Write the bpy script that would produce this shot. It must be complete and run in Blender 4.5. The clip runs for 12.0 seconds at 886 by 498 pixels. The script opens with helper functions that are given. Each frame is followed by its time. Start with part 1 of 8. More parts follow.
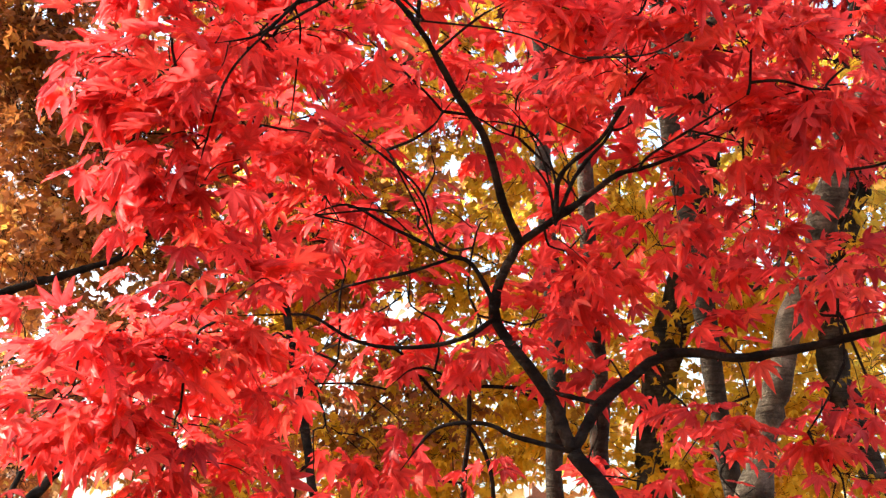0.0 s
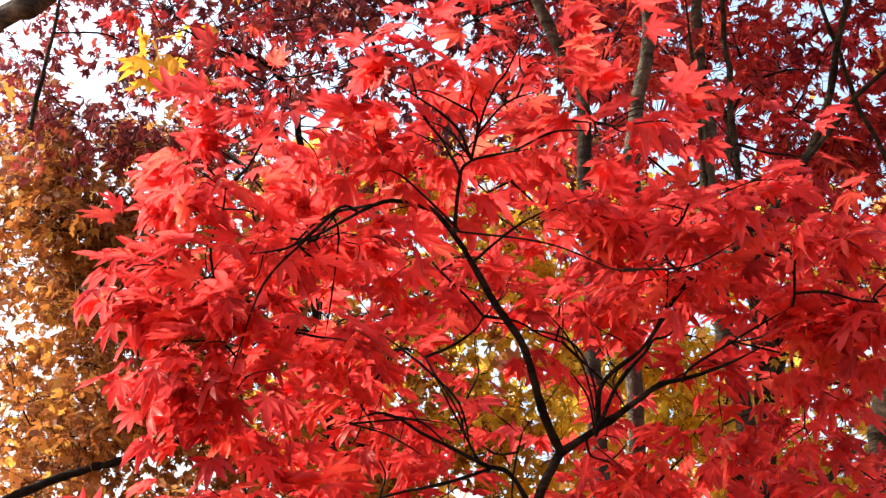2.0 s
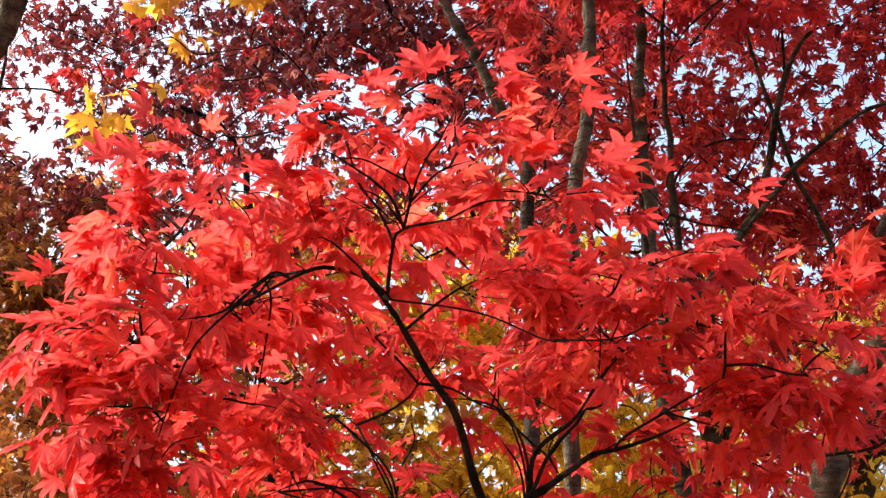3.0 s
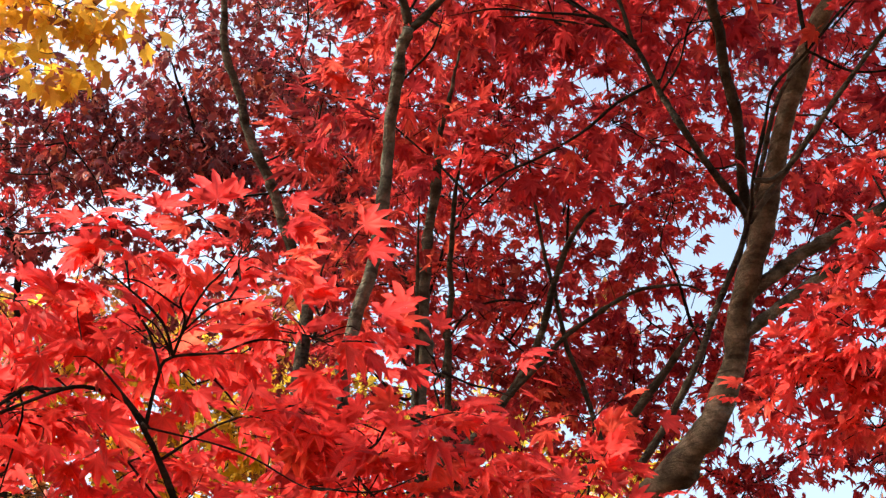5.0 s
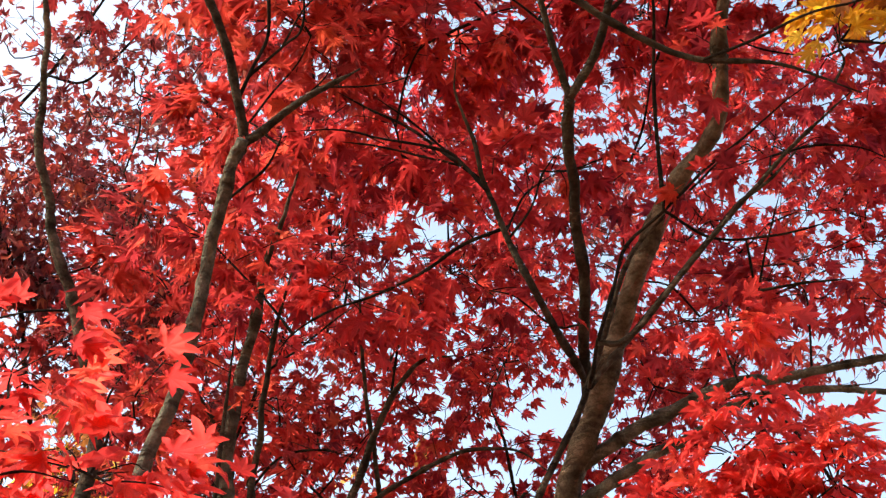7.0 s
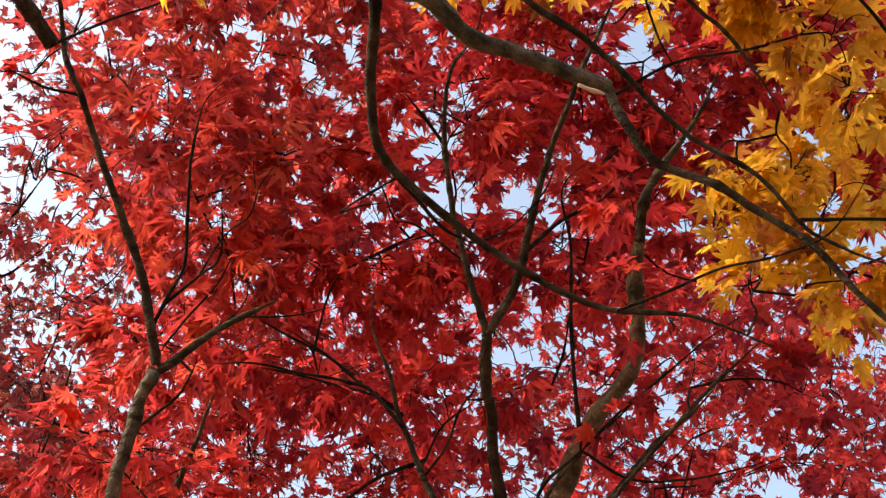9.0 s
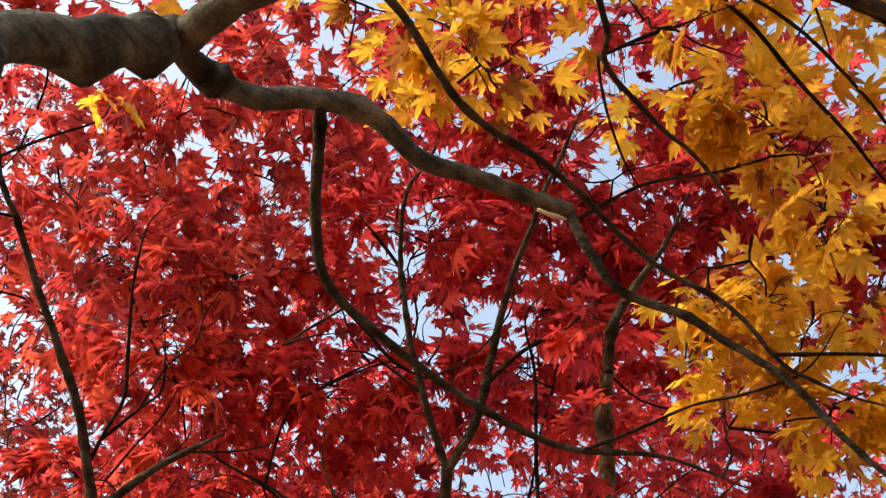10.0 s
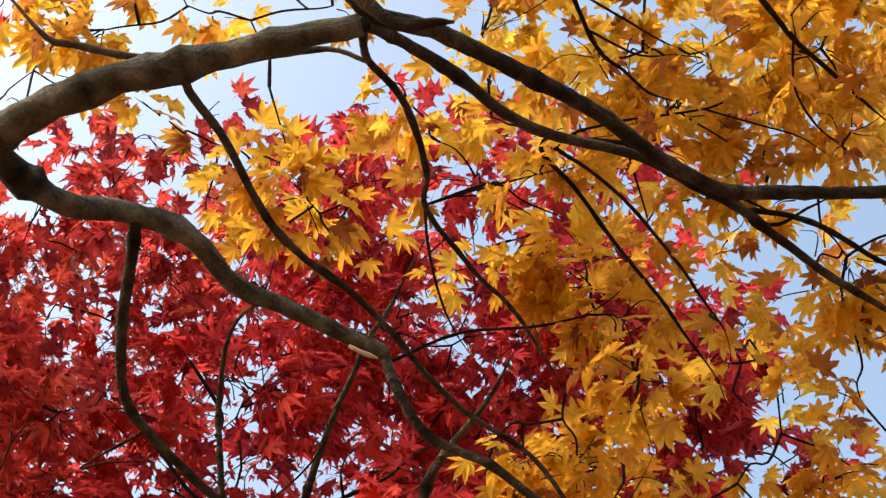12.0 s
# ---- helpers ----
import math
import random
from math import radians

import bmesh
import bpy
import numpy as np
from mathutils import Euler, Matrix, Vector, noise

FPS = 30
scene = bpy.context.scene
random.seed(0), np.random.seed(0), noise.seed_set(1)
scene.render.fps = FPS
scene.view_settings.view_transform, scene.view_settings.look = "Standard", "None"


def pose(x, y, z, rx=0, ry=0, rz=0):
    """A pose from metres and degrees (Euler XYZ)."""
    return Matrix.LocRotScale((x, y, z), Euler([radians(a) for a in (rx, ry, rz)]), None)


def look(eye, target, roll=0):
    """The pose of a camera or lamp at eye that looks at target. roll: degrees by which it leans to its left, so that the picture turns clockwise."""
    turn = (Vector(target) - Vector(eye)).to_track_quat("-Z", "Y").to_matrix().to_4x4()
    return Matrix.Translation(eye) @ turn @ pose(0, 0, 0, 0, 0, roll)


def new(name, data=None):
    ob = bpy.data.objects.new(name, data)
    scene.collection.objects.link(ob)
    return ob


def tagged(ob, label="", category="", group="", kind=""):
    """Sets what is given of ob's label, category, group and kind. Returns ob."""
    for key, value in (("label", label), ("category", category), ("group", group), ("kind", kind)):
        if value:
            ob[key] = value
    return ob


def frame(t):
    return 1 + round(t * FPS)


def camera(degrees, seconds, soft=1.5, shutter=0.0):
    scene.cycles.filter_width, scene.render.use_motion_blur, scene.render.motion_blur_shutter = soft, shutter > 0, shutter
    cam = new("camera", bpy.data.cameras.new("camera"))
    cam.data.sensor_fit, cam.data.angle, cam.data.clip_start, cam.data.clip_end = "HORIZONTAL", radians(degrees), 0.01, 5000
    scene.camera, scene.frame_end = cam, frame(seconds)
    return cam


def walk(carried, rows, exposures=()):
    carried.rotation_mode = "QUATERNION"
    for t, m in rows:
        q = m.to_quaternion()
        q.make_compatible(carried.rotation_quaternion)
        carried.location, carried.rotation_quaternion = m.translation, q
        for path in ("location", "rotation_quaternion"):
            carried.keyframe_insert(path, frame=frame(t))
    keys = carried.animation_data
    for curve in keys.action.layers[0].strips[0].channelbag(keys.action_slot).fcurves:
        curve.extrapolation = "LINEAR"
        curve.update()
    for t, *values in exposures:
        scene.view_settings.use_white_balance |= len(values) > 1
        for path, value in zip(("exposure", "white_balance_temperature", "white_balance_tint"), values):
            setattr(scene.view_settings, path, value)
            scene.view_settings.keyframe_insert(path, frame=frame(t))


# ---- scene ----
cam = camera(38.0, 12.0, soft=1.35)
rows = [
    (0.0, pose(0.0016, 0.0007, 1.5493, 105.001, 0.003, 0.001)),
    (0.5, pose(0.0319, 0.0370, 1.6006, 106.630, -0.935, 1.819)),
    (1.0, pose(0.0391, 0.0272, 1.5978, 107.726, -1.293, 2.498)),
    (1.5, pose(0.0442, 0.0218, 1.6080, 109.314, -1.301, 2.958)),
    (2.0, pose(0.0572, 0.0124, 1.6143, 112.600, -1.496, 2.930)),
    (2.5, pose(0.0833, 0.0153, 1.6242, 114.098, -1.353, 2.000)),
    (3.0, pose(0.0966, 0.0110, 1.6327, 115.170, -1.512, 0.933)),
    (3.5, pose(0.1112, 0.0133, 1.6367, 115.912, -1.849, -2.592)),
    (3.7, pose(0.1162, 0.0105, 1.6412, 116.675, -1.844, -4.272)),
    (5.3, pose(0.0956, -0.0076, 1.6571, 122.180, -3.499, -12.556)),
    (5.5, pose(0.0924, -0.0051, 1.6586, 122.759, -3.509, -13.930)),
    (6.0, pose(0.1026, 0.0407, 1.6804, 124.778, -2.867, -17.428)),
    (6.5, pose(0.1391, 0.1681, 1.7489, 126.496, -3.064, -19.023)),
    (6.7, pose(0.1461, 0.1868, 1.7573, 127.224, -3.294, -19.537)),
    (8.3, pose(0.1430, 0.1592, 1.7783, 134.850, -2.547, -23.082)),
    (8.5, pose(0.1343, 0.1293, 1.7988, 135.049, -2.415, -23.145)),
    (9.0, pose(0.1499, 0.1167, 1.8705, 136.131, -2.257, -23.166)),
    (9.5, pose(0.1800, 0.1552, 1.9738, 138.615, -1.874, -23.432)),
    (10.0, pose(0.2099, 0.1528, 1.9887, 140.875, -1.734, -23.614)),
    (10.5, pose(0.2723, 0.1613, 1.9670, 143.030, -0.747, -24.704)),
    (11.0, pose(0.3282, 0.1706, 1.9513, 145.186, 0.456, -27.722)),
    (11.5, pose(0.3433, 0.1678, 1.9506, 149.090, 0.111, -29.844)),
    (12.0, pose(0.3431, 0.1687, 1.9374, 150.098, -0.520, -29.944)),
]
walk(cam, rows, exposures=[(0.0, 2.28, 6900, 8), (2.5, 1.88, 7000, 8), (5.5, 1.84, 7400, 7), (6.5, 2.02, 7500, 7), (8.5, 1.96, 8000, 7), (9.5, 1.82, 8000, 6), (10.5, 1.85, 7800, 5), (12.0, 1.83, 7500, 4)])

# ---- sky and sun ----
SUN_AZ, SUN_EL = 84.0, 35.0          # degrees to the left of +y, and above the horizon
sky_world = bpy.data.worlds.new("sky")
scene.world = sky_world
sky_world.use_nodes = True
wn = sky_world.node_tree
sky = wn.nodes.new("ShaderNodeTexSky")
sky.sky_type, sky.sun_disc = "NISHITA", False
sky.sun_elevation, sky.sun_rotation = radians(SUN_EL), radians(-SUN_AZ)
sky.air_density, sky.dust_density, sky.ozone_density = 1.0, 5.0, 1.0
wn.links.new(sky.outputs["Color"], wn.nodes["Background"].inputs["Color"])
wn.nodes["Background"].inputs["Strength"].default_value = 0.15
sun = new("sun", bpy.data.lights.new("sun", "SUN"))
sun.data.energy, sun.data.angle, sun.data.color = 1.6, radians(6.0), (1.0, 0.93, 0.82)
sun_dir = Vector((-math.sin(radians(SUN_AZ)) * math.cos(radians(SUN_EL)), math.cos(radians(SUN_AZ)) * math.cos(radians(SUN_EL)), math.sin(radians(SUN_EL))))
sun.matrix_world = look(sun_dir * 30, (0, 0, 0))


# ---- materials ----
def nodes_of(name):
    m = bpy.data.materials.new(name)
    m.use_nodes = True
    return m, m.node_tree.nodes, m.node_tree.links, m.node_tree.nodes["Principled BSDF"]


def leaf_material(name, stops, through_it, gloss=0.4, shine=0.55):
    """Thin leaf: colours by leaf at random, paler veins, blotches, light passing through the blade."""
    m, n, k, bsdf = nodes_of(name)
    info, geo = n.new("ShaderNodeObjectInfo"), n.new("ShaderNodeNewGeometry")
    add = n.new("ShaderNodeMath")
    add.operation = "ADD"
    k.new(info.outputs["Random"], add.inputs[0])
    k.new(geo.outputs["Random Per Island"], add.inputs[1])
    fr = n.new("ShaderNodeMath")
    fr.operation = "FRACT"
    k.new(add.outputs[0], fr.inputs[0])
    ramp = n.new("ShaderNodeValToRGB")
    while len(ramp.color_ramp.elements) < len(stops):
        ramp.color_ramp.elements.new(0.5)
    for e, (p, c) in zip(ramp.color_ramp.elements, stops):
        e.position, e.color = p, (*c, 1)
    k.new(fr.outputs[0], ramp.inputs["Fac"])
    tex = n.new("ShaderNodeTexCoord")
    big = n.new("ShaderNodeTexNoise")
    big.inputs["Scale"].default_value, big.inputs["Detail"].default_value = 60.0, 4.0
    k.new(tex.outputs["Object"], big.inputs["Vector"])
    blotch = n.new("ShaderNodeMapRange")
    blotch.inputs["From Min"].default_value, blotch.inputs["From Max"].default_value = 0.35, 0.7
    blotch.inputs["To Min"].default_value, blotch.inputs["To Max"].default_value = 0.84, 1.10
    k.new(big.outputs["Fac"], blotch.inputs["Value"])
    mul = n.new("ShaderNodeMixRGB")
    mul.blend_type, mul.inputs["Fac"].default_value = "MULTIPLY", 1.0
    k.new(ramp.outputs["Color"], mul.inputs["Color1"])
    k.new(blotch.outputs["Result"], mul.inputs["Color2"])
    vein = n.new("ShaderNodeAttribute")
    vein.attribute_name = "rib"
    vr = n.new("ShaderNodeMapRange")
    vr.inputs["From Min"].default_value, vr.inputs["From Max"].default_value, vr.inputs["To Max"].default_value = 0.8, 1.0, 0.35
    k.new(vein.outputs["Fac"], vr.inputs["Value"])
    vmix = n.new("ShaderNodeMixRGB")
    vmix.blend_type = "MULTIPLY"
    vmix.inputs["Color2"].default_value = (0.6, 0.45, 0.4, 1)
    k.new(vr.outputs["Result"], vmix.inputs["Fac"])
    k.new(mul.outputs["Color"], vmix.inputs["Color1"])
    k.new(vmix.outputs["Color"], bsdf.inputs["Base Color"])
    bsdf.inputs["Roughness"].default_value, bsdf.inputs["Specular IOR Level"].default_value = gloss, shine
    tl, mix = n.new("ShaderNodeBsdfTranslucent"), n.new("ShaderNodeMixShader")
    sat = n.new("ShaderNodeHueSaturation")
    sat.inputs["Saturation"].default_value, sat.inputs["Value"].default_value = 0.96, 1.08
    k.new(vmix.outputs["Color"], sat.inputs["Color"])
    k.new(sat.outputs["Color"], tl.inputs["Color"])
    mix.inputs["Fac"].default_value = through_it
    k.new(bsdf.outputs[0], mix.inputs[1])
    k.new(tl.outputs[0], mix.inputs[2])
    k.new(mix.outputs[0], n["Material Output"].inputs["Surface"])
    return m


def bark_material(name, dark, light, moss, scale):
    """Bark: blotches, crosswise rings and fine grain, with relief."""
    m, n, k, bsdf = nodes_of(name)
    tex, lay = n.new("ShaderNodeTexCoord"), n.new("ShaderNodeMapping")
    lay.inputs["Scale"].default_value = (0.35, 0.35, 3.0)
    k.new(tex.outputs["Object"], lay.inputs["Vector"])
    coarse, fine, ring = n.new("ShaderNodeTexNoise"), n.new("ShaderNodeTexNoise"), n.new("ShaderNodeTexNoise")
    coarse.inputs["Scale"].default_value, coarse.inputs["Detail"].default_value = scale, 6.0
    fine.inputs["Scale"].default_value, fine.inputs["Detail"].default_value = scale * 9, 8.0
    ring.inputs["Scale"].default_value, ring.inputs["Detail"].default_value = scale * 1.6, 5.0
    k.new(tex.outputs["Object"], coarse.inputs["Vector"])
    k.new(tex.outputs["Object"], fine.inputs["Vector"])
    k.new(lay.outputs["Vector"], ring.inputs["Vector"])
    ramp = n.new("ShaderNodeValToRGB")
    ramp.color_ramp.elements[0].position, ramp.color_ramp.elements[0].color = 0.32, (*dark, 1)
    ramp.color_ramp.elements[1].position, ramp.color_ramp.elements[1].color = 0.66, (*light, 1)
    e = ramp.color_ramp.elements.new(0.5)
    e.color = (*moss, 1)
    bands = n.new("ShaderNodeMapRange")
    bands.inputs["From Min"].default_value, bands.inputs["From Max"].default_value = 0.36, 0.52
    bands.inputs["To Min"].default_value, bands.inputs["To Max"].default_value = 0.58, 1.0
    k.new(ring.outputs["Fac"], bands.inputs["Value"])
    mixed, banded = n.new("ShaderNodeMixRGB"), n.new("ShaderNodeMixRGB")
    mixed.blend_type, mixed.inputs["Fac"].default_value = "OVERLAY", 0.7
    banded.blend_type, banded.inputs["Fac"].default_value = "MULTIPLY", 1.0
    bump, height = n.new("ShaderNodeBump"), n.new("ShaderNodeMath")
    height.operation = "ADD"
    bump.inputs["Strength"].default_value, bump.inputs["Distance"].default_value = 0.8, 0.006
    k.new(coarse.outputs["Fac"], ramp.inputs["Fac"])
    k.new(ramp.outputs["Color"], mixed.inputs["Color1"])
    k.new(fine.outputs["Fac"], mixed.inputs["Color2"])
    k.new(mixed.outputs["Color"], banded.inputs["Color1"])
    k.new(bands.outputs["Result"], banded.inputs["Color2"])
    node, ringed = n.new("ShaderNodeAttribute"), n.new("ShaderNodeMixRGB")
    node.attribute_name, ringed.blend_type = "scar", "MULTIPLY"
    ringed.inputs["Color2"].default_value = (0.35, 0.33, 0.32, 1)
    k.new(node.outputs["Fac"], ringed.inputs["Fac"])
    k.new(banded.outputs["Color"], ringed.inputs["Color1"])
    k.new(ringed.outputs["Color"], bsdf.inputs["Base Color"])
    k.new(fine.outputs["Fac"], height.inputs[0])
    k.new(bands.outputs["Result"], height.inputs[1])
    k.new(height.outputs[0], bump.inputs["Height"])
    k.new(bump.outputs["Normal"], bsdf.inputs["Normal"])
    bsdf.inputs["Roughness"].default_value, bsdf.inputs["Specular IOR Level"].default_value = 0.9, 0.12
    return m


BRIGHT_RED = leaf_material("bright_red_leaf", [(0.0, (0.46, 0.028, 0.038)), (0.3, (0.80, 0.047, 0.052)), (0.8, (0.87, 0.060, 0.055)), (1.0, (0.87, 0.10, 0.058))], 0.66, 0.42, 0.5)
DEEP_RED = leaf_material("deep_red_leaf", [(0.0, (0.26, 0.016, 0.033)), (0.25, (0.54, 0.025, 0.038)), (0.75, (0.71, 0.038, 0.041)), (1.0, (0.78, 0.075, 0.045))], 0.7, 0.48, 0.32)
BRICK_RED = leaf_material("brick_red_leaf", [(0.0, (0.29, 0.024, 0.034)), (0.3, (0.53, 0.037, 0.038)), (0.75, (0.67, 0.052, 0.042)), (1.0, (0.74, 0.10, 0.050))], 0.7, 0.48, 0.32)
MAROON = leaf_material("maroon_leaf", [(0.0, (0.14, 0.026, 0.036)), (0.5, (0.28, 0.034, 0.042)), (0.85, (0.42, 0.050, 0.046)), (1.0, (0.56, 0.11, 0.05))], 0.42, 0.45, 0.4)
ORANGE = leaf_material("orange_brown_leaf", [(0.0, (0.22, 0.072, 0.026)), (0.4, (0.43, 0.145, 0.03)), (0.8, (0.54, 0.21, 0.04)), (1.0, (0.64, 0.37, 0.06))], 0.52)
YELLOW = leaf_material("golden_leaf", [(0.0, (0.20, 0.055, 0.02)), (0.07, (0.45, 0.16, 0.025)), (0.17, (0.72, 0.36, 0.03)), (0.8, (0.80, 0.48, 0.030)), (1.0, (0.84, 0.58, 0.06))], 0.66, 0.48, 0.32)
GOLD = leaf_material("bright_gold_leaf", [(0.0, (0.50, 0.24, 0.03)), (0.12, (0.76, 0.46, 0.03)), (0.7, (0.86, 0.58, 0.035)), (1.0, (0.88, 0.66, 0.07))], 0.72, 0.48, 0.3)
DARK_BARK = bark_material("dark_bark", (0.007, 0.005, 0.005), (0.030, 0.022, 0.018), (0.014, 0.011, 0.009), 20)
GREY_BARK = bark_material("grey_bark", (0.045, 0.037, 0.029), (0.20, 0.168, 0.135), (0.105, 0.088, 0.068), 24)
BROWN_BARK = bark_material("brown_bark", (0.017, 0.014, 0.012), (0.082, 0.069, 0.055), (0.043, 0.036, 0.029), 26)
OLIVE_BARK = bark_material("olive_bark", (0.036, 0.036, 0.030), (0.160, 0.158, 0.134), (0.086, 0.085, 0.072), 26)

lit, n, k, bsdf = nodes_of("leaf_litter_ground")
tex, spots, soil, ramp = n.new("ShaderNodeTexCoord"), n.new("ShaderNodeTexVoronoi"), n.new("ShaderNodeTexNoise"), n.new("ShaderNodeValToRGB")
spots.inputs["Scale"].default_value, soil.inputs["Scale"].default_value = 14.0, 0.7
k.new(tex.outputs["Object"], spots.inputs["Vector"])
k.new(tex.outputs["Object"], soil.inputs["Vector"])
mixer = n.new("ShaderNodeMixRGB")
ramp.color_ramp.elements[0].color, ramp.color_ramp.elements[1].color = (0.05, 0.06, 0.025, 1), (0.22, 0.07, 0.03, 1)
k.new(soil.outputs["Fac"], ramp.inputs["Fac"])
mixer.inputs["Fac"].default_value, mixer.blend_type = 0.9, "OVERLAY"
k.new(ramp.outputs["Color"], mixer.inputs["Color1"])
grey = n.new("ShaderNodeRGBToBW")
k.new(spots.outputs["Color"], grey.inputs["Color"])
k.new(grey.outputs["Val"], mixer.inputs["Color2"])
k.new(mixer.outputs["Color"], bsdf.inputs["Base Color"])
bsdf.inputs["Roughness"].default_value = 0.95

# ---- ground, one sheet to the horizon ----
bm = bmesh.new()
bmesh.ops.create_grid(bm, x_segments=60, y_segments=60, size=1.0)
for v in bm.verts:
    r = v.co.length
    s = 6 + 1500 * r ** 4
    v.co = Vector((v.co.x * s, v.co.y * s, 0))
    v.co.z = 0.06 * noise.noise(v.co * 0.35) if v.co.length < 60 else 0.0
me = bpy.data.meshes.new("ground")
bm.to_mesh(me)
bm.free()
me.materials.append(lit)
tagged(new("ground", me), "woodland ground strewn with fallen maple leaves", "ground", kind="structure")


# ---- building trees ----
rng = np.random.default_rng(7)
SPOT = np.array([0.15, 0.1, 1.75])   # the open spot amid the trees


class Tree:
    def __init__(self, name, label, category, bark, leaf, size, lobes, flat, base, group="", full=1.0, droop=1.0, fine=False):
        self.ob = new(name)
        self.ob.location = (*base, 0)
        tagged(self.ob, label, category, group)
        self.bark, self.leaf, self.size, self.lobes, self.flat = bark, leaf, size, lobes, flat
        self.skeleton, self.places, self.tubes, self.asked = [], [], [], []
        self.base, self.full, self.droop, self.fine = base, full, droop, fine

    def add(self, name, mesh, material):
        mesh.materials.append(material)
        ob = new(name, mesh)
        ob.parent = self.ob
        ob.matrix_parent_inverse = Matrix.Translation(-self.ob.location)
        return ob


def smooth_line(points, step):
    """A Catmull-Rom line through the points, about one sample every step metres."""
    p = np.array(points, float)
    p = np.vstack([2 * p[0] - p[1], p, 2 * p[-1] - p[-2]])
    out = []
    for a, b, c, d in zip(p[:-3], p[1:-2], p[2:-1], p[3:]):
        for t in np.linspace(0, 1, max(3, min(14, int(np.linalg.norm(c - b) / step))), endpoint=False):
            out.append(0.5 * (2 * b + (c - a) * t + (2 * a - 5 * b + 4 * c - d) * t * t + (3 * b - 3 * c + d - a) * t ** 3))
    return np.array(out + [p[-2]])


def rings(line, radii, sides, rough):
    """Vertices and faces of a closed, slightly lumpy tube."""
    way = np.gradient(line, axis=0)
    way /= np.linalg.norm(way, axis=1, keepdims=True) + 1e-9
    side = np.cross(way, (0.31, 0.87, 0.38))
    side /= np.linalg.norm(side, axis=1, keepdims=True)
    other = np.cross(way, side)
    turn = np.linspace(0, 2 * np.pi, sides, endpoint=False)
    lump = 1 + rough * rng.normal(size=(len(line), sides))
    r = (np.array(radii)[:, None] * lump)[..., None]
    v = line[:, None] + r * (np.cos(turn)[None, :, None] * side[:, None] + np.sin(turn)[None, :, None] * other[:, None])
    faces = []
    for i in range(len(line) - 1):
        for j in range(sides):
            a, b = i * sides + j, i * sides + (j + 1) % sides
            faces.append((a, b, b + sides, a + sides))
    faces += [tuple(range(sides))[::-1], tuple(range((len(line) - 1) * sides, len(line) * sides))]
    return v.reshape(-1, 3), faces


def tube(points, r0, r1, sides=9):
    line = smooth_line(points, max(0.012, r0 * 0.8))
    t = np.linspace(0, 1, len(line))
    length = np.linalg.norm(np.diff(line, axis=0), axis=1).sum()
    kinks = max(2, int(length / 0.07))                               # crooked from bud to bud
    bend = rng.normal(size=(kinks + 1, 3)) * min(0.0035, 0.0012 + r0 * 0.16)
    bend[0] = bend[-1] = 0
    line = line + np.stack([np.interp(t * kinks, np.arange(kinks + 1), bend[:, a]) for a in range(3)], 1) + rng.normal(size=line.shape) * r0 * 0.04
    radii, scar = r0 + (r1 - r0) * t, np.zeros(len(line))
    for at in rng.uniform(0.04, 0.96, max(1, int(length / 0.09))):   # swollen nodes with a dark ring scar
        near = np.abs(t - at) * length
        radii = radii * (1 + 0.2 * np.exp(-(near / max(0.008, r0 * 0.7)) ** 2))
        scar = np.maximum(scar, np.exp(-(near / max(0.004, r0 * 0.22)) ** 2))
    if r1 < 0.007:
        radii = radii * np.clip((1.02 - t) / 0.25, 0.25, 1) ** 0.7
    v, f = rings(line, radii, sides, 0.035)
    me = bpy.data.meshes.new("wood")
    me.from_pydata(v.tolist(), [], f)
    me.polygons.foreach_set("use_smooth", [True] * len(me.polygons))
    me.attributes.new("scar", "FLOAT", "POINT").data.foreach_set("value", np.repeat(scar, sides).astype(np.float32))
    return me


def rooted(tree, r, top, base=None):
    """A trunk from the ground up to a place."""
    x, y = base or (top[0] * 1.04, top[1] * 1.06)
    mid = (x * 0.6 + top[0] * 0.4 + 0.03, y * 0.6 + top[1] * 0.4 - 0.02, top[2] * 0.5)
    # slim olive-barked trees: brown lower trunk, shade put into its colour
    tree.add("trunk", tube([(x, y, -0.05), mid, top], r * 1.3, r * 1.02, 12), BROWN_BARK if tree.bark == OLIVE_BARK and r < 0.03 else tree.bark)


def limb(tree, r0, r1, points, bark=None):
    if not tree.skeleton:
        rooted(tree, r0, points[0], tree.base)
    else:                                   # set the foot of the limb into the wood it grows from
        wood = np.vstack(tree.skeleton)
        away = np.array(points[0]) - wood
        gap = np.linalg.norm(away, axis=1)
        first = np.array(points[1]) - np.array(points[0])
        onward = away @ first / (gap * np.linalg.norm(first) + 1e-9)
        best = np.argmin(gap * (1.7 - onward))
        if 0.004 < gap.min() and gap[best] < 0.16:
            points = [tuple(wood[best])] + list(points if gap[best] > 0.05 else points[1:])
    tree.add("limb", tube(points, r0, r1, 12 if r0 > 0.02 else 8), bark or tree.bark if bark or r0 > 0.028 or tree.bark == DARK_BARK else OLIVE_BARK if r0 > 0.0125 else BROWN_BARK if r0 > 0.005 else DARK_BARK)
    tree.skeleton.append(smooth_line(points, 0.06))


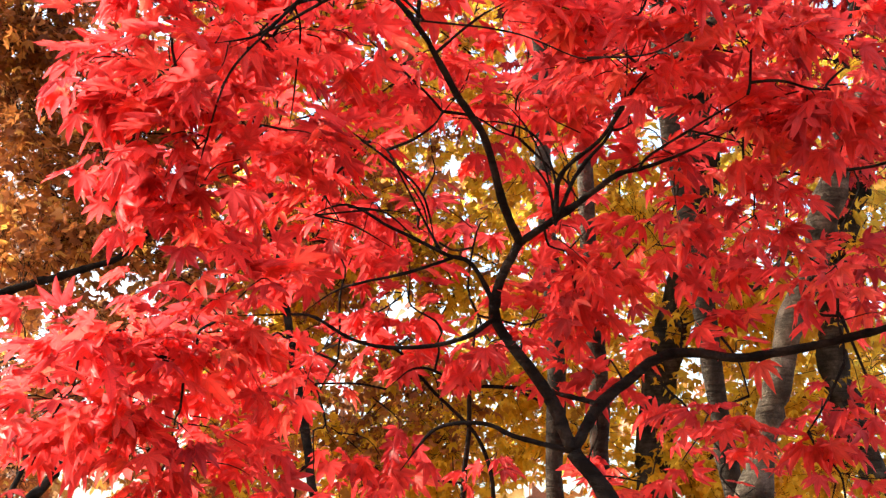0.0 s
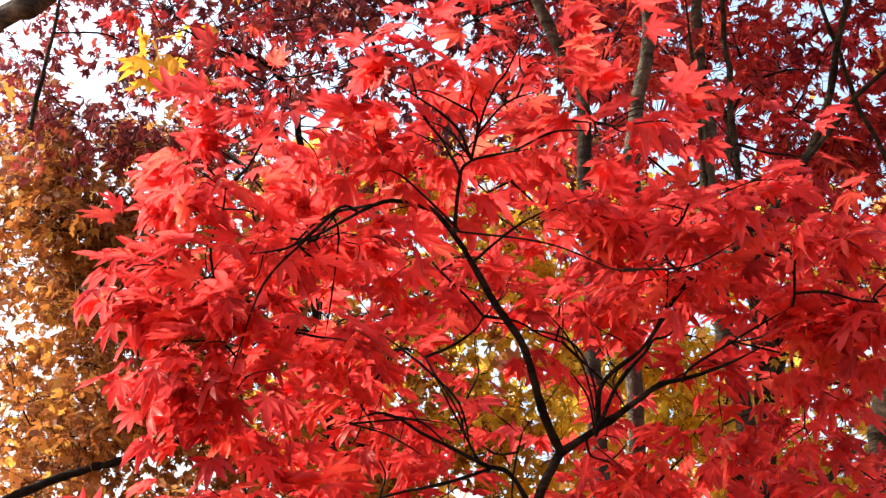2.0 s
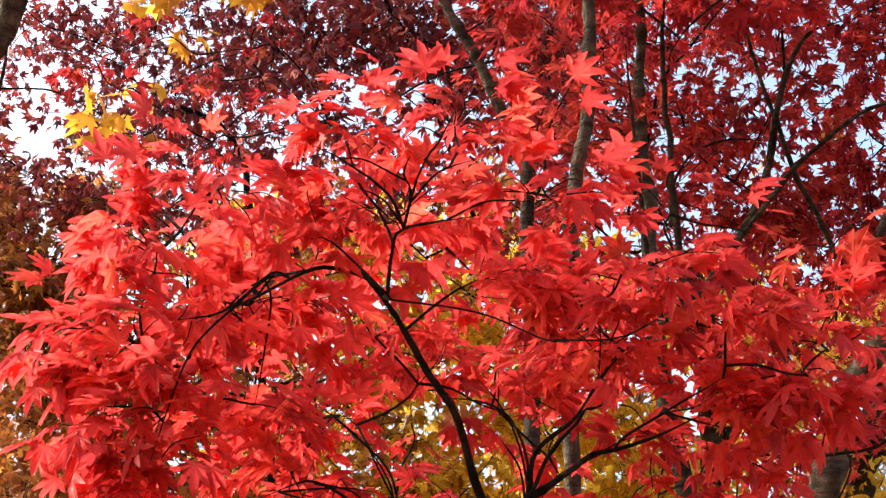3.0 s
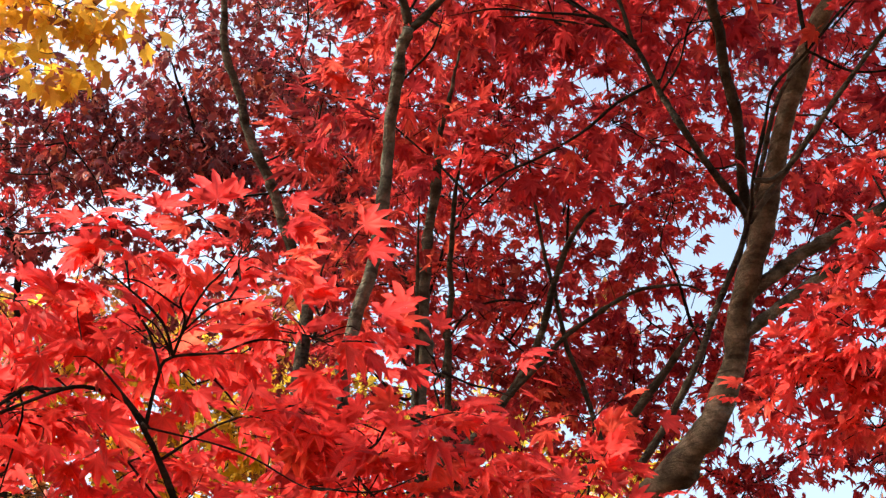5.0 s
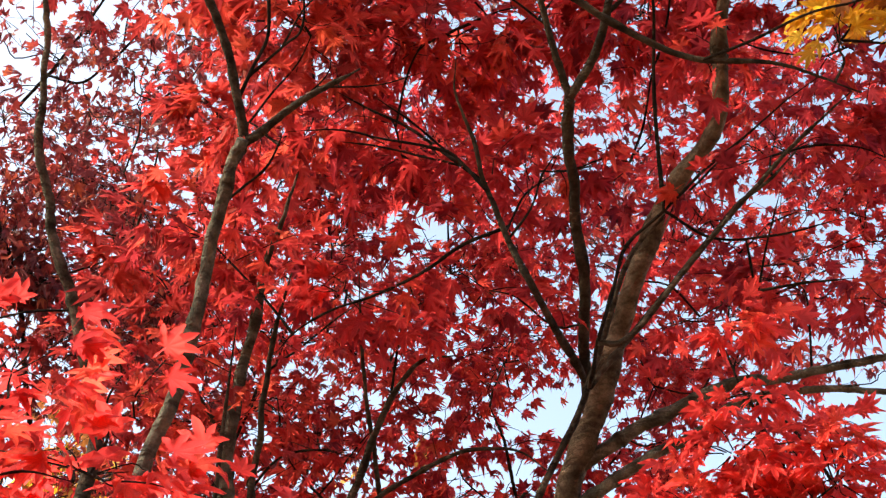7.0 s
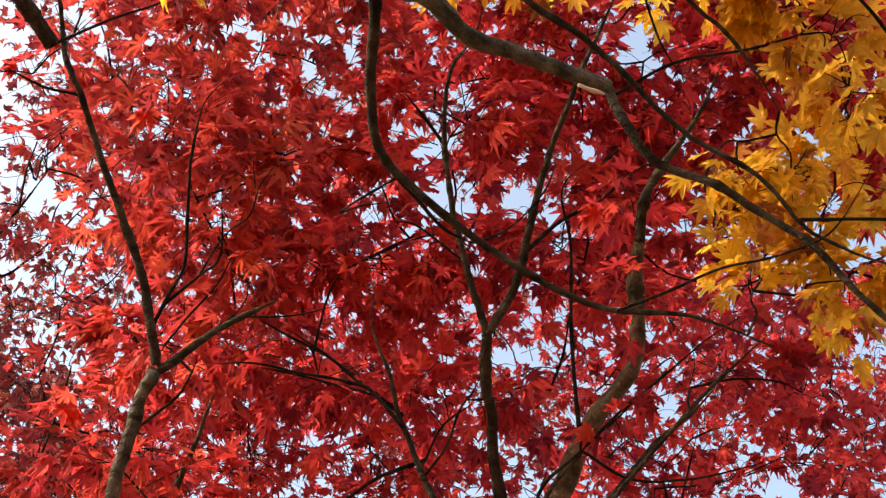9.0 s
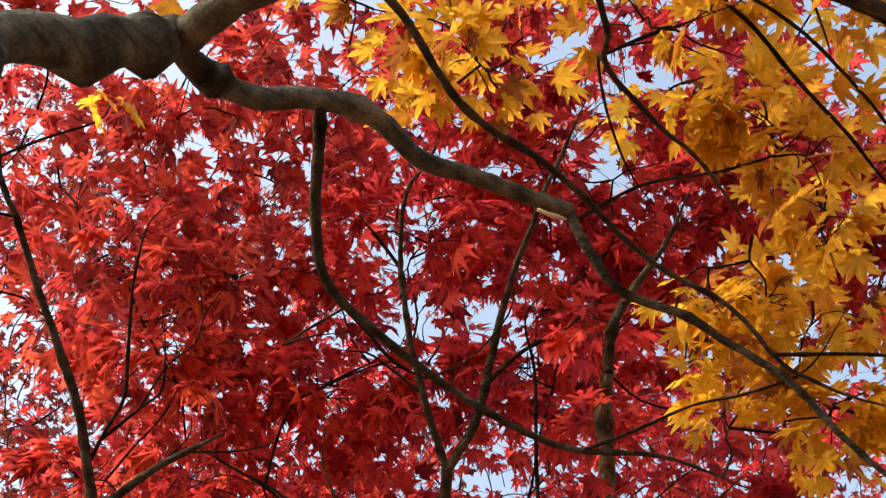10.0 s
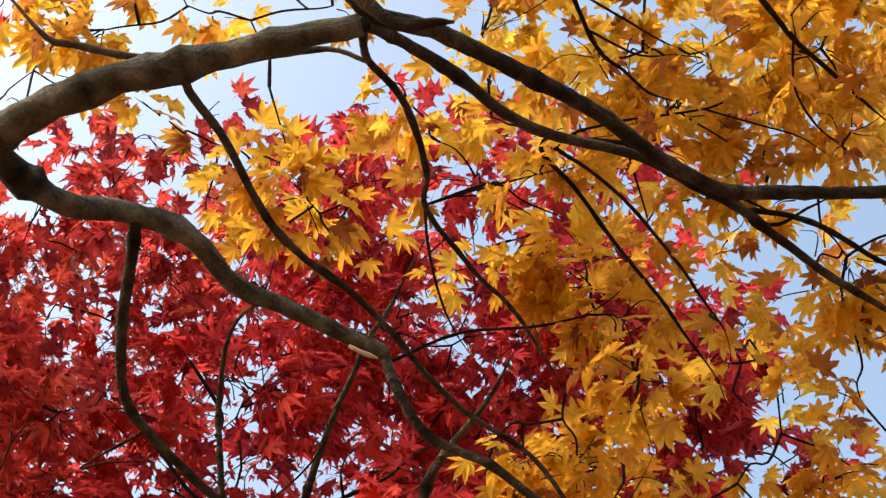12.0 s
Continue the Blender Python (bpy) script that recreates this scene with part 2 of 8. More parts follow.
def leaf_shape(lobes, fold, droop, curl, seed=0, fine=False):
    """A palmate blade one unit across, its stalk end at the origin, tip towards +y: points, rib weights and triangles.
    Each lobe droops and leans by its own amount."""
    spans = {7: [(0, .62), (35, .58), (-35, .58), (73, .46), (-73, .46), (116, .25), (-116, .25)],
             5: [(0, .60), (44, .55), (-44, .55), (94, .38), (-94, .38)]}[lobes]
    spans.sort()
    own = np.random.default_rng(40 + seed)
    pts, rib, tris = [(0, 0, 0)], [1.0], []

    def put(angle, r, w, lift, sag=1.0):
        a = radians(angle)
        pts.append((math.sin(a) * r, math.cos(a) * r, lift - sag * droop * r * r * 2 + curl * math.sin(a * 2) * r))
        rib.append(w)
        return len(pts) - 1

    left, right, foot = put(-150, 0.022, 1, 0), put(150, 0.022, 1, 0), put(180, 0.45, 1, 0.05)
    tris += [(0, left, right), (left, foot, right)]
    edges = [spans[0][0] - 26] + [(a[0] + b[0]) / 2 for a, b in zip(spans, spans[1:])] + [spans[-1][0] + 26]
    notch = [put(e, 0.12 if i in (0, len(edges) - 1) else 0.29 if fine else 0.33, 0.3, 0.0) for i, e in enumerate(edges)]
    for i, (angle, length) in enumerate(spans):
        sag, lean, length = own.uniform(0.4, 1.7), own.normal() * 5.0, length * own.uniform(0.88, 1.08)
        l, r = notch[i], notch[i + 1]
        if lobes == 5:                      # plain lobes for far foliage
            tip = put(angle + lean, length, 0.5, -fold, sag)
            tris += [(0, l, tip), (0, tip, r)]
            continue
        half, at = (19.5 if fine else 22.0), 0.50
        mid, tip = put(angle, length * at, 1, -fold, sag), put(angle + lean, length, 0.9, -fold * .4, sag)
        wl, wr = put(angle - half, length * (at - .02), 0, fold * .6, sag), put(angle + half, length * (at - .02), 0, fold * .6, sag)
        if not fine:
            tris += [(0, l, mid), (l, wl, mid), (wl, tip, mid), (tip, wr, mid), (wr, r, mid), (r, 0, mid)]
            continue
        up = put(angle + lean * .4, length * .78, 1, -fold * .8, sag)
        ul, ur = put(angle + lean * .4 - 8.5, length * .77, 0, fold * .2, sag), put(angle + lean * .4 + 8.5, length * .77, 0, fold * .2, sag)
        tris += [(0, l, mid), (l, wl, mid), (wl, ul, mid), (ul, up, mid), (ul, tip, up), (up, tip, ur), (up, ur, mid), (ur, wr, mid), (wr, r, mid), (r, 0, mid)]
    return np.array(pts), np.array(rib), np.array(tris)


def leaf_mesh(name, v, rib, tris, material):
    me = bpy.data.meshes.new(name)
    me.vertices.add(len(v))
    me.vertices.foreach_set("co", np.ascontiguousarray(v, dtype=np.float32).ravel())
    me.loops.add(tris.size)
    me.loops.foreach_set("vertex_index", np.ascontiguousarray(tris, dtype=np.int32).ravel())
    me.polygons.add(len(tris))
    me.polygons.foreach_set("loop_start", np.arange(0, tris.size, 3, dtype=np.int32))
    at = me.attributes.new("rib", "FLOAT", "POINT")
    at.data.foreach_set("value", np.ascontiguousarray(rib, dtype=np.float32))
    me.update(calc_edges=True)
    me.polygons.foreach_set("use_smooth", [True] * len(tris))
    me.materials.append(material)
    return me


def spray(tree, centre, across, tall, deep, count):
    """Ask for a spray of leafy twigs that fills an egg-shaped room."""
    tree.asked.append((np.array(centre), across, tall, deep, count))


def grow(tree):
    """Hang the sprays on the tree, nearest to its limbs first, each from the nearest wood there is by then."""
    wood = np.vstack(tree.skeleton)
    far = [np.min(np.linalg.norm(wood - a[0], axis=1)) for a in tree.asked]
    for n in np.argsort(far):
        c, across, tall, deep, count = tree.asked[n]
        out = c - SPOT
        out /= np.linalg.norm(out)
        side = np.cross(out, (0, 0, 1.0))
        side /= np.linalg.norm(side)
        up = np.cross(side, out)
        gap = np.linalg.norm(wood - c, axis=1)
        hub = wood[np.argmin(gap)]
        reach = gap.min()
        stem = [hub, hub * 0.6 + c * 0.4 + rng.normal(size=3) * 0.07 * reach, hub * 0.3 + c * 0.7 + rng.normal(size=3) * 0.06 * reach + (0, 0, 0.06 * reach), c]
        if reach > 0.04:
            tree.tubes.append((stem, 0.0022 + 0.003 * min(1, reach), 0.0014))
            wood = np.vstack([wood, smooth_line(stem, 0.05)[2:]])
        per = 5
        for _ in range(max(1, int(count * tree.full) // per)):
            q = rng.normal(size=3)
            q *= rng.uniform() ** 0.38 / np.linalg.norm(q)
            end = c + q[0] * across * side + q[1] * tall * up + q[2] * deep * out
            pick = wood[rng.integers(len(wood), size=40)]
            own = np.array(stem[1:])
            near = np.vstack([pick, own, own])
            start = near[np.argmin(np.linalg.norm(near - end, axis=1))]
            start = start + (end - start) * rng.uniform(0.0, 0.3)
            span = np.linalg.norm(end - start)
            mid = (start + end) / 2 + np.array([0, 0, 0.10 * span]) + rng.normal(size=3) * 0.12 * span
            tree.tubes.append(([start, mid, end], 0.0013, 0.0006))
            line = smooth_line([start, mid, end], span / 8 + 1e-3)
            heading = end - start
            flank = np.cross(heading, (0, 0, 1.0))
            flank /= np.linalg.norm(flank) + 1e-9
            for i in range(per):
                t = 1 - (i // 2) * 0.3 - rng.uniform(0, 0.15)
                p = line[int(max(0.15, t) * (len(line) - 1))]
                ahead = heading / (span + 1e-9) * 0.9 + flank * (0.9 if i % 2 else -0.9) * (i > 0) + rng.normal(size=3) * 0.34
                ahead[2] -= 0.35
                ahead /= np.linalg.norm(ahead)
                tree.places.append((p + ahead * tree.size * rng.uniform(0.35, 1.1), ahead, tree.size * rng.uniform(0.72, 1.18)))


def leave(tree, singles=300):
    """Turn the gathered twigs and leaf places of a tree into meshes; the leaves over the open spot are parts of their own."""
    grow(tree)
    v, f, off = [], [], 0
    for pts, r0, r1 in tree.tubes:
        line = smooth_line(pts, 0.05)
        a, b = rings(line, np.linspace(r0, r1, len(line)), 4, 0.1)
        v.append(a)
        f += [tuple(x + off for x in face) for face in b]
        off += len(a)
    me = bpy.data.meshes.new("twig_growth")
    me.from_pydata(np.vstack(v).tolist(), [], f)
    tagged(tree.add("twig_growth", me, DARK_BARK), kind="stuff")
    p = np.array([a for a, _, _ in tree.places])
    y = np.array([b for _, b, _ in tree.places])
    s = np.array([c for _, _, c in tree.places])
    z = np.array([0, 0, 1.0]) + rng.normal(size=p.shape) * tree.flat
    x = np.cross(y, z)
    x /= np.linalg.norm(x, axis=1, keepdims=True) + 1e-9
    z = np.cross(x, y)
    order = np.argsort(np.linalg.norm(p - SPOT, axis=1))
    bends = ((.03, .10, .02), (.06, .22, -.03), (.02, .30, .06), (.08, .05, -.08), (.05, .45, .12), (.10, .6, -.15), (.07, .35, .03), (.12, .9, .10))
    kinds = [leaf_shape(tree.lobes, fo, dr * tree.droop, cu, i, tree.fine) for i, (fo, dr, cu) in enumerate(bends)]
    which = rng.choice(8, len(p), p=(.18, .2, .17, .12, .11, .06, .11, .05))
    shared = [leaf_mesh("leaf", kv, kr, kt, tree.leaf) for kv, kr, kt in kinds]
    for i in order[:singles]:
        ob = new("leaf", shared[which[i]])
        ob.parent = tree.ob
        ob.matrix_parent_inverse = Matrix.Translation(-tree.ob.location)
        ob.matrix_basis = Matrix([[*(np.array((x[i], y[i], z[i])).T[r] * s[i]), p[i][r]] for r in range(3)] + [[0, 0, 0, 1]])
    allv, allr, allt, off = [], [], [], 0
    rest = order[singles:]
    for kind, (kv, kr, kt) in enumerate(kinds):
        i = rest[which[rest] == kind]
        if not len(i):
            continue
        w = (kv[None, :, 0, None] * x[i][:, None] + kv[None, :, 1, None] * y[i][:, None] + kv[None, :, 2, None] * z[i][:, None]) * s[i][:, None, None] + p[i][:, None]
        allv.append(w.reshape(-1, 3))
        allr.append(np.tile(kr, len(i)))
        allt.append((kt[None] + (off + np.arange(len(i)) * len(kv))[:, None, None]).reshape(-1, 3))
        off += len(i) * len(kv)
    if allv:
        me = leaf_mesh("foliage", np.vstack(allv), np.concatenate(allr), np.vstack(allt), tree.leaf)
        me.materials.clear()
        tagged(tree.add("foliage", me, tree.leaf), kind="stuff")


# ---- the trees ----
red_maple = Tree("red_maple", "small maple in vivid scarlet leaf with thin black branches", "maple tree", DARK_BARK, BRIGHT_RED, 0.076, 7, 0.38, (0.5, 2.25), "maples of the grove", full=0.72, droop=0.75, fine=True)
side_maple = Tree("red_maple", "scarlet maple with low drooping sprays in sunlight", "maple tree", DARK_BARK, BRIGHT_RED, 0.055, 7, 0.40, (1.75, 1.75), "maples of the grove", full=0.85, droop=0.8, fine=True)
back_maple = Tree("red_maple", "dusky red maple with several thin dark stems", "maple tree", OLIVE_BARK, DEEP_RED, 0.052, 7, 0.7, (0.95, 3.9), "maples of the grove", full=1.15, droop=1.3)
tall_maple = Tree("tall_maple", "tall deep red maple with a bent grey-brown trunk", "maple tree", GREY_BARK, DEEP_RED, 0.073, 7, 0.38, (0.75, 3.2), "maples of the grove", full=0.8, droop=1.0)
slender_maple = Tree("slender_maple", "slender brick-red maple with a forked olive-grey stem", "maple tree", OLIVE_BARK, BRICK_RED, 0.074, 7, 0.38, (0.36, 3.1), "maples of the grove", full=0.8, droop=1.0)
maroon_tree = Tree("maroon_tree", "dark maroon tree with small crowded leaves", "tree", DARK_BARK, MAROON, 0.046, 5, 1.0, (-0.3, 4.9), full=1.25, droop=2.2)
orange_tree = Tree("orange_tree", "orange-brown autumn tree behind the scarlet maple", "tree", DARK_BARK, ORANGE, 0.056, 5, 0.8, (-2.2, 4.6), full=1.35)
golden_tree = Tree("golden_tree", "golden tree with stout dark trunks beyond the scarlet maple", "tree", BROWN_BARK, GOLD, 0.066, 5, 0.8, (0.95, 5.1), full=1.7)
yellow_ash = Tree("yellow_tree", "grey-limbed tree carrying a few bright yellow leaves, its high shading crown added", "tree", GREY_BARK, YELLOW, 0.085, 5, 0.7, (-2.6, 3.6), full=1.0)
yellow_maple = Tree("golden_maple", "golden maple overhead with smooth olive-grey limbs", "maple tree", OLIVE_BARK, YELLOW, 0.062, 7, 0.30, (-1.7, -0.15), "maples of the grove", full=0.9, droop=0.6, fine=True)

# Bright red maple, close by
limb(red_maple, 0.0182, 0.0134, [(0.32, 2.18, 1.59), (0.28, 2.18, 1.70), (0.22, 2.18, 1.78)])
limb(red_maple, 0.0119, 0.0078, [(0.22, 2.18, 1.78), (0.17, 2.16, 1.88), (0.12, 2.15, 1.95), (0.09, 2.13, 2.00), (0.10, 2.11, 2.06), (0.13, 2.09, 2.12)])
limb(red_maple, 0.0075, 0.0052, [(0.13, 2.09, 2.12), (0.10, 2.03, 2.18), (0.07, 1.96, 2.25), (0.03, 1.90, 2.30), (-0.01, 1.83, 2.35), (-0.04, 1.77, 2.38)])
limb(red_maple, 0.0046, 0.0014, [(-0.04, 1.80, 2.39), (-0.07, 1.78, 2.41), (-0.12, 1.76, 2.42), (-0.16, 1.75, 2.41), (-0.23, 1.75, 2.37), (-0.31, 1.74, 2.32)])
limb(red_maple, 0.0035, 0.0013, [(-0.04, 1.80, 2.39), (-0.03, 1.75, 2.44), (-0.01, 1.70, 2.46), (0.09, 1.66, 2.46)])
limb(red_maple, 0.0027, 0.0010, [(-0.01, 1.67, 2.45), (-0.03, 1.63, 2.48), (-0.09, 1.59, 2.51), (-0.14, 1.56, 2.52)])
limb(red_maple, 0.0023, 0.0010, [(-0.00, 1.67, 2.45), (0.02, 1.61, 2.52), (0.04, 1.58, 2.54), (0.07, 1.54, 2.58)])
limb(red_maple, 0.0071, 0.0015, [(0.13, 2.09, 2.12), (0.19, 2.06, 2.15), (0.24, 2.03, 2.18), (0.29, 2.00, 2.21), (0.34, 1.98, 2.22), (0.46, 1.92, 2.26)])
limb(red_maple, 0.0047, 0.0015, [(0.19, 2.06, 2.15), (0.20, 2.02, 2.22), (0.27, 1.98, 2.28), (0.33, 1.92, 2.36), (0.40, 1.89, 2.38)])
limb(red_maple, 0.0023, 0.0011, [(0.18, 2.05, 2.16), (0.17, 2.02, 2.23), (0.14, 1.98, 2.28), (0.10, 1.95, 2.32)])
limb(red_maple, 0.0047, 0.0015, [(0.09, 2.12, 2.03), (0.05, 2.08, 2.08), (-0.00, 2.05, 2.09), (-0.08, 2.02, 2.13), (-0.15, 1.98, 2.15), (-0.23, 1.96, 2.12)])
limb(red_maple, 0.0023, 0.0011, [(-0.01, 2.06, 2.09), (-0.04, 2.03, 2.16), (-0.09, 1.99, 2.25), (-0.13, 1.97, 2.26)])
limb(red_maple, 0.0030, 0.0011, [(-0.00, 2.06, 2.09), (-0.08, 2.04, 2.05), (-0.17, 2.02, 2.02), (-0.23, 1.99, 1.97)])
limb(red_maple, 0.0047, 0.0015, [(0.08, 2.12, 2.00), (0.04, 2.10, 1.96), (-0.04, 2.08, 1.94), (-0.13, 2.04, 1.94), (-0.20, 2.00, 1.97), (-0.24, 1.97, 1.97), (-0.33, 1.93, 1.96)])
limb(red_maple, 0.0103, 0.0058, [(0.22, 2.18, 1.78), (0.27, 2.18, 1.86), (0.33, 2.18, 1.91), (0.41, 2.18, 1.95), (0.54, 2.17, 1.94), (0.74, 2.12, 1.98), (0.86, 2.08, 2.01)])
limb(red_maple, 0.0052, 0.0024, [(0.21, 2.18, 1.78), (0.13, 2.18, 1.80), (0.07, 2.18, 1.83), (-0.01, 2.18, 1.82), (-0.07, 2.19, 1.75)])
limb(red_maple, 0.0050, 0.0020, [(0.16, 2.27, 1.90), (0.05, 2.27, 1.91), (-0.04, 2.27, 1.94), (-0.10, 2.27, 1.90)])
limb(red_maple, 0.0061, 0.0031, [(0.04, 2.60, 1.71), (0.05, 2.55, 1.86), (0.06, 2.50, 1.99), (0.07, 2.44, 2.07)])
limb(red_maple, 0.0052, 0.0021, [(0.10, 2.59, 1.71), (0.07, 2.53, 1.84), (-0.03, 2.47, 1.94), (-0.09, 2.41, 2.00), (-0.19, 2.35, 2.01)])
limb(red_maple, 0.0024, 0.0011, [(-0.20, 1.70, 2.38), (-0.25, 1.71, 2.33), (-0.31, 1.73, 2.27), (-0.34, 1.76, 2.19), (-0.36, 1.78, 2.12)])
limb(red_maple, 0.0025, 0.0015, [(0.18, 1.97, 2.12), (0.17, 1.95, 2.17), (0.15, 1.94, 2.20), (0.14, 1.93, 2.21)])
limb(red_maple, 0.0025, 0.0015, [(0.18, 1.97, 2.13), (0.18, 1.95, 2.19), (0.15, 1.93, 2.25), (0.10, 1.92, 2.27), (0.05, 1.91, 2.27)])
limb(red_maple, 0.0036, 0.0018, [(0.20, 1.97, 2.14), (0.22, 1.94, 2.20), (0.26, 1.92, 2.25), (0.30, 1.89, 2.31), (0.33, 1.86, 2.34)])
limb(red_maple, 0.0025, 0.0015, [(0.33, 1.93, 2.22), (0.39, 1.90, 2.25), (0.47, 1.85, 2.29)])
limb(red_maple, 0.0018, 0.0011, [(0.40, 1.90, 2.25), (0.46, 1.89, 2.23), (0.50, 1.87, 2.21)])
limb(red_maple, 0.0015, 0.0007, [(0.29, 1.90, 2.30), (0.29, 1.87, 2.36), (0.28, 1.84, 2.40)])
limb(red_maple, 0.0018, 0.0011, [(-0.06, 1.96, 2.19), (-0.03, 1.96, 2.14), (-0.02, 1.97, 2.09)])
limb(red_maple, 0.0022, 0.0011, [(-0.26, 1.85, 2.42), (-0.34, 1.87, 2.32), (-0.35, 1.88, 2.27), (-0.37, 1.89, 2.21), (-0.38, 1.90, 2.16), (-0.37, 1.92, 2.10)])
limb(red_maple, 0.0018, 0.0011, [(-0.22, 1.84, 2.44), (-0.22, 1.85, 2.40), (-0.23, 1.88, 2.31), (-0.24, 1.90, 2.25)])
limb(red_maple, 0.0022, 0.0015, [(-0.12, 1.93, 2.24), (-0.08, 1.94, 2.21), (-0.03, 1.95, 2.16), (-0.01, 1.97, 2.08)])
limb(red_maple, 0.0022, 0.0011, [(-0.13, 1.96, 2.16), (-0.09, 1.96, 2.13), (-0.04, 1.96, 2.09)])
limb(red_maple, 0.0018, 0.0011, [(-0.16, 1.97, 2.12), (-0.11, 1.96, 2.14), (-0.05, 1.95, 2.13)])
limb(red_maple, 0.0018, 0.0011, [(-0.20, 1.96, 2.14), (-0.14, 1.96, 2.11), (-0.08, 1.97, 2.08)])
limb(red_maple, 0.0024, 0.0013, [(-0.03, 1.72, 2.36), (-0.11, 1.67, 2.42), (-0.14, 1.66, 2.42)])
limb(red_maple, 0.0024, 0.0013, [(-0.01, 1.68, 2.45), (-0.00, 1.65, 2.49), (-0.01, 1.63, 2.51), (0.00, 1.61, 2.53)])
limb(red_maple, 0.0020, 0.0010, [(0.00, 1.66, 2.49), (0.04, 1.64, 2.52), (0.09, 1.62, 2.53)])
limb(red_maple, 0.0020, 0.0010, [(-0.01, 1.68, 2.45), (-0.04, 1.65, 2.48), (-0.08, 1.63, 2.49)])
limb(red_maple, 0.0016, 0.0010, [(-0.04, 1.64, 2.51), (-0.07, 1.62, 2.53), (-0.11, 1.61, 2.52)])
limb(red_maple, 0.0027, 0.0013, [(-0.21, 1.69, 2.37), (-0.26, 1.69, 2.32), (-0.32, 1.68, 2.30)])
limb(red_maple, 0.0020, 0.0010, [(0.06, 1.67, 2.47), (0.11, 1.65, 2.48), (0.17, 1.65, 2.48)])
limb(red_maple, 0.0016, 0.0010, [(0.11, 1.73, 2.34), (0.21, 1.73, 2.30), (0.29, 1.71, 2.31)])
limb(red_maple, 0.0016, 0.0010, [(0.23, 1.75, 2.28), (0.30, 1.72, 2.30), (0.37, 1.69, 2.33)])
spray(red_maple, (-0.41, 1.80, 2.31), 0.16, 0.10, 0.13, 120)
spray(red_maple, (-0.29, 2.03, 2.47), 0.20, 0.09, 0.20, 100)
spray(red_maple, (-0.10, 2.06, 2.46), 0.16, 0.09, 0.20, 43)
spray(red_maple, (-0.45, 1.83, 2.22), 0.11, 0.08, 0.10, 65)
spray(red_maple, (-0.39, 1.88, 2.12), 0.11, 0.08, 0.09, 60)
spray(red_maple, (-0.29, 1.86, 2.24), 0.18, 0.09, 0.13, 86)
spray(red_maple, (-0.18, 2.13, 2.26), 0.20, 0.10, 0.20, 71)
spray(red_maple, (-0.00, 2.10, 2.36), 0.12, 0.09, 0.20, 30)
spray(red_maple, (-0.53, 1.89, 1.92), 0.16, 0.05, 0.11, 60)
spray(red_maple, (-0.35, 1.92, 1.99), 0.14, 0.08, 0.11, 73)
spray(red_maple, (-0.39, 1.93, 1.89), 0.19, 0.08, 0.14, 110)
spray(red_maple, (-0.56, 1.90, 1.83), 0.15, 0.07, 0.11, 69)
spray(red_maple, (-0.41, 1.95, 1.75), 0.23, 0.08, 0.15, 130)
spray(red_maple, (-0.60, 1.90, 1.73), 0.09, 0.04, 0.07, 12)
spray(red_maple, (-0.22, 2.16, 2.15), 0.20, 0.09, 0.20, 68)
spray(red_maple, (-0.22, 2.21, 1.90), 0.18, 0.08, 0.20, 54)
spray(red_maple, (-0.22, 2.23, 1.77), 0.16, 0.08, 0.20, 51)
spray(red_maple, (-0.06, 2.19, 2.06), 0.14, 0.07, 0.20, 29)
spray(red_maple, (0.26, 2.05, 2.45), 0.18, 0.09, 0.20, 61)
spray(red_maple, (0.47, 2.00, 2.46), 0.22, 0.08, 0.20, 49)
spray(red_maple, (0.65, 1.98, 2.40), 0.14, 0.11, 0.20, 39)
spray(red_maple, (0.33, 2.08, 2.33), 0.14, 0.08, 0.20, 31)
spray(red_maple, (0.52, 2.05, 2.32), 0.20, 0.09, 0.20, 41)
spray(red_maple, (0.66, 2.04, 2.23), 0.14, 0.09, 0.20, 28)
spray(red_maple, (0.34, 2.14, 2.16), 0.18, 0.08, 0.20, 62)
spray(red_maple, (0.53, 2.10, 2.17), 0.18, 0.08, 0.20, 43)
spray(red_maple, (0.66, 2.09, 2.08), 0.12, 0.07, 0.20, 29)
spray(red_maple, (0.31, 2.17, 2.07), 0.18, 0.06, 0.20, 43)
spray(red_maple, (0.15, 2.20, 1.98), 0.13, 0.07, 0.20, 32)
spray(red_maple, (0.23, 2.17, 2.10), 0.13, 0.08, 0.20, 36)
spray(red_maple, (0.43, 2.19, 1.80), 0.15, 0.08, 0.20, 30)
spray(red_maple, (0.61, 2.15, 1.81), 0.15, 0.09, 0.20, 47)
spray(red_maple, (0.67, 2.12, 1.92), 0.10, 0.05, 0.20, 12)
spray(red_maple, (0.29, 2.20, 1.94), 0.10, 0.06, 0.20, 12)
spray(red_maple, (-0.00, 2.21, 1.99), 0.11, 0.05, 0.20, 11)
spray(red_maple, (0.41, 2.17, 2.01), 0.12, 0.05, 0.20, 15)
spray(red_maple, (-0.29, 1.75, 2.55), 0.16, 0.08, 0.12, 78)
spray(red_maple, (-0.12, 1.72, 2.65), 0.11, 0.07, 0.09, 45)
spray(red_maple, (0.06, 1.73, 2.65), 0.13, 0.07, 0.10, 49)
spray(red_maple, (-0.39, 1.78, 2.45), 0.14, 0.08, 0.11, 69)
spray(red_maple, (0.19, 1.78, 2.56), 0.15, 0.07, 0.11, 59)
spray(red_maple, (-0.06, 1.79, 2.54), 0.19, 0.08, 0.14, 81)
spray(red_maple, (0.33, 1.82, 2.45), 0.17, 0.07, 0.12, 47)
spray(red_maple, (0.48, 1.83, 2.37), 0.15, 0.06, 0.11, 48)
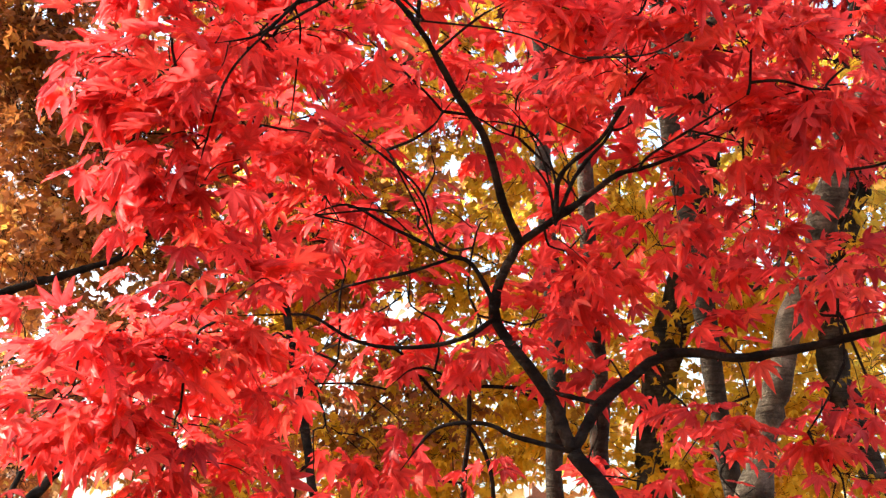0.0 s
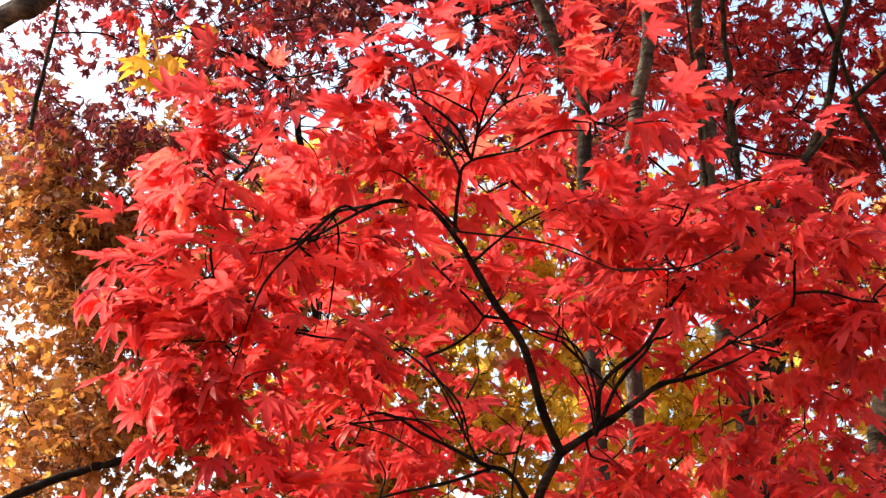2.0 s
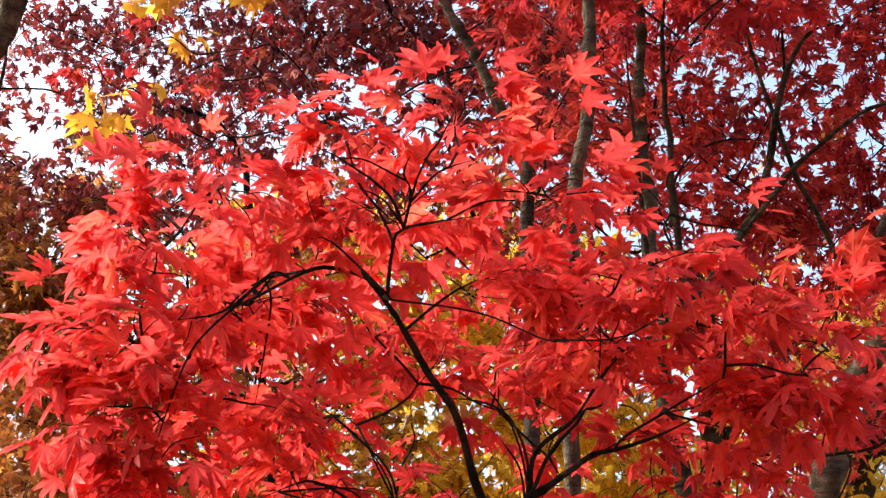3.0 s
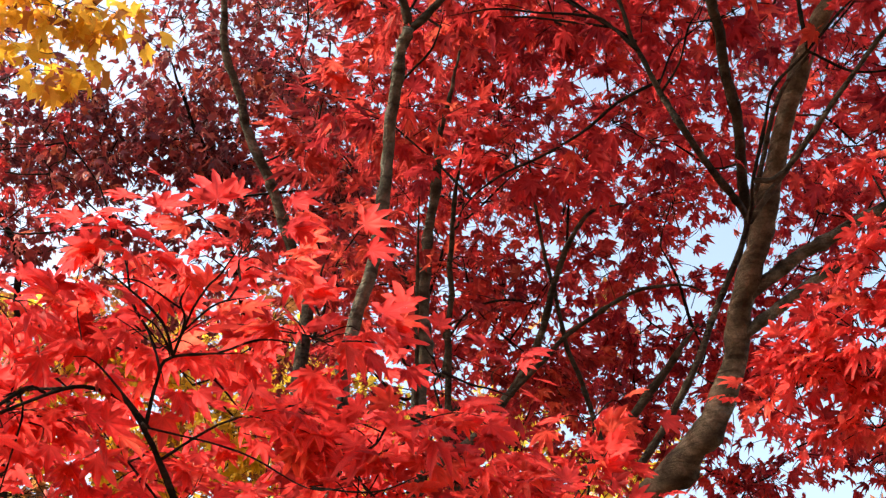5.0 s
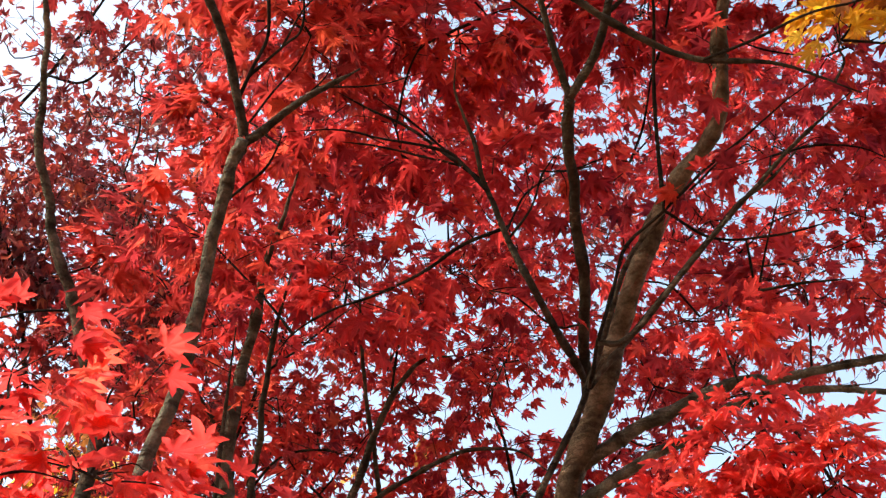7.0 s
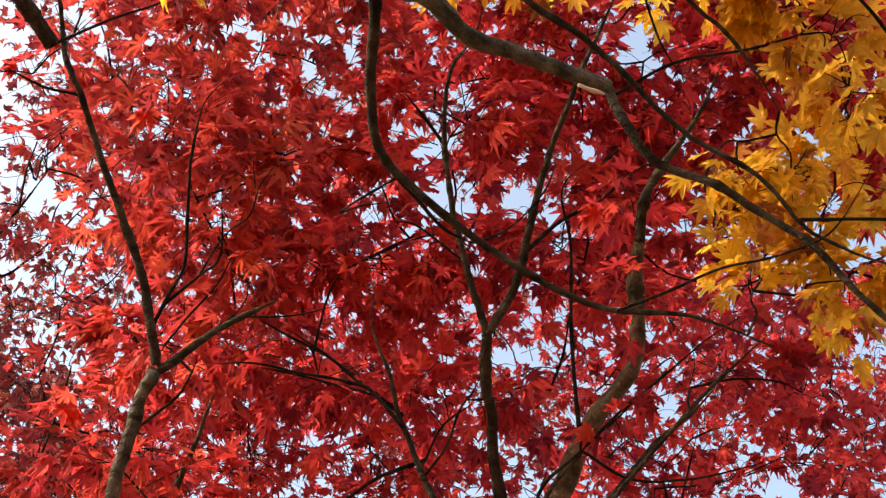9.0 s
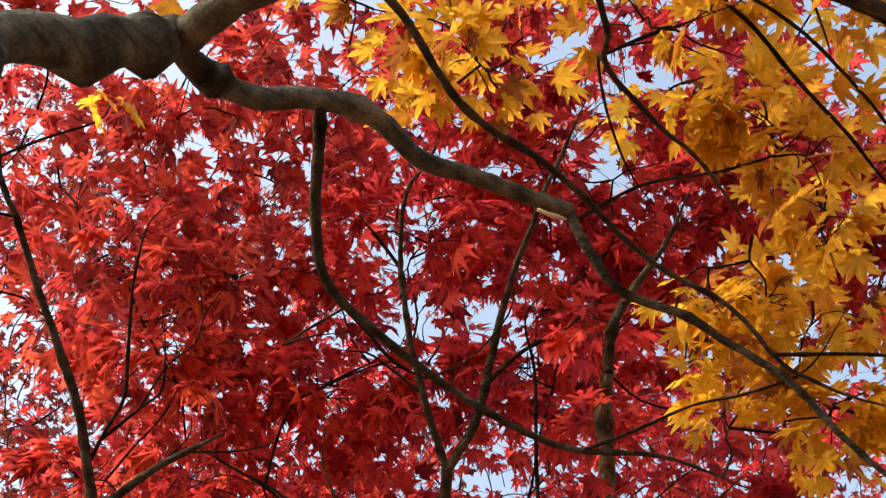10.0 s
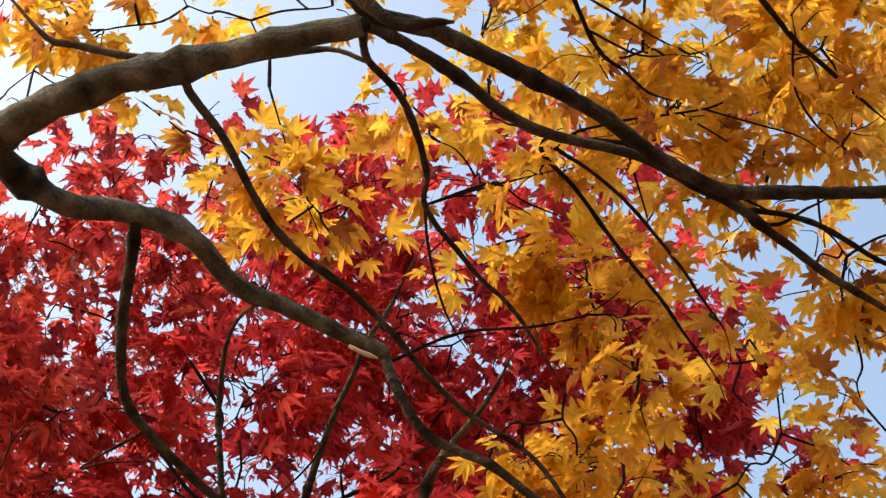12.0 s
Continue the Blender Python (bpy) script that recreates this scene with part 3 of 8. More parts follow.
spray(red_maple, (0.59, 1.83, 2.29), 0.11, 0.06, 0.09, 37)
spray(red_maple, (-0.47, 1.80, 2.33), 0.11, 0.07, 0.09, 50)
spray(red_maple, (0.10, 1.84, 2.44), 0.16, 0.07, 0.11, 48)
spray(red_maple, (0.30, 1.87, 2.34), 0.18, 0.06, 0.12, 50)
spray(red_maple, (-0.20, 1.84, 2.40), 0.13, 0.07, 0.10, 34)
spray(red_maple, (0.19, 1.72, 2.66), 0.05, 0.05, 0.05, 10)
spray(red_maple, (0.79, 1.91, 2.24), 0.18, 0.06, 0.12, 40)
spray(red_maple, (0.65, 1.91, 2.36), 0.14, 0.06, 0.10, 28)
spray(red_maple, (0.86, 1.89, 2.22), 0.11, 0.05, 0.08, 24)
spray(red_maple, (0.48, 1.98, 2.28), 0.15, 0.06, 0.11, 45)
spray(red_maple, (-0.47, 2.09, 2.67), 0.10, 0.12, 0.20, 20)
spray(red_maple, (-0.38, 2.20, 2.60), 0.12, 0.12, 0.20, 25)
spray(red_maple, (-0.18, 2.19, 2.71), 0.13, 0.12, 0.20, 27)
spray(red_maple, (-0.00, 2.24, 2.66), 0.10, 0.12, 0.20, 19)
spray(red_maple, (0.10, 2.23, 2.75), 0.15, 0.10, 0.20, 24)
spray(red_maple, (0.34, 2.27, 2.67), 0.15, 0.10, 0.20, 24)
spray(red_maple, (0.42, 2.12, 2.57), 0.14, 0.08, 0.20, 19)
spray(red_maple, (0.55, 2.13, 2.57), 0.12, 0.11, 0.20, 22)
spray(red_maple, (0.73, 2.12, 2.64), 0.12, 0.11, 0.20, 21)
spray(red_maple, (-0.47, 2.35, 2.53), 0.11, 0.13, 0.20, 22)
spray(red_maple, (-0.31, 2.33, 2.54), 0.14, 0.09, 0.20, 19)
spray(red_maple, (-0.20, 2.37, 2.60), 0.11, 0.13, 0.20, 20)
spray(red_maple, (-0.09, 2.24, 2.47), 0.12, 0.08, 0.20, 16)
spray(red_maple, (0.15, 2.18, 2.44), 0.10, 0.10, 0.20, 18)
spray(red_maple, (0.31, 2.25, 2.54), 0.15, 0.13, 0.20, 32)
spray(red_maple, (0.48, 2.12, 2.48), 0.10, 0.10, 0.20, 11)
spray(red_maple, (0.53, 2.11, 2.47), 0.13, 0.08, 0.20, 10)
spray(red_maple, (0.74, 2.14, 2.48), 0.15, 0.12, 0.20, 22)
spray(red_maple, (-0.50, 2.27, 2.34), 0.15, 0.10, 0.20, 26)
spray(red_maple, (-0.33, 2.31, 2.40), 0.12, 0.13, 0.20, 24)
spray(red_maple, (-0.18, 2.19, 2.39), 0.12, 0.10, 0.20, 21)
spray(red_maple, (-0.02, 2.33, 2.36), 0.10, 0.11, 0.20, 18)
spray(red_maple, (0.14, 2.21, 2.35), 0.13, 0.11, 0.20, 26)
spray(red_maple, (0.23, 2.32, 2.35), 0.15, 0.09, 0.20, 22)
spray(red_maple, (0.45, 2.26, 2.37), 0.12, 0.09, 0.20, 10)
spray(red_maple, (0.58, 2.15, 2.34), 0.11, 0.11, 0.20, 14)
spray(red_maple, (0.77, 2.30, 2.33), 0.12, 0.09, 0.20, 5)
spray(red_maple, (-0.37, 2.29, 2.15), 0.12, 0.12, 0.20, 25)
spray(red_maple, (-0.21, 2.31, 2.18), 0.14, 0.10, 0.20, 24)
spray(red_maple, (-0.09, 2.46, 2.24), 0.11, 0.12, 0.20, 21)
spray(red_maple, (0.09, 2.44, 2.27), 0.15, 0.11, 0.20, 26)
spray(red_maple, (0.26, 2.30, 2.25), 0.11, 0.12, 0.20, 22)
spray(red_maple, (0.45, 2.44, 2.25), 0.13, 0.10, 0.20, 19)
spray(red_maple, (0.58, 2.41, 2.30), 0.16, 0.13, 0.20, 31)
spray(red_maple, (0.75, 2.35, 2.15), 0.15, 0.09, 0.20, 21)
spray(red_maple, (-0.75, 2.27, 2.01), 0.13, 0.09, 0.20, 19)
spray(red_maple, (-0.52, 2.46, 2.10), 0.15, 0.08, 0.20, 18)
spray(red_maple, (-0.34, 2.43, 2.01), 0.15, 0.13, 0.20, 31)
spray(red_maple, (-0.26, 2.45, 2.04), 0.11, 0.09, 0.20, 16)
spray(red_maple, (-0.03, 2.38, 2.07), 0.15, 0.11, 0.20, 27)
spray(red_maple, (0.09, 2.39, 2.01), 0.12, 0.12, 0.20, 3)
spray(red_maple, (0.26, 2.48, 2.07), 0.15, 0.09, 0.20, 20)
spray(red_maple, (0.50, 2.41, 2.02), 0.15, 0.07, 0.20, 5)
spray(red_maple, (0.64, 2.33, 2.10), 0.11, 0.09, 0.20, 16)
spray(red_maple, (0.70, 2.21, 2.02), 0.14, 0.07, 0.20, 17)
spray(red_maple, (-0.87, 2.38, 1.94), 0.11, 0.13, 0.20, 22)
spray(red_maple, (-0.69, 2.31, 1.89), 0.11, 0.09, 0.20, 17)
spray(red_maple, (-0.48, 2.36, 1.88), 0.12, 0.08, 0.20, 16)
spray(red_maple, (-0.39, 2.32, 1.88), 0.13, 0.09, 0.20, 22)
spray(red_maple, (-0.23, 2.41, 1.92), 0.13, 0.12, 0.20, 26)
spray(red_maple, (0.00, 2.45, 1.89), 0.12, 0.09, 0.20, 2)
spray(red_maple, (0.15, 2.38, 1.91), 0.13, 0.10, 0.20, 3)
spray(red_maple, (0.29, 2.42, 1.88), 0.10, 0.10, 0.20, 16)
spray(red_maple, (0.50, 2.48, 1.85), 0.12, 0.13, 0.20, 24)
spray(red_maple, (0.58, 2.42, 1.91), 0.11, 0.12, 0.20, 6)
spray(red_maple, (0.79, 2.34, 1.85), 0.14, 0.12, 0.20, 26)
spray(red_maple, (-0.86, 2.39, 1.73), 0.10, 0.08, 0.20, 13)
spray(red_maple, (-0.68, 2.29, 1.78), 0.10, 0.12, 0.20, 21)
spray(red_maple, (-0.57, 2.45, 1.70), 0.11, 0.12, 0.20, 21)
spray(red_maple, (-0.29, 2.34, 1.68), 0.12, 0.11, 0.20, 26)
spray(red_maple, (-0.16, 2.52, 1.75), 0.14, 0.08, 0.20, 18)
spray(red_maple, (0.02, 2.54, 1.81), 0.12, 0.11, 0.20, 3)
spray(red_maple, (0.10, 2.52, 1.79), 0.11, 0.11, 0.20, 3)
spray(red_maple, (0.27, 2.43, 1.76), 0.12, 0.09, 0.20, 18)
spray(red_maple, (0.40, 2.50, 1.75), 0.16, 0.10, 0.20, 24)
spray(red_maple, (0.55, 2.41, 1.72), 0.14, 0.11, 0.20, 7)
spray(red_maple, (0.70, 2.27, 1.71), 0.14, 0.08, 0.20, 20)
spray(red_maple, (-0.41, 1.97, 2.56), 0.11, 0.09, 0.15, 10)
spray(red_maple, (-0.32, 1.87, 2.59), 0.09, 0.09, 0.15, 9)
spray(red_maple, (-0.19, 1.99, 2.60), 0.14, 0.08, 0.15, 11)
spray(red_maple, (-0.02, 1.91, 2.54), 0.11, 0.08, 0.15, 9)
spray(red_maple, (0.08, 1.92, 2.60), 0.10, 0.07, 0.15, 8)
spray(red_maple, (0.25, 1.96, 2.58), 0.09, 0.11, 0.15, 11)
spray(red_maple, (0.42, 1.94, 2.61), 0.13, 0.11, 0.15, 14)
spray(red_maple, (0.55, 1.96, 2.59), 0.13, 0.09, 0.15, 11)
spray(red_maple, (-0.39, 2.01, 2.48), 0.10, 0.08, 0.15, 7)
spray(red_maple, (-0.26, 1.95, 2.39), 0.12, 0.07, 0.15, 10)
spray(red_maple, (-0.19, 2.06, 2.54), 0.13, 0.11, 0.15, 13)
spray(red_maple, (-0.04, 2.07, 2.46), 0.10, 0.09, 0.15, 9)
spray(red_maple, (0.09, 1.97, 2.51), 0.13, 0.08, 0.15, 10)
spray(red_maple, (0.28, 2.00, 2.45), 0.09, 0.08, 0.15, 7)
spray(red_maple, (0.41, 1.95, 2.49), 0.11, 0.11, 0.15, 13)
spray(red_maple, (0.53, 1.87, 2.47), 0.10, 0.09, 0.15, 10)

# Second bright red maple beside the tall one
limb(side_maple, 0.0081, 0.0017, [(1.69, 1.96, 2.41), (1.56, 1.93, 2.70), (1.42, 1.96, 2.81), (1.29, 2.05, 2.80), (1.15, 2.14, 2.77), (1.05, 2.20, 2.75)])
limb(side_maple, 0.0052, 0.0017, [(1.56, 1.93, 2.70), (1.45, 1.89, 2.90), (1.35, 1.88, 3.01), (1.25, 1.87, 3.11)])
spray(side_maple, (1.18, 1.71, 2.89), 0.08, 0.05, 0.07, 41)
spray(side_maple, (1.10, 1.68, 2.99), 0.11, 0.05, 0.08, 37)
spray(side_maple, (1.17, 1.76, 2.83), 0.11, 0.06, 0.09, 99)
spray(side_maple, (1.14, 1.83, 2.74), 0.14, 0.07, 0.10, 137)
spray(side_maple, (1.08, 1.90, 2.68), 0.14, 0.06, 0.10, 107)
spray(side_maple, (1.23, 1.80, 2.70), 0.11, 0.09, 0.10, 108)
spray(side_maple, (1.18, 1.89, 2.59), 0.16, 0.07, 0.11, 100)
spray(side_maple, (1.31, 1.70, 2.78), 0.13, 0.16, 0.14, 222)
spray(side_maple, (1.00, 1.96, 2.63), 0.07, 0.04, 0.06, 19)

# Tall red maple with the thick grey trunk
limb(tall_maple, 0.0307, 0.0298, [(0.60, 3.18, 1.23), (0.75, 3.16, 1.77), (0.80, 3.09, 2.01), (0.84, 3.02, 2.19), (0.89, 2.94, 2.35), (0.92, 2.84, 2.52), (0.96, 2.83, 2.61), (1.03, 2.71, 2.73), (1.08, 2.62, 2.77), (1.12, 2.50, 2.83), (1.13, 2.44, 2.87)])
limb(tall_maple, 0.0285, 0.0098, [(1.13, 2.46, 2.85), (1.14, 2.37, 2.95), (1.12, 2.27, 3.04), (1.12, 2.15, 3.12), (1.10, 2.04, 3.20), (1.08, 1.89, 3.27), (1.07, 1.76, 3.33), (1.07, 1.68, 3.35), (1.06, 1.56, 3.36), (1.00, 1.42, 3.43), (0.985, 1.385, 3.455)])
limb(tall_maple, 0.0098, 0.0022, [(0.985, 1.385, 3.455), (0.97, 1.33, 3.50), (0.985, 1.27, 3.56), (1.01, 1.20, 3.61), (1.02, 1.13, 3.67)])
limb(tall_maple, 0.0153, 0.0021, [(1.15, 2.25, 3.04), (1.23, 2.13, 3.11), (1.32, 2.02, 3.15), (1.41, 1.93, 3.15), (1.51, 1.82, 3.14), (1.61, 1.71, 3.13), (1.70, 1.60, 3.11), (1.77, 1.51, 3.08)])
limb(tall_maple, 0.0135, 0.0022, [(1.13, 2.30, 2.97), (1.22, 2.20, 3.04), (1.31, 2.10, 3.09), (1.37, 2.02, 3.13), (1.50, 1.91, 3.13), (1.62, 1.82, 3.10), (1.73, 1.74, 3.06), (1.82, 1.64, 3.04)])
limb(tall_maple, 0.0125, 0.0095, [(1.10, 2.17, 3.19), (1.01, 1.99, 3.27), (0.88, 1.77, 3.36), (0.82, 1.64, 3.39)])
limb(tall_maple, 0.0082, 0.0034, [(0.90, 2.34, 2.65), (0.96, 2.24, 2.78), (1.00, 2.13, 2.92), (1.03, 2.01, 3.06), (1.03, 1.88, 3.20), (1.05, 1.78, 3.28), (1.15, 1.59, 3.39)])
limb(tall_maple, 0.0064, 0.0040, [(1.04, 2.04, 3.09), (1.11, 1.89, 3.19), (1.17, 1.73, 3.29), (1.23, 1.57, 3.36)])
limb(tall_maple, 0.0125, 0.0065, [(0.90, 2.69, 2.78), (1.00, 2.54, 2.92), (1.07, 2.40, 3.04)])
limb(tall_maple, 0.0070, 0.0018, [(0.82, 1.64, 3.39), (0.79, 1.61, 3.42), (0.74, 1.56, 3.46), (0.69, 1.50, 3.51), (0.64, 1.43, 3.57), (0.60, 1.32, 3.62), (0.62, 1.28, 3.69), (0.61, 1.19, 3.73)])
limb(tall_maple, 0.0085, 0.0023, [(0.82, 1.64, 3.39), (0.83, 1.56, 3.43), (0.82, 1.48, 3.48), (0.81, 1.41, 3.52), (0.80, 1.33, 3.56), (0.79, 1.22, 3.60), (0.81, 1.18, 3.69), (0.81, 1.06, 3.73)])
limb(tall_maple, 0.0085, 0.0025, [(1.09, 2.16, 3.21), (0.87, 1.87, 3.12), (0.79, 1.83, 3.20), (0.73, 1.79, 3.26), (0.70, 1.76, 3.29), (0.67, 1.73, 3.33), (0.63, 1.69, 3.37), (0.61, 1.65, 3.41)])
limb(tall_maple, 0.0035, 0.0015, [(0.73, 1.80, 3.27), (0.66, 1.78, 3.31), (0.62, 1.78, 3.31), (0.54, 1.79, 3.31), (0.46, 1.80, 3.31), (0.37, 1.82, 3.29)])
limb(tall_maple, 0.0025, 0.0015, [(0.64, 1.78, 3.32), (0.57, 1.76, 3.34), (0.50, 1.74, 3.35)])
limb(tall_maple, 0.0040, 0.0025, [(0.65, 1.45, 3.60), (0.60, 1.42, 3.62), (0.55, 1.39, 3.63)])
limb(tall_maple, 0.0045, 0.0020, [(0.84, 1.50, 3.50), (0.88, 1.44, 3.52), (0.92, 1.38, 3.53), (0.95, 1.32, 3.55), (0.97, 1.28, 3.55)])
limb(tall_maple, 0.0040, 0.0020, [(0.98, 1.87, 3.06), (0.98, 1.80, 3.14), (0.98, 1.75, 3.19), (1.02, 1.68, 3.23), (1.06, 1.60, 3.28), (1.10, 1.53, 3.31), (1.14, 1.45, 3.34), (1.17, 1.39, 3.36)])
limb(tall_maple, 0.0030, 0.0015, [(1.11, 1.68, 3.20), (1.18, 1.62, 3.18), (1.27, 1.52, 3.18)])
limb(tall_maple, 0.0025, 0.0015, [(1.20, 1.69, 3.12), (1.19, 1.64, 3.16), (1.17, 1.55, 3.23)])
limb(tall_maple, 0.0030, 0.0015, [(1.18, 1.70, 3.12), (1.24, 1.64, 3.11), (1.31, 1.57, 3.10)])
limb(tall_maple, 0.0040, 0.0020, [(1.01, 1.68, 3.26), (0.95, 1.57, 3.38), (0.90, 1.47, 3.48), (0.85, 1.40, 3.54), (0.87, 1.34, 3.56)])
limb(tall_maple, 0.0025, 0.0015, [(0.79, 1.83, 3.21), (0.81, 1.78, 3.24), (0.81, 1.73, 3.28), (0.82, 1.68, 3.30)])
limb(tall_maple, 0.0025, 0.0015, [(0.73, 1.56, 3.50), (0.65, 1.55, 3.50), (0.60, 1.55, 3.49)])
limb(tall_maple, 0.0040, 0.0024, [(0.76, 1.88, 3.36), (0.69, 1.90, 3.42), (0.62, 1.91, 3.47), (0.55, 1.94, 3.52), (0.47, 1.96, 3.56)])
limb(tall_maple, 0.0029, 0.0018, [(0.67, 1.88, 3.40), (0.57, 1.95, 3.44), (0.50, 2.02, 3.49)])
limb(tall_maple, 0.0029, 0.0018, [(0.82, 1.91, 3.30), (0.85, 1.91, 3.39), (0.92, 1.90, 3.47)])
limb(tall_maple, 0.0040, 0.0018, [(0.82, 1.92, 3.29), (0.75, 1.98, 3.28), (0.70, 2.05, 3.25), (0.64, 2.12, 3.23), (0.56, 2.18, 3.20), (0.51, 2.24, 3.17), (0.48, 2.30, 3.13)])
limb(tall_maple, 0.0055, 0.0029, [(1.03, 1.84, 3.07), (1.10, 1.67, 3.18), (1.15, 1.50, 3.26), (1.20, 1.37, 3.31)])
spray(slender_maple, (0.21, 1.81, 3.84), 0.23, 0.13, 0.25, 117)
spray(slender_maple, (0.49, 1.75, 3.86), 0.23, 0.14, 0.25, 114)
spray(tall_maple, (0.74, 1.61, 3.90), 0.23, 0.13, 0.25, 105)
spray(tall_maple, (1.01, 1.56, 3.84), 0.20, 0.14, 0.25, 91)
spray(slender_maple, (0.40, 1.96, 3.69), 0.21, 0.14, 0.25, 70)
spray(tall_maple, (0.62, 1.90, 3.70), 0.21, 0.13, 0.25, 64)
spray(tall_maple, (0.82, 1.77, 3.75), 0.19, 0.13, 0.25, 86)
spray(tall_maple, (1.06, 1.74, 3.69), 0.16, 0.09, 0.25, 36)
spray(slender_maple, (0.29, 2.12, 3.54), 0.21, 0.12, 0.25, 88)
spray(tall_maple, (0.64, 2.06, 3.54), 0.21, 0.12, 0.25, 103)
spray(tall_maple, (0.88, 1.98, 3.54), 0.16, 0.12, 0.25, 68)
spray(tall_maple, (1.07, 1.89, 3.54), 0.15, 0.10, 0.25, 28)
spray(tall_maple, (1.31, 1.75, 3.53), 0.21, 0.10, 0.25, 59)
spray(tall_maple, (1.49, 1.64, 3.50), 0.15, 0.12, 0.25, 58)
spray(tall_maple, (0.31, 2.26, 3.36), 0.23, 0.13, 0.25, 54)
spray(tall_maple, (0.60, 2.24, 3.33), 0.21, 0.12, 0.25, 57)
spray(tall_maple, (0.88, 2.16, 3.34), 0.21, 0.10, 0.25, 57)
spray(tall_maple, (1.42, 1.87, 3.33), 0.23, 0.10, 0.25, 59)
spray(tall_maple, (1.59, 1.73, 3.33), 0.12, 0.12, 0.25, 40)
spray(slender_maple, (0.19, 1.75, 4.09), 0.21, 0.14, 0.25, 106)
spray(slender_maple, (0.43, 1.62, 4.18), 0.20, 0.13, 0.25, 65)
spray(tall_maple, (0.72, 1.72, 4.07), 0.23, 0.14, 0.25, 68)
spray(tall_maple, (0.95, 1.51, 4.15), 0.21, 0.14, 0.25, 75)
spray(tall_maple, (1.19, 1.49, 4.07), 0.21, 0.13, 0.25, 129)
spray(slender_maple, (0.44, 1.91, 3.96), 0.23, 0.14, 0.25, 114)
spray(tall_maple, (0.78, 1.43, 4.25), 0.18, 0.12, 0.25, 73)
spray(tall_maple, (1.30, 1.32, 4.12), 0.21, 0.14, 0.25, 132)
spray(tall_maple, (1.51, 1.25, 4.05), 0.15, 0.12, 0.25, 85)
spray(slender_maple, (0.34, 2.07, 3.82), 0.21, 0.13, 0.25, 113)
spray(tall_maple, (0.68, 2.01, 3.83), 0.23, 0.12, 0.25, 122)
spray(tall_maple, (1.08, 1.80, 3.90), 0.23, 0.14, 0.25, 127)
spray(tall_maple, (1.37, 1.60, 3.92), 0.21, 0.14, 0.25, 106)
spray(tall_maple, (1.54, 1.14, 4.08), 0.08, 0.07, 0.25, 17)
spray(tall_maple, (1.60, 1.33, 3.94), 0.13, 0.07, 0.25, 32)
spray(tall_maple, (0.78, 1.30, 4.31), 0.11, 0.06, 0.25, 14)
spray(slender_maple, (0.32, 1.51, 4.26), 0.16, 0.07, 0.25, 24)
spray(slender_maple, (0.21, 1.85, 4.08), 0.10, 0.13, 0.35, 29)
spray(slender_maple, (0.34, 1.84, 4.18), 0.12, 0.12, 0.35, 10)
spray(slender_maple, (0.47, 1.74, 4.24), 0.15, 0.13, 0.35, 31)
spray(slender_maple, (0.59, 1.69, 4.28), 0.13, 0.10, 0.35, 20)
spray(tall_maple, (0.77, 1.65, 4.23), 0.11, 0.11, 0.35, 20)
spray(tall_maple, (0.90, 1.68, 4.28), 0.14, 0.09, 0.35, 18)
spray(tall_maple, (0.99, 1.50, 4.22), 0.14, 0.11, 0.35, 25)
spray(tall_maple, (1.14, 1.35, 4.08), 0.11, 0.08, 0.35, 21)
spray(tall_maple, (1.32, 1.33, 4.10), 0.13, 0.12, 0.35, 33)
spray(tall_maple, (1.40, 1.27, 4.14), 0.15, 0.08, 0.35, 25)
spray(slender_maple, (0.18, 1.99, 3.99), 0.12, 0.09, 0.35, 24)
spray(slender_maple, (0.35, 1.88, 3.96), 0.12, 0.12, 0.35, 24)
spray(slender_maple, (0.46, 1.88, 4.17), 0.11, 0.12, 0.35, 21)
spray(slender_maple, (0.61, 1.85, 4.20), 0.13, 0.12, 0.35, 24)
spray(tall_maple, (0.81, 1.70, 4.03), 0.10, 0.09, 0.35, 17)
spray(tall_maple, (0.97, 1.73, 4.17), 0.11, 0.09, 0.35, 16)
spray(tall_maple, (1.04, 1.65, 4.06), 0.15, 0.13, 0.35, 32)
spray(tall_maple, (1.26, 1.56, 4.12), 0.14, 0.13, 0.35, 39)
spray(tall_maple, (1.38, 1.53, 4.10), 0.13, 0.11, 0.35, 30)
spray(tall_maple, (1.45, 1.43, 4.04), 0.14, 0.10, 0.35, 31)
spray(slender_maple, (0.23, 2.06, 3.96), 0.13, 0.08, 0.35, 21)
spray(slender_maple, (0.42, 2.10, 4.06), 0.14, 0.14, 0.35, 28)
spray(slender_maple, (0.51, 2.00, 3.93), 0.13, 0.08, 0.35, 17)
spray(tall_maple, (0.64, 1.87, 4.00), 0.13, 0.13, 0.35, 28)
spray(tall_maple, (0.91, 1.88, 4.02), 0.11, 0.13, 0.35, 22)
spray(tall_maple, (1.09, 1.84, 4.06), 0.15, 0.10, 0.35, 22)
spray(tall_maple, (1.21, 1.72, 3.97), 0.12, 0.12, 0.35, 24)
spray(tall_maple, (1.19, 1.58, 3.96), 0.10, 0.08, 0.35, 19)
spray(tall_maple, (1.44, 1.60, 3.99), 0.13, 0.10, 0.35, 28)
spray(tall_maple, (1.48, 1.45, 3.88), 0.14, 0.09, 0.35, 30)
spray(slender_maple, (0.35, 2.21, 3.83), 0.12, 0.10, 0.35, 25)
spray(slender_maple, (0.46, 2.18, 3.95), 0.10, 0.09, 0.35, 18)
spray(slender_maple, (0.54, 2.05, 3.81), 0.11, 0.08, 0.35, 21)
spray(tall_maple, (0.71, 1.96, 3.85), 0.10, 0.08, 0.35, 17)
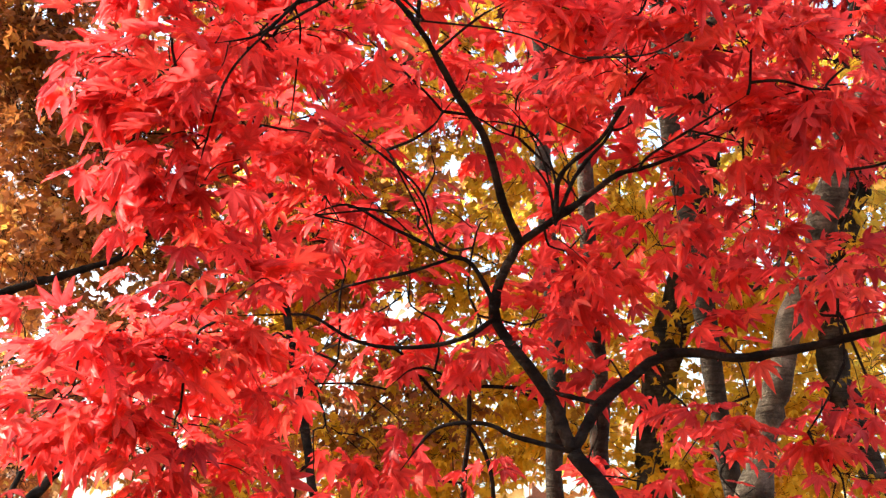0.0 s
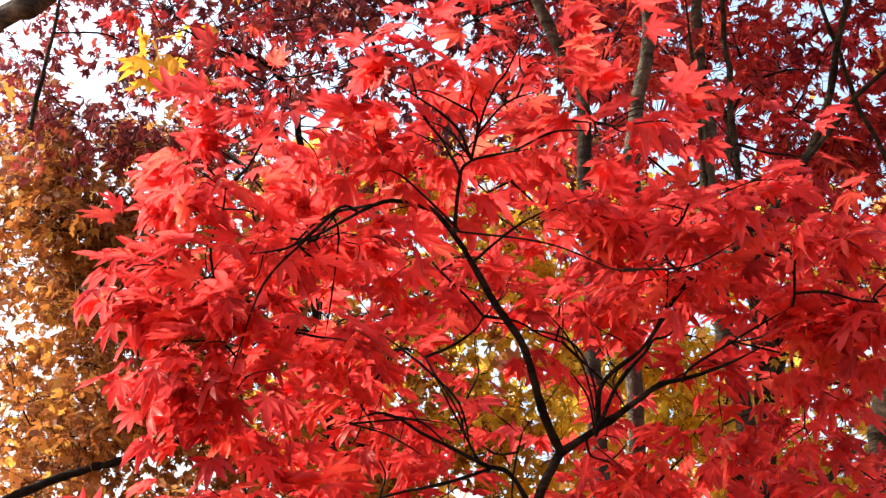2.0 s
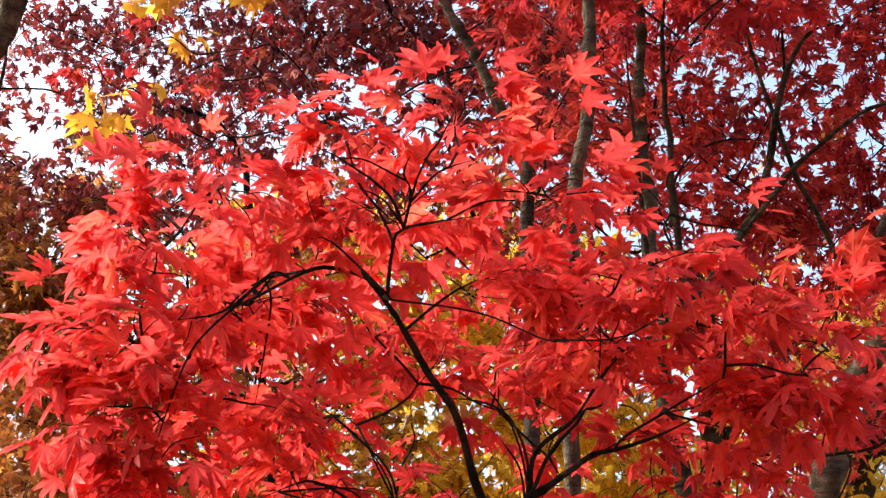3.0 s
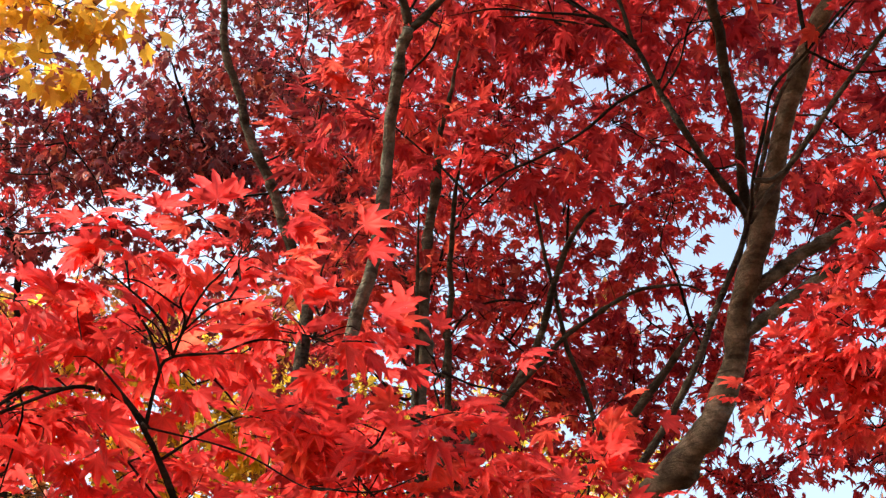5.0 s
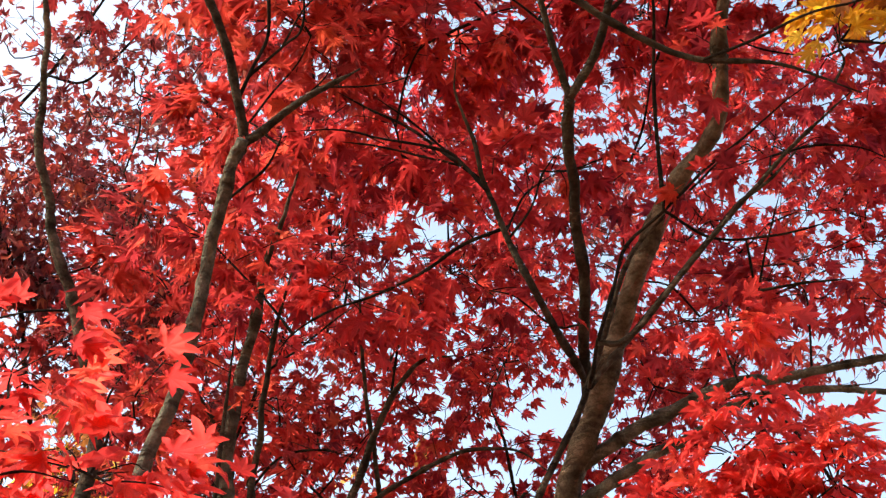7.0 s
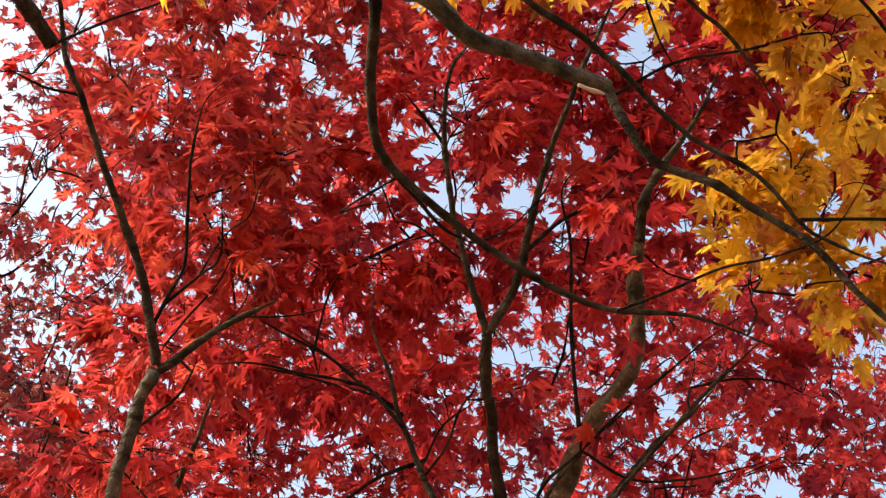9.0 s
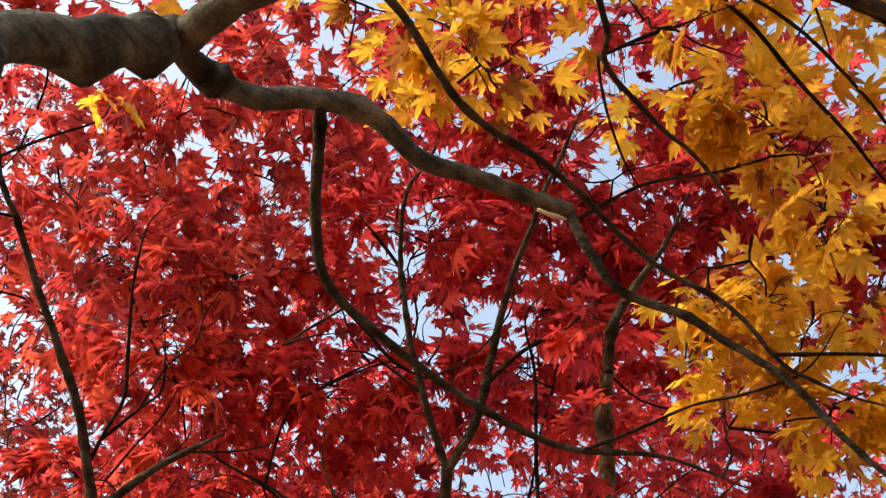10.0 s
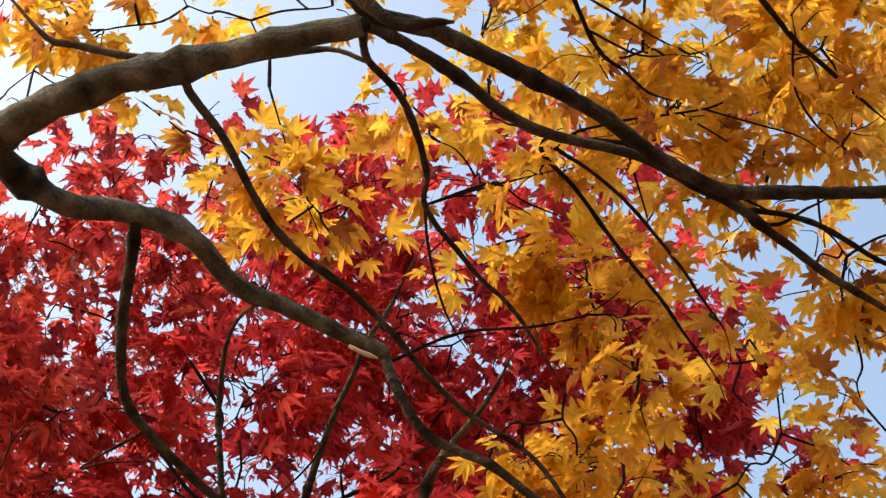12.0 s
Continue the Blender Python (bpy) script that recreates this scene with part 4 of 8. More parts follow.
spray(tall_maple, (0.88, 1.92, 3.92), 0.10, 0.10, 0.35, 22)
spray(tall_maple, (1.02, 1.77, 3.84), 0.12, 0.09, 0.35, 26)
spray(tall_maple, (1.20, 1.72, 3.85), 0.10, 0.10, 0.35, 23)
spray(tall_maple, (1.37, 1.76, 3.94), 0.11, 0.08, 0.35, 18)
spray(tall_maple, (1.43, 1.68, 3.80), 0.12, 0.13, 0.35, 35)
spray(tall_maple, (1.54, 1.56, 3.83), 0.14, 0.11, 0.35, 35)
spray(slender_maple, (-0.07, 1.66, 4.18), 0.14, 0.10, 0.40, 34)
spray(slender_maple, (0.02, 1.58, 4.27), 0.10, 0.07, 0.40, 16)
spray(slender_maple, (0.25, 1.66, 4.37), 0.11, 0.13, 0.40, 29)
spray(slender_maple, (0.41, 1.58, 4.36), 0.15, 0.07, 0.40, 7)
spray(slender_maple, (0.55, 1.61, 4.51), 0.11, 0.09, 0.40, 19)
spray(tall_maple, (0.62, 1.52, 4.57), 0.12, 0.12, 0.40, 27)
spray(tall_maple, (0.78, 1.44, 4.47), 0.14, 0.12, 0.40, 35)
spray(tall_maple, (1.00, 1.32, 4.54), 0.12, 0.09, 0.40, 21)
spray(tall_maple, (1.08, 1.25, 4.50), 0.11, 0.12, 0.40, 25)
spray(tall_maple, (1.26, 1.18, 4.50), 0.13, 0.08, 0.40, 21)
spray(tall_maple, (1.26, 1.09, 4.33), 0.13, 0.11, 0.40, 32)
spray(slender_maple, (-0.03, 1.93, 4.30), 0.14, 0.13, 0.40, 20)
spray(slender_maple, (0.14, 1.81, 4.23), 0.14, 0.09, 0.40, 26)
spray(slender_maple, (0.22, 1.77, 4.33), 0.15, 0.08, 0.40, 12)
spray(slender_maple, (0.35, 1.61, 4.26), 0.13, 0.08, 0.40, 24)
spray(slender_maple, (0.52, 1.64, 4.29), 0.13, 0.07, 0.40, 15)
spray(tall_maple, (0.77, 1.57, 4.47), 0.13, 0.10, 0.40, 26)
spray(tall_maple, (0.86, 1.50, 4.29), 0.12, 0.08, 0.40, 17)
spray(tall_maple, (1.00, 1.57, 4.48), 0.11, 0.08, 0.40, 12)
spray(tall_maple, (1.11, 1.40, 4.29), 0.10, 0.10, 0.40, 21)
spray(tall_maple, (1.36, 1.33, 4.44), 0.14, 0.12, 0.40, 32)
spray(tall_maple, (1.44, 1.28, 4.41), 0.13, 0.08, 0.40, 20)
spray(slender_maple, (0.07, 1.97, 4.13), 0.11, 0.10, 0.40, 23)
spray(slender_maple, (0.19, 1.79, 4.14), 0.11, 0.10, 0.40, 12)
spray(slender_maple, (0.34, 1.91, 4.24), 0.12, 0.11, 0.40, 3)
spray(slender_maple, (0.43, 1.81, 4.25), 0.15, 0.09, 0.40, 10)
spray(slender_maple, (0.56, 1.79, 4.35), 0.11, 0.13, 0.40, 21)
spray(tall_maple, (0.84, 1.74, 4.27), 0.13, 0.13, 0.40, 26)
spray(tall_maple, (0.93, 1.69, 4.26), 0.15, 0.13, 0.40, 30)
spray(tall_maple, (1.07, 1.52, 4.26), 0.15, 0.12, 0.40, 31)
spray(tall_maple, (1.22, 1.42, 4.26), 0.10, 0.11, 0.40, 24)
spray(tall_maple, (1.33, 1.41, 4.21), 0.10, 0.11, 0.40, 24)
spray(tall_maple, (1.43, 1.31, 4.22), 0.14, 0.11, 0.40, 33)
spray(slender_maple, (0.35, 1.46, 4.36), 0.12, 0.07, 0.30, 25)
spray(tall_maple, (0.75, 1.35, 4.38), 0.14, 0.09, 0.30, 37)
spray(tall_maple, (0.80, 1.28, 4.46), 0.13, 0.10, 0.30, 36)
spray(tall_maple, (1.01, 1.20, 4.59), 0.13, 0.13, 0.30, 41)
spray(tall_maple, (1.04, 1.08, 4.42), 0.14, 0.07, 0.30, 28)
spray(tall_maple, (1.22, 1.02, 4.41), 0.10, 0.07, 0.30, 22)
spray(tall_maple, (1.45, 0.97, 4.58), 0.16, 0.12, 0.30, 49)
spray(slender_maple, (0.41, 1.60, 4.34), 0.10, 0.10, 0.30, 26)
spray(slender_maple, (0.56, 1.55, 4.32), 0.10, 0.09, 0.30, 25)
spray(tall_maple, (0.79, 1.46, 4.41), 0.11, 0.07, 0.30, 23)
spray(tall_maple, (0.91, 1.39, 4.35), 0.15, 0.12, 0.30, 48)
spray(tall_maple, (1.04, 1.42, 4.49), 0.15, 0.11, 0.30, 39)
spray(tall_maple, (1.18, 1.24, 4.47), 0.11, 0.07, 0.30, 21)
spray(tall_maple, (1.42, 1.22, 4.48), 0.13, 0.12, 0.30, 37)
spray(slender_maple, (0.54, 1.78, 4.33), 0.11, 0.08, 0.30, 18)
spray(tall_maple, (0.74, 1.65, 4.31), 0.12, 0.09, 0.30, 23)
spray(tall_maple, (0.85, 1.56, 4.30), 0.15, 0.08, 0.30, 26)
spray(tall_maple, (0.99, 1.58, 4.45), 0.15, 0.12, 0.30, 36)
spray(tall_maple, (1.10, 1.40, 4.38), 0.13, 0.10, 0.30, 37)
spray(tall_maple, (1.25, 1.43, 4.37), 0.15, 0.08, 0.30, 32)
spray(tall_maple, (1.39, 1.31, 4.37), 0.15, 0.13, 0.30, 51)
spray(tall_maple, (1.54, 1.29, 4.36), 0.11, 0.10, 0.30, 27)
spray(slender_maple, (0.58, 1.82, 4.17), 0.15, 0.12, 0.30, 40)
spray(tall_maple, (0.75, 1.86, 4.35), 0.11, 0.09, 0.30, 19)
spray(tall_maple, (0.84, 1.73, 4.26), 0.11, 0.08, 0.30, 17)
spray(tall_maple, (1.05, 1.59, 4.12), 0.13, 0.11, 0.30, 33)
spray(tall_maple, (1.18, 1.63, 4.22), 0.10, 0.09, 0.30, 18)
spray(tall_maple, (1.34, 1.57, 4.36), 0.10, 0.09, 0.30, 23)
spray(tall_maple, (1.45, 1.49, 4.26), 0.11, 0.13, 0.30, 38)
spray(tall_maple, (1.53, 1.23, 4.17), 0.10, 0.11, 0.30, 31)
spray(tall_maple, (1.53, 1.19, 4.15), 0.13, 0.13, 0.25, 60)
spray(tall_maple, (1.80, 1.25, 3.95), 0.13, 0.07, 0.25, 15)
spray(tall_maple, (0.82, 2.24, 3.69), 0.27, 0.16, 0.30, 87)
spray(slender_maple, (0.48, 2.27, 3.75), 0.25, 0.12, 0.30, 51)
spray(tall_maple, (1.17, 2.22, 3.55), 0.21, 0.16, 0.30, 40)
spray(tall_maple, (1.39, 2.19, 3.45), 0.16, 0.12, 0.30, 24)

spray(tall_maple, (1.58, 1.22, 4.10), 0.07, 0.07, 0.20, 30)
spray(tall_maple, (1.63, 1.26, 4.04), 0.05, 0.07, 0.20, 22)
spray(tall_maple, (1.57, 1.31, 3.99), 0.07, 0.07, 0.20, 30)
spray(tall_maple, (1.62, 1.37, 3.93), 0.08, 0.06, 0.20, 32)
spray(tall_maple, (1.70, 1.29, 3.99), 0.05, 0.05, 0.20, 8)
spray(tall_maple, (1.63, 1.16, 4.16), 0.05, 0.04, 0.20, 6)
spray(tall_maple, (0.74, 1.28, 4.59), 0.06, 0.05, 0.20, 16)
spray(tall_maple, (0.82, 1.28, 4.52), 0.07, 0.06, 0.20, 22)
spray(tall_maple, (0.73, 1.35, 4.50), 0.08, 0.05, 0.20, 22)
spray(tall_maple, (1.89, 1.23, 4.02), 0.07, 0.05, 0.20, 14)

spray(tall_maple, (0.97, 1.34, 3.52), 0.08, 0.06, 0.06, 22)
spray(tall_maple, (1.01, 1.44, 3.40), 0.09, 0.05, 0.06, 14)

# Dusky red maple of thin stems
limb(back_maple, 0.0218, 0.0033, [(0.52, 2.85, 2.77), (0.50, 2.73, 3.02), (0.47, 2.60, 3.24), (0.46, 2.48, 3.39), (0.46, 2.40, 3.48), (0.47, 2.31, 3.56), (0.46, 2.22, 3.66)])
limb(back_maple, 0.0066, 0.0039, [(0.49, 2.73, 2.86), (0.47, 2.62, 2.98), (0.42, 2.41, 3.27)])
limb(back_maple, 0.0093, 0.0044, [(0.57, 2.74, 2.80), (0.53, 2.55, 3.07), (0.50, 2.41, 3.21), (0.49, 2.25, 3.33)])
limb(back_maple, 0.0119, 0.0044, [(0.63, 2.71, 2.83), (0.73, 2.59, 2.98), (0.75, 2.46, 3.12), (0.76, 2.38, 3.18), (0.79, 2.30, 3.22), (0.85, 2.24, 3.22)])
limb(back_maple, 0.0066, 0.0031, [(0.70, 2.68, 2.87), (0.79, 2.54, 3.02), (0.89, 2.42, 3.08), (1.00, 2.33, 3.09), (1.07, 2.28, 3.03)])
limb(back_maple, 0.0068, 0.0031, [(0.95, 2.72, 2.84), (0.86, 2.62, 2.96), (0.77, 2.50, 3.09), (0.69, 2.37, 3.22), (0.62, 2.22, 3.34)])
limb(back_maple, 0.0106, 0.0052, [(0.61, 3.05, 3.14), (0.60, 3.00, 3.22), (0.55, 2.95, 3.27), (0.49, 2.91, 3.31), (0.40, 2.85, 3.38)])
limb(back_maple, 0.0045, 0.0029, [(0.50, 3.06, 3.17), (0.53, 2.98, 3.26), (0.54, 2.89, 3.35), (0.56, 2.82, 3.40)])
limb(back_maple, 0.0038, 0.0022, [(0.88, 2.82, 3.46), (0.86, 2.73, 3.52), (0.84, 2.63, 3.59)])
limb(back_maple, 0.0038, 0.0022, [(0.57, 2.88, 3.47), (0.63, 2.80, 3.52), (0.68, 2.73, 3.56), (0.74, 2.65, 3.60)])
limb(back_maple, 0.0038, 0.0022, [(0.61, 3.00, 3.25), (0.65, 2.94, 3.29), (0.73, 2.88, 3.30), (0.81, 2.84, 3.28)])
limb(back_maple, 0.0045, 0.0029, [(1.22, 2.82, 3.27), (1.16, 2.74, 3.35), (1.09, 2.68, 3.41)])
limb(back_maple, 0.0045, 0.0022, [(0.52, 3.10, 3.08), (0.41, 3.04, 3.13), (0.34, 2.97, 3.18)])
spray(back_maple, (0.57, 2.78, 4.17), 0.33, 0.18, 0.40, 242)
spray(back_maple, (0.88, 2.68, 4.21), 0.33, 0.17, 0.40, 220)
spray(back_maple, (0.70, 2.93, 3.96), 0.28, 0.18, 0.40, 206)
spray(back_maple, (1.03, 2.87, 3.93), 0.28, 0.18, 0.40, 192)
spray(back_maple, (1.22, 2.92, 3.77), 0.22, 0.13, 0.40, 106)
spray(back_maple, (0.59, 3.11, 3.75), 0.20, 0.15, 0.40, 92)
spray(back_maple, (0.93, 3.07, 3.70), 0.27, 0.13, 0.40, 76)
spray(back_maple, (0.81, 3.23, 3.48), 0.25, 0.15, 0.40, 92)
spray(back_maple, (1.11, 3.11, 3.55), 0.25, 0.12, 0.40, 72)
spray(back_maple, (1.29, 3.13, 3.40), 0.20, 0.12, 0.40, 92)
spray(back_maple, (1.01, 3.30, 3.25), 0.27, 0.13, 0.40, 141)
spray(back_maple, (1.25, 3.26, 3.17), 0.20, 0.10, 0.40, 79)
spray(back_maple, (1.59, 2.56, 4.00), 0.25, 0.23, 0.40, 111)
spray(back_maple, (1.64, 2.76, 3.72), 0.22, 0.13, 0.40, 114)
spray(back_maple, (1.77, 2.60, 3.84), 0.15, 0.13, 0.40, 42)
spray(back_maple, (0.02, 2.98, 4.44), 0.20, 0.10, 0.50, 6)
spray(back_maple, (0.27, 2.90, 4.54), 0.14, 0.13, 0.50, 51)
spray(back_maple, (0.40, 2.67, 4.41), 0.13, 0.10, 0.50, 44)
spray(back_maple, (0.73, 2.76, 4.62), 0.14, 0.17, 0.50, 72)
spray(back_maple, (0.91, 2.59, 4.46), 0.15, 0.16, 0.50, 78)
spray(back_maple, (1.08, 2.61, 4.52), 0.13, 0.12, 0.50, 48)
spray(back_maple, (1.25, 2.49, 4.40), 0.16, 0.13, 0.50, 40)
spray(back_maple, (1.47, 2.58, 4.49), 0.14, 0.14, 0.50, 36)
spray(back_maple, (1.55, 2.24, 4.33), 0.19, 0.15, 0.50, 96)
spray(back_maple, (1.68, 2.25, 4.38), 0.13, 0.16, 0.50, 68)
spray(back_maple, (0.15, 2.98, 4.35), 0.13, 0.16, 0.50, 12)
spray(back_maple, (0.37, 2.80, 4.13), 0.15, 0.14, 0.50, 78)
spray(back_maple, (0.49, 2.82, 4.23), 0.13, 0.13, 0.50, 59)
spray(back_maple, (0.69, 2.84, 4.33), 0.15, 0.12, 0.50, 56)
spray(back_maple, (0.96, 2.73, 4.19), 0.18, 0.15, 0.50, 92)
spray(back_maple, (1.17, 2.72, 4.38), 0.14, 0.13, 0.50, 55)
spray(back_maple, (1.24, 2.65, 4.26), 0.14, 0.16, 0.50, 45)
spray(back_maple, (1.45, 2.58, 4.28), 0.19, 0.16, 0.50, 60)
spray(back_maple, (1.67, 2.59, 4.33), 0.13, 0.13, 0.50, 15)
spray(back_maple, (1.88, 2.46, 4.39), 0.19, 0.13, 0.50, 43)
spray(back_maple, (0.11, 3.02, 4.09), 0.16, 0.16, 0.50, 5)
spray(back_maple, (0.40, 3.05, 4.08), 0.15, 0.11, 0.50, 56)
spray(back_maple, (0.52, 3.02, 4.15), 0.17, 0.16, 0.50, 86)
spray(back_maple, (0.65, 2.83, 4.08), 0.14, 0.13, 0.50, 67)
spray(back_maple, (0.86, 2.91, 4.17), 0.14, 0.10, 0.50, 44)
spray(back_maple, (1.22, 2.91, 4.22), 0.18, 0.16, 0.50, 88)
spray(back_maple, (1.42, 2.84, 4.23), 0.18, 0.11, 0.50, 34)
spray(back_maple, (1.43, 2.61, 4.05), 0.18, 0.11, 0.50, 41)
spray(back_maple, (1.69, 2.56, 4.05), 0.13, 0.09, 0.50, 12)
spray(back_maple, (1.76, 2.56, 4.02), 0.14, 0.11, 0.50, 13)
spray(back_maple, (0.17, 3.16, 3.91), 0.17, 0.14, 0.50, 30)
spray(back_maple, (0.32, 3.19, 3.85), 0.17, 0.10, 0.50, 56)
spray(back_maple, (0.63, 3.15, 3.89), 0.13, 0.09, 0.50, 31)
spray(back_maple, (0.77, 3.08, 3.90), 0.18, 0.12, 0.50, 53)
spray(back_maple, (0.96, 2.92, 3.84), 0.13, 0.12, 0.50, 42)
spray(back_maple, (1.18, 2.92, 4.06), 0.19, 0.13, 0.50, 81)
spray(back_maple, (1.29, 2.89, 4.02), 0.16, 0.16, 0.50, 79)
spray(back_maple, (1.48, 2.77, 3.84), 0.17, 0.13, 0.50, 43)
spray(back_maple, (1.71, 2.80, 3.93), 0.13, 0.13, 0.50, 34)
spray(back_maple, (1.90, 2.73, 3.95), 0.19, 0.16, 0.50, 25)
spray(back_maple, (0.15, 3.17, 3.73), 0.15, 0.11, 0.50, 20)
spray(back_maple, (0.45, 3.11, 3.73), 0.18, 0.15, 0.50, 73)
spray(back_maple, (0.65, 3.06, 3.71), 0.13, 0.10, 0.50, 37)
spray(back_maple, (0.78, 3.03, 3.72), 0.18, 0.15, 0.50, 72)
spray(back_maple, (0.97, 3.05, 3.77), 0.13, 0.11, 0.50, 27)
spray(back_maple, (1.22, 3.02, 3.82), 0.13, 0.11, 0.50, 24)
spray(back_maple, (1.41, 3.01, 3.88), 0.18, 0.11, 0.50, 36)
spray(back_maple, (1.58, 2.89, 3.85), 0.18, 0.12, 0.50, 42)
spray(back_maple, (1.81, 2.91, 3.83), 0.16, 0.10, 0.50, 49)
spray(back_maple, (2.03, 2.82, 3.84), 0.17, 0.12, 0.50, 60)
spray(back_maple, (0.27, 3.32, 3.58), 0.18, 0.16, 0.50, 97)
spray(back_maple, (0.52, 3.30, 3.58), 0.13, 0.14, 0.50, 37)
spray(back_maple, (0.71, 3.45, 3.67), 0.14, 0.14, 0.50, 33)
spray(back_maple, (0.84, 3.29, 3.62), 0.19, 0.12, 0.50, 58)
spray(back_maple, (1.09, 3.33, 3.64), 0.14, 0.10, 0.50, 34)
spray(back_maple, (1.25, 3.16, 3.68), 0.19, 0.16, 0.50, 52)
spray(back_maple, (1.44, 2.94, 3.49), 0.17, 0.11, 0.50, 66)
spray(back_maple, (1.65, 3.04, 3.61), 0.15, 0.13, 0.50, 61)
spray(back_maple, (1.69, 2.84, 3.52), 0.16, 0.12, 0.50, 64)
spray(back_maple, (1.93, 2.79, 3.60), 0.17, 0.10, 0.50, 60)
spray(back_maple, (0.23, 3.34, 3.33), 0.16, 0.10, 0.50, 54)
spray(back_maple, (0.46, 3.31, 3.39), 0.15, 0.10, 0.50, 54)
spray(back_maple, (0.69, 3.42, 3.36), 0.18, 0.13, 0.50, 79)
spray(back_maple, (0.78, 3.25, 3.41), 0.14, 0.15, 0.50, 76)
spray(back_maple, (1.20, 3.45, 3.55), 0.16, 0.12, 0.50, 56)
spray(back_maple, (1.19, 3.19, 3.40), 0.16, 0.10, 0.50, 56)
spray(back_maple, (1.48, 3.05, 3.35), 0.17, 0.15, 0.50, 91)
spray(back_maple, (1.75, 3.25, 3.50), 0.15, 0.13, 0.50, 57)
spray(back_maple, (1.75, 2.98, 3.37), 0.13, 0.14, 0.50, 62)
spray(back_maple, (1.97, 2.92, 3.45), 0.19, 0.15, 0.50, 89)
spray(back_maple, (0.35, 3.58, 3.23), 0.18, 0.11, 0.50, 66)
spray(back_maple, (0.53, 3.59, 3.28), 0.13, 0.11, 0.50, 43)
spray(back_maple, (0.70, 3.66, 3.27), 0.17, 0.17, 0.50, 84)
spray(back_maple, (0.97, 3.53, 3.33), 0.13, 0.14, 0.50, 55)
spray(back_maple, (1.19, 3.44, 3.36), 0.14, 0.17, 0.50, 72)
spray(back_maple, (1.32, 3.41, 3.27), 0.14, 0.13, 0.50, 57)
spray(back_maple, (1.55, 3.36, 3.39), 0.14, 0.14, 0.50, 60)
spray(back_maple, (1.59, 3.14, 3.33), 0.13, 0.15, 0.50, 63)
spray(back_maple, (1.87, 3.20, 3.23), 0.17, 0.11, 0.50, 36)
spray(back_maple, (1.84, 2.89, 3.22), 0.17, 0.10, 0.50, 35)
spray(back_maple, (0.36, 3.74, 3.10), 0.20, 0.10, 0.50, 63)
spray(back_maple, (0.53, 3.57, 2.98), 0.15, 0.14, 0.50, 71)
spray(back_maple, (0.69, 3.49, 3.04), 0.18, 0.11, 0.50, 69)
spray(back_maple, (0.92, 3.53, 3.15), 0.15, 0.13, 0.50, 64)
spray(back_maple, (1.13, 3.41, 3.10), 0.12, 0.09, 0.50, 38)
spray(back_maple, (1.29, 3.47, 3.10), 0.14, 0.15, 0.50, 68)
spray(back_maple, (1.51, 3.28, 3.04), 0.16, 0.12, 0.50, 65)
spray(back_maple, (1.70, 3.44, 3.12), 0.17, 0.10, 0.50, 52)
spray(back_maple, (1.96, 3.33, 3.15), 0.16, 0.11, 0.50, 51)
spray(back_maple, (1.97, 3.10, 3.10), 0.20, 0.10, 0.50, 64)
spray(back_maple, (1.26, 2.98, 3.67), 0.18, 0.13, 0.40, 67)
spray(back_maple, (1.19, 3.07, 3.58), 0.17, 0.10, 0.40, 31)
spray(back_maple, (0.89, 3.25, 3.29), 0.20, 0.13, 0.50, 60)
spray(back_maple, (1.18, 3.48, 3.47), 0.20, 0.18, 0.50, 70)
spray(back_maple, (1.26, 3.29, 3.25), 0.15, 0.13, 0.50, 48)
spray(back_maple, (1.57, 3.39, 3.43), 0.19, 0.11, 0.50, 43)
spray(back_maple, (1.70, 3.32, 3.24), 0.15, 0.11, 0.50, 35)
spray(back_maple, (1.83, 2.99, 3.13), 0.17, 0.14, 0.50, 57)
spray(back_maple, (1.99, 2.88, 3.14), 0.20, 0.10, 0.50, 46)
spray(back_maple, (0.99, 3.57, 3.07), 0.17, 0.16, 0.50, 57)
spray(back_maple, (1.12, 3.41, 3.10), 0.18, 0.10, 0.50, 41)
spray(back_maple, (1.38, 3.34, 3.13), 0.17, 0.12, 0.50, 45)
spray(back_maple, (1.53, 3.25, 3.01), 0.20, 0.13, 0.50, 63)
spray(back_maple, (1.72, 3.28, 3.16), 0.15, 0.15, 0.50, 49)
spray(back_maple, (1.87, 3.18, 3.11), 0.14, 0.11, 0.50, 35)
spray(back_maple, (2.02, 3.12, 2.97), 0.18, 0.13, 0.50, 50)
spray(back_maple, (0.90, 3.71, 2.92), 0.20, 0.13, 0.50, 55)
spray(back_maple, (1.14, 3.58, 2.98), 0.15, 0.12, 0.50, 39)
spray(back_maple, (1.39, 3.49, 2.87), 0.14, 0.16, 0.50, 50)
spray(back_maple, (1.52, 3.39, 2.89), 0.17, 0.11, 0.50, 43)
spray(back_maple, (1.82, 3.48, 2.90), 0.21, 0.12, 0.50, 52)
spray(back_maple, (2.00, 3.34, 2.86), 0.22, 0.11, 0.50, 51)
spray(back_maple, (2.07, 3.06, 2.87), 0.18, 0.17, 0.50, 69)
spray(back_maple, (1.00, 3.57, 2.63), 0.16, 0.11, 0.50, 41)
spray(back_maple, (1.27, 3.75, 2.78), 0.17, 0.14, 0.50, 47)
spray(back_maple, (1.32, 3.50, 2.78), 0.21, 0.12, 0.50, 57)
spray(back_maple, (1.59, 3.36, 2.71), 0.14, 0.17, 0.50, 52)
spray(back_maple, (1.67, 3.39, 2.61), 0.15, 0.17, 0.50, 57)
spray(back_maple, (1.86, 3.29, 2.71), 0.17, 0.14, 0.50, 56)
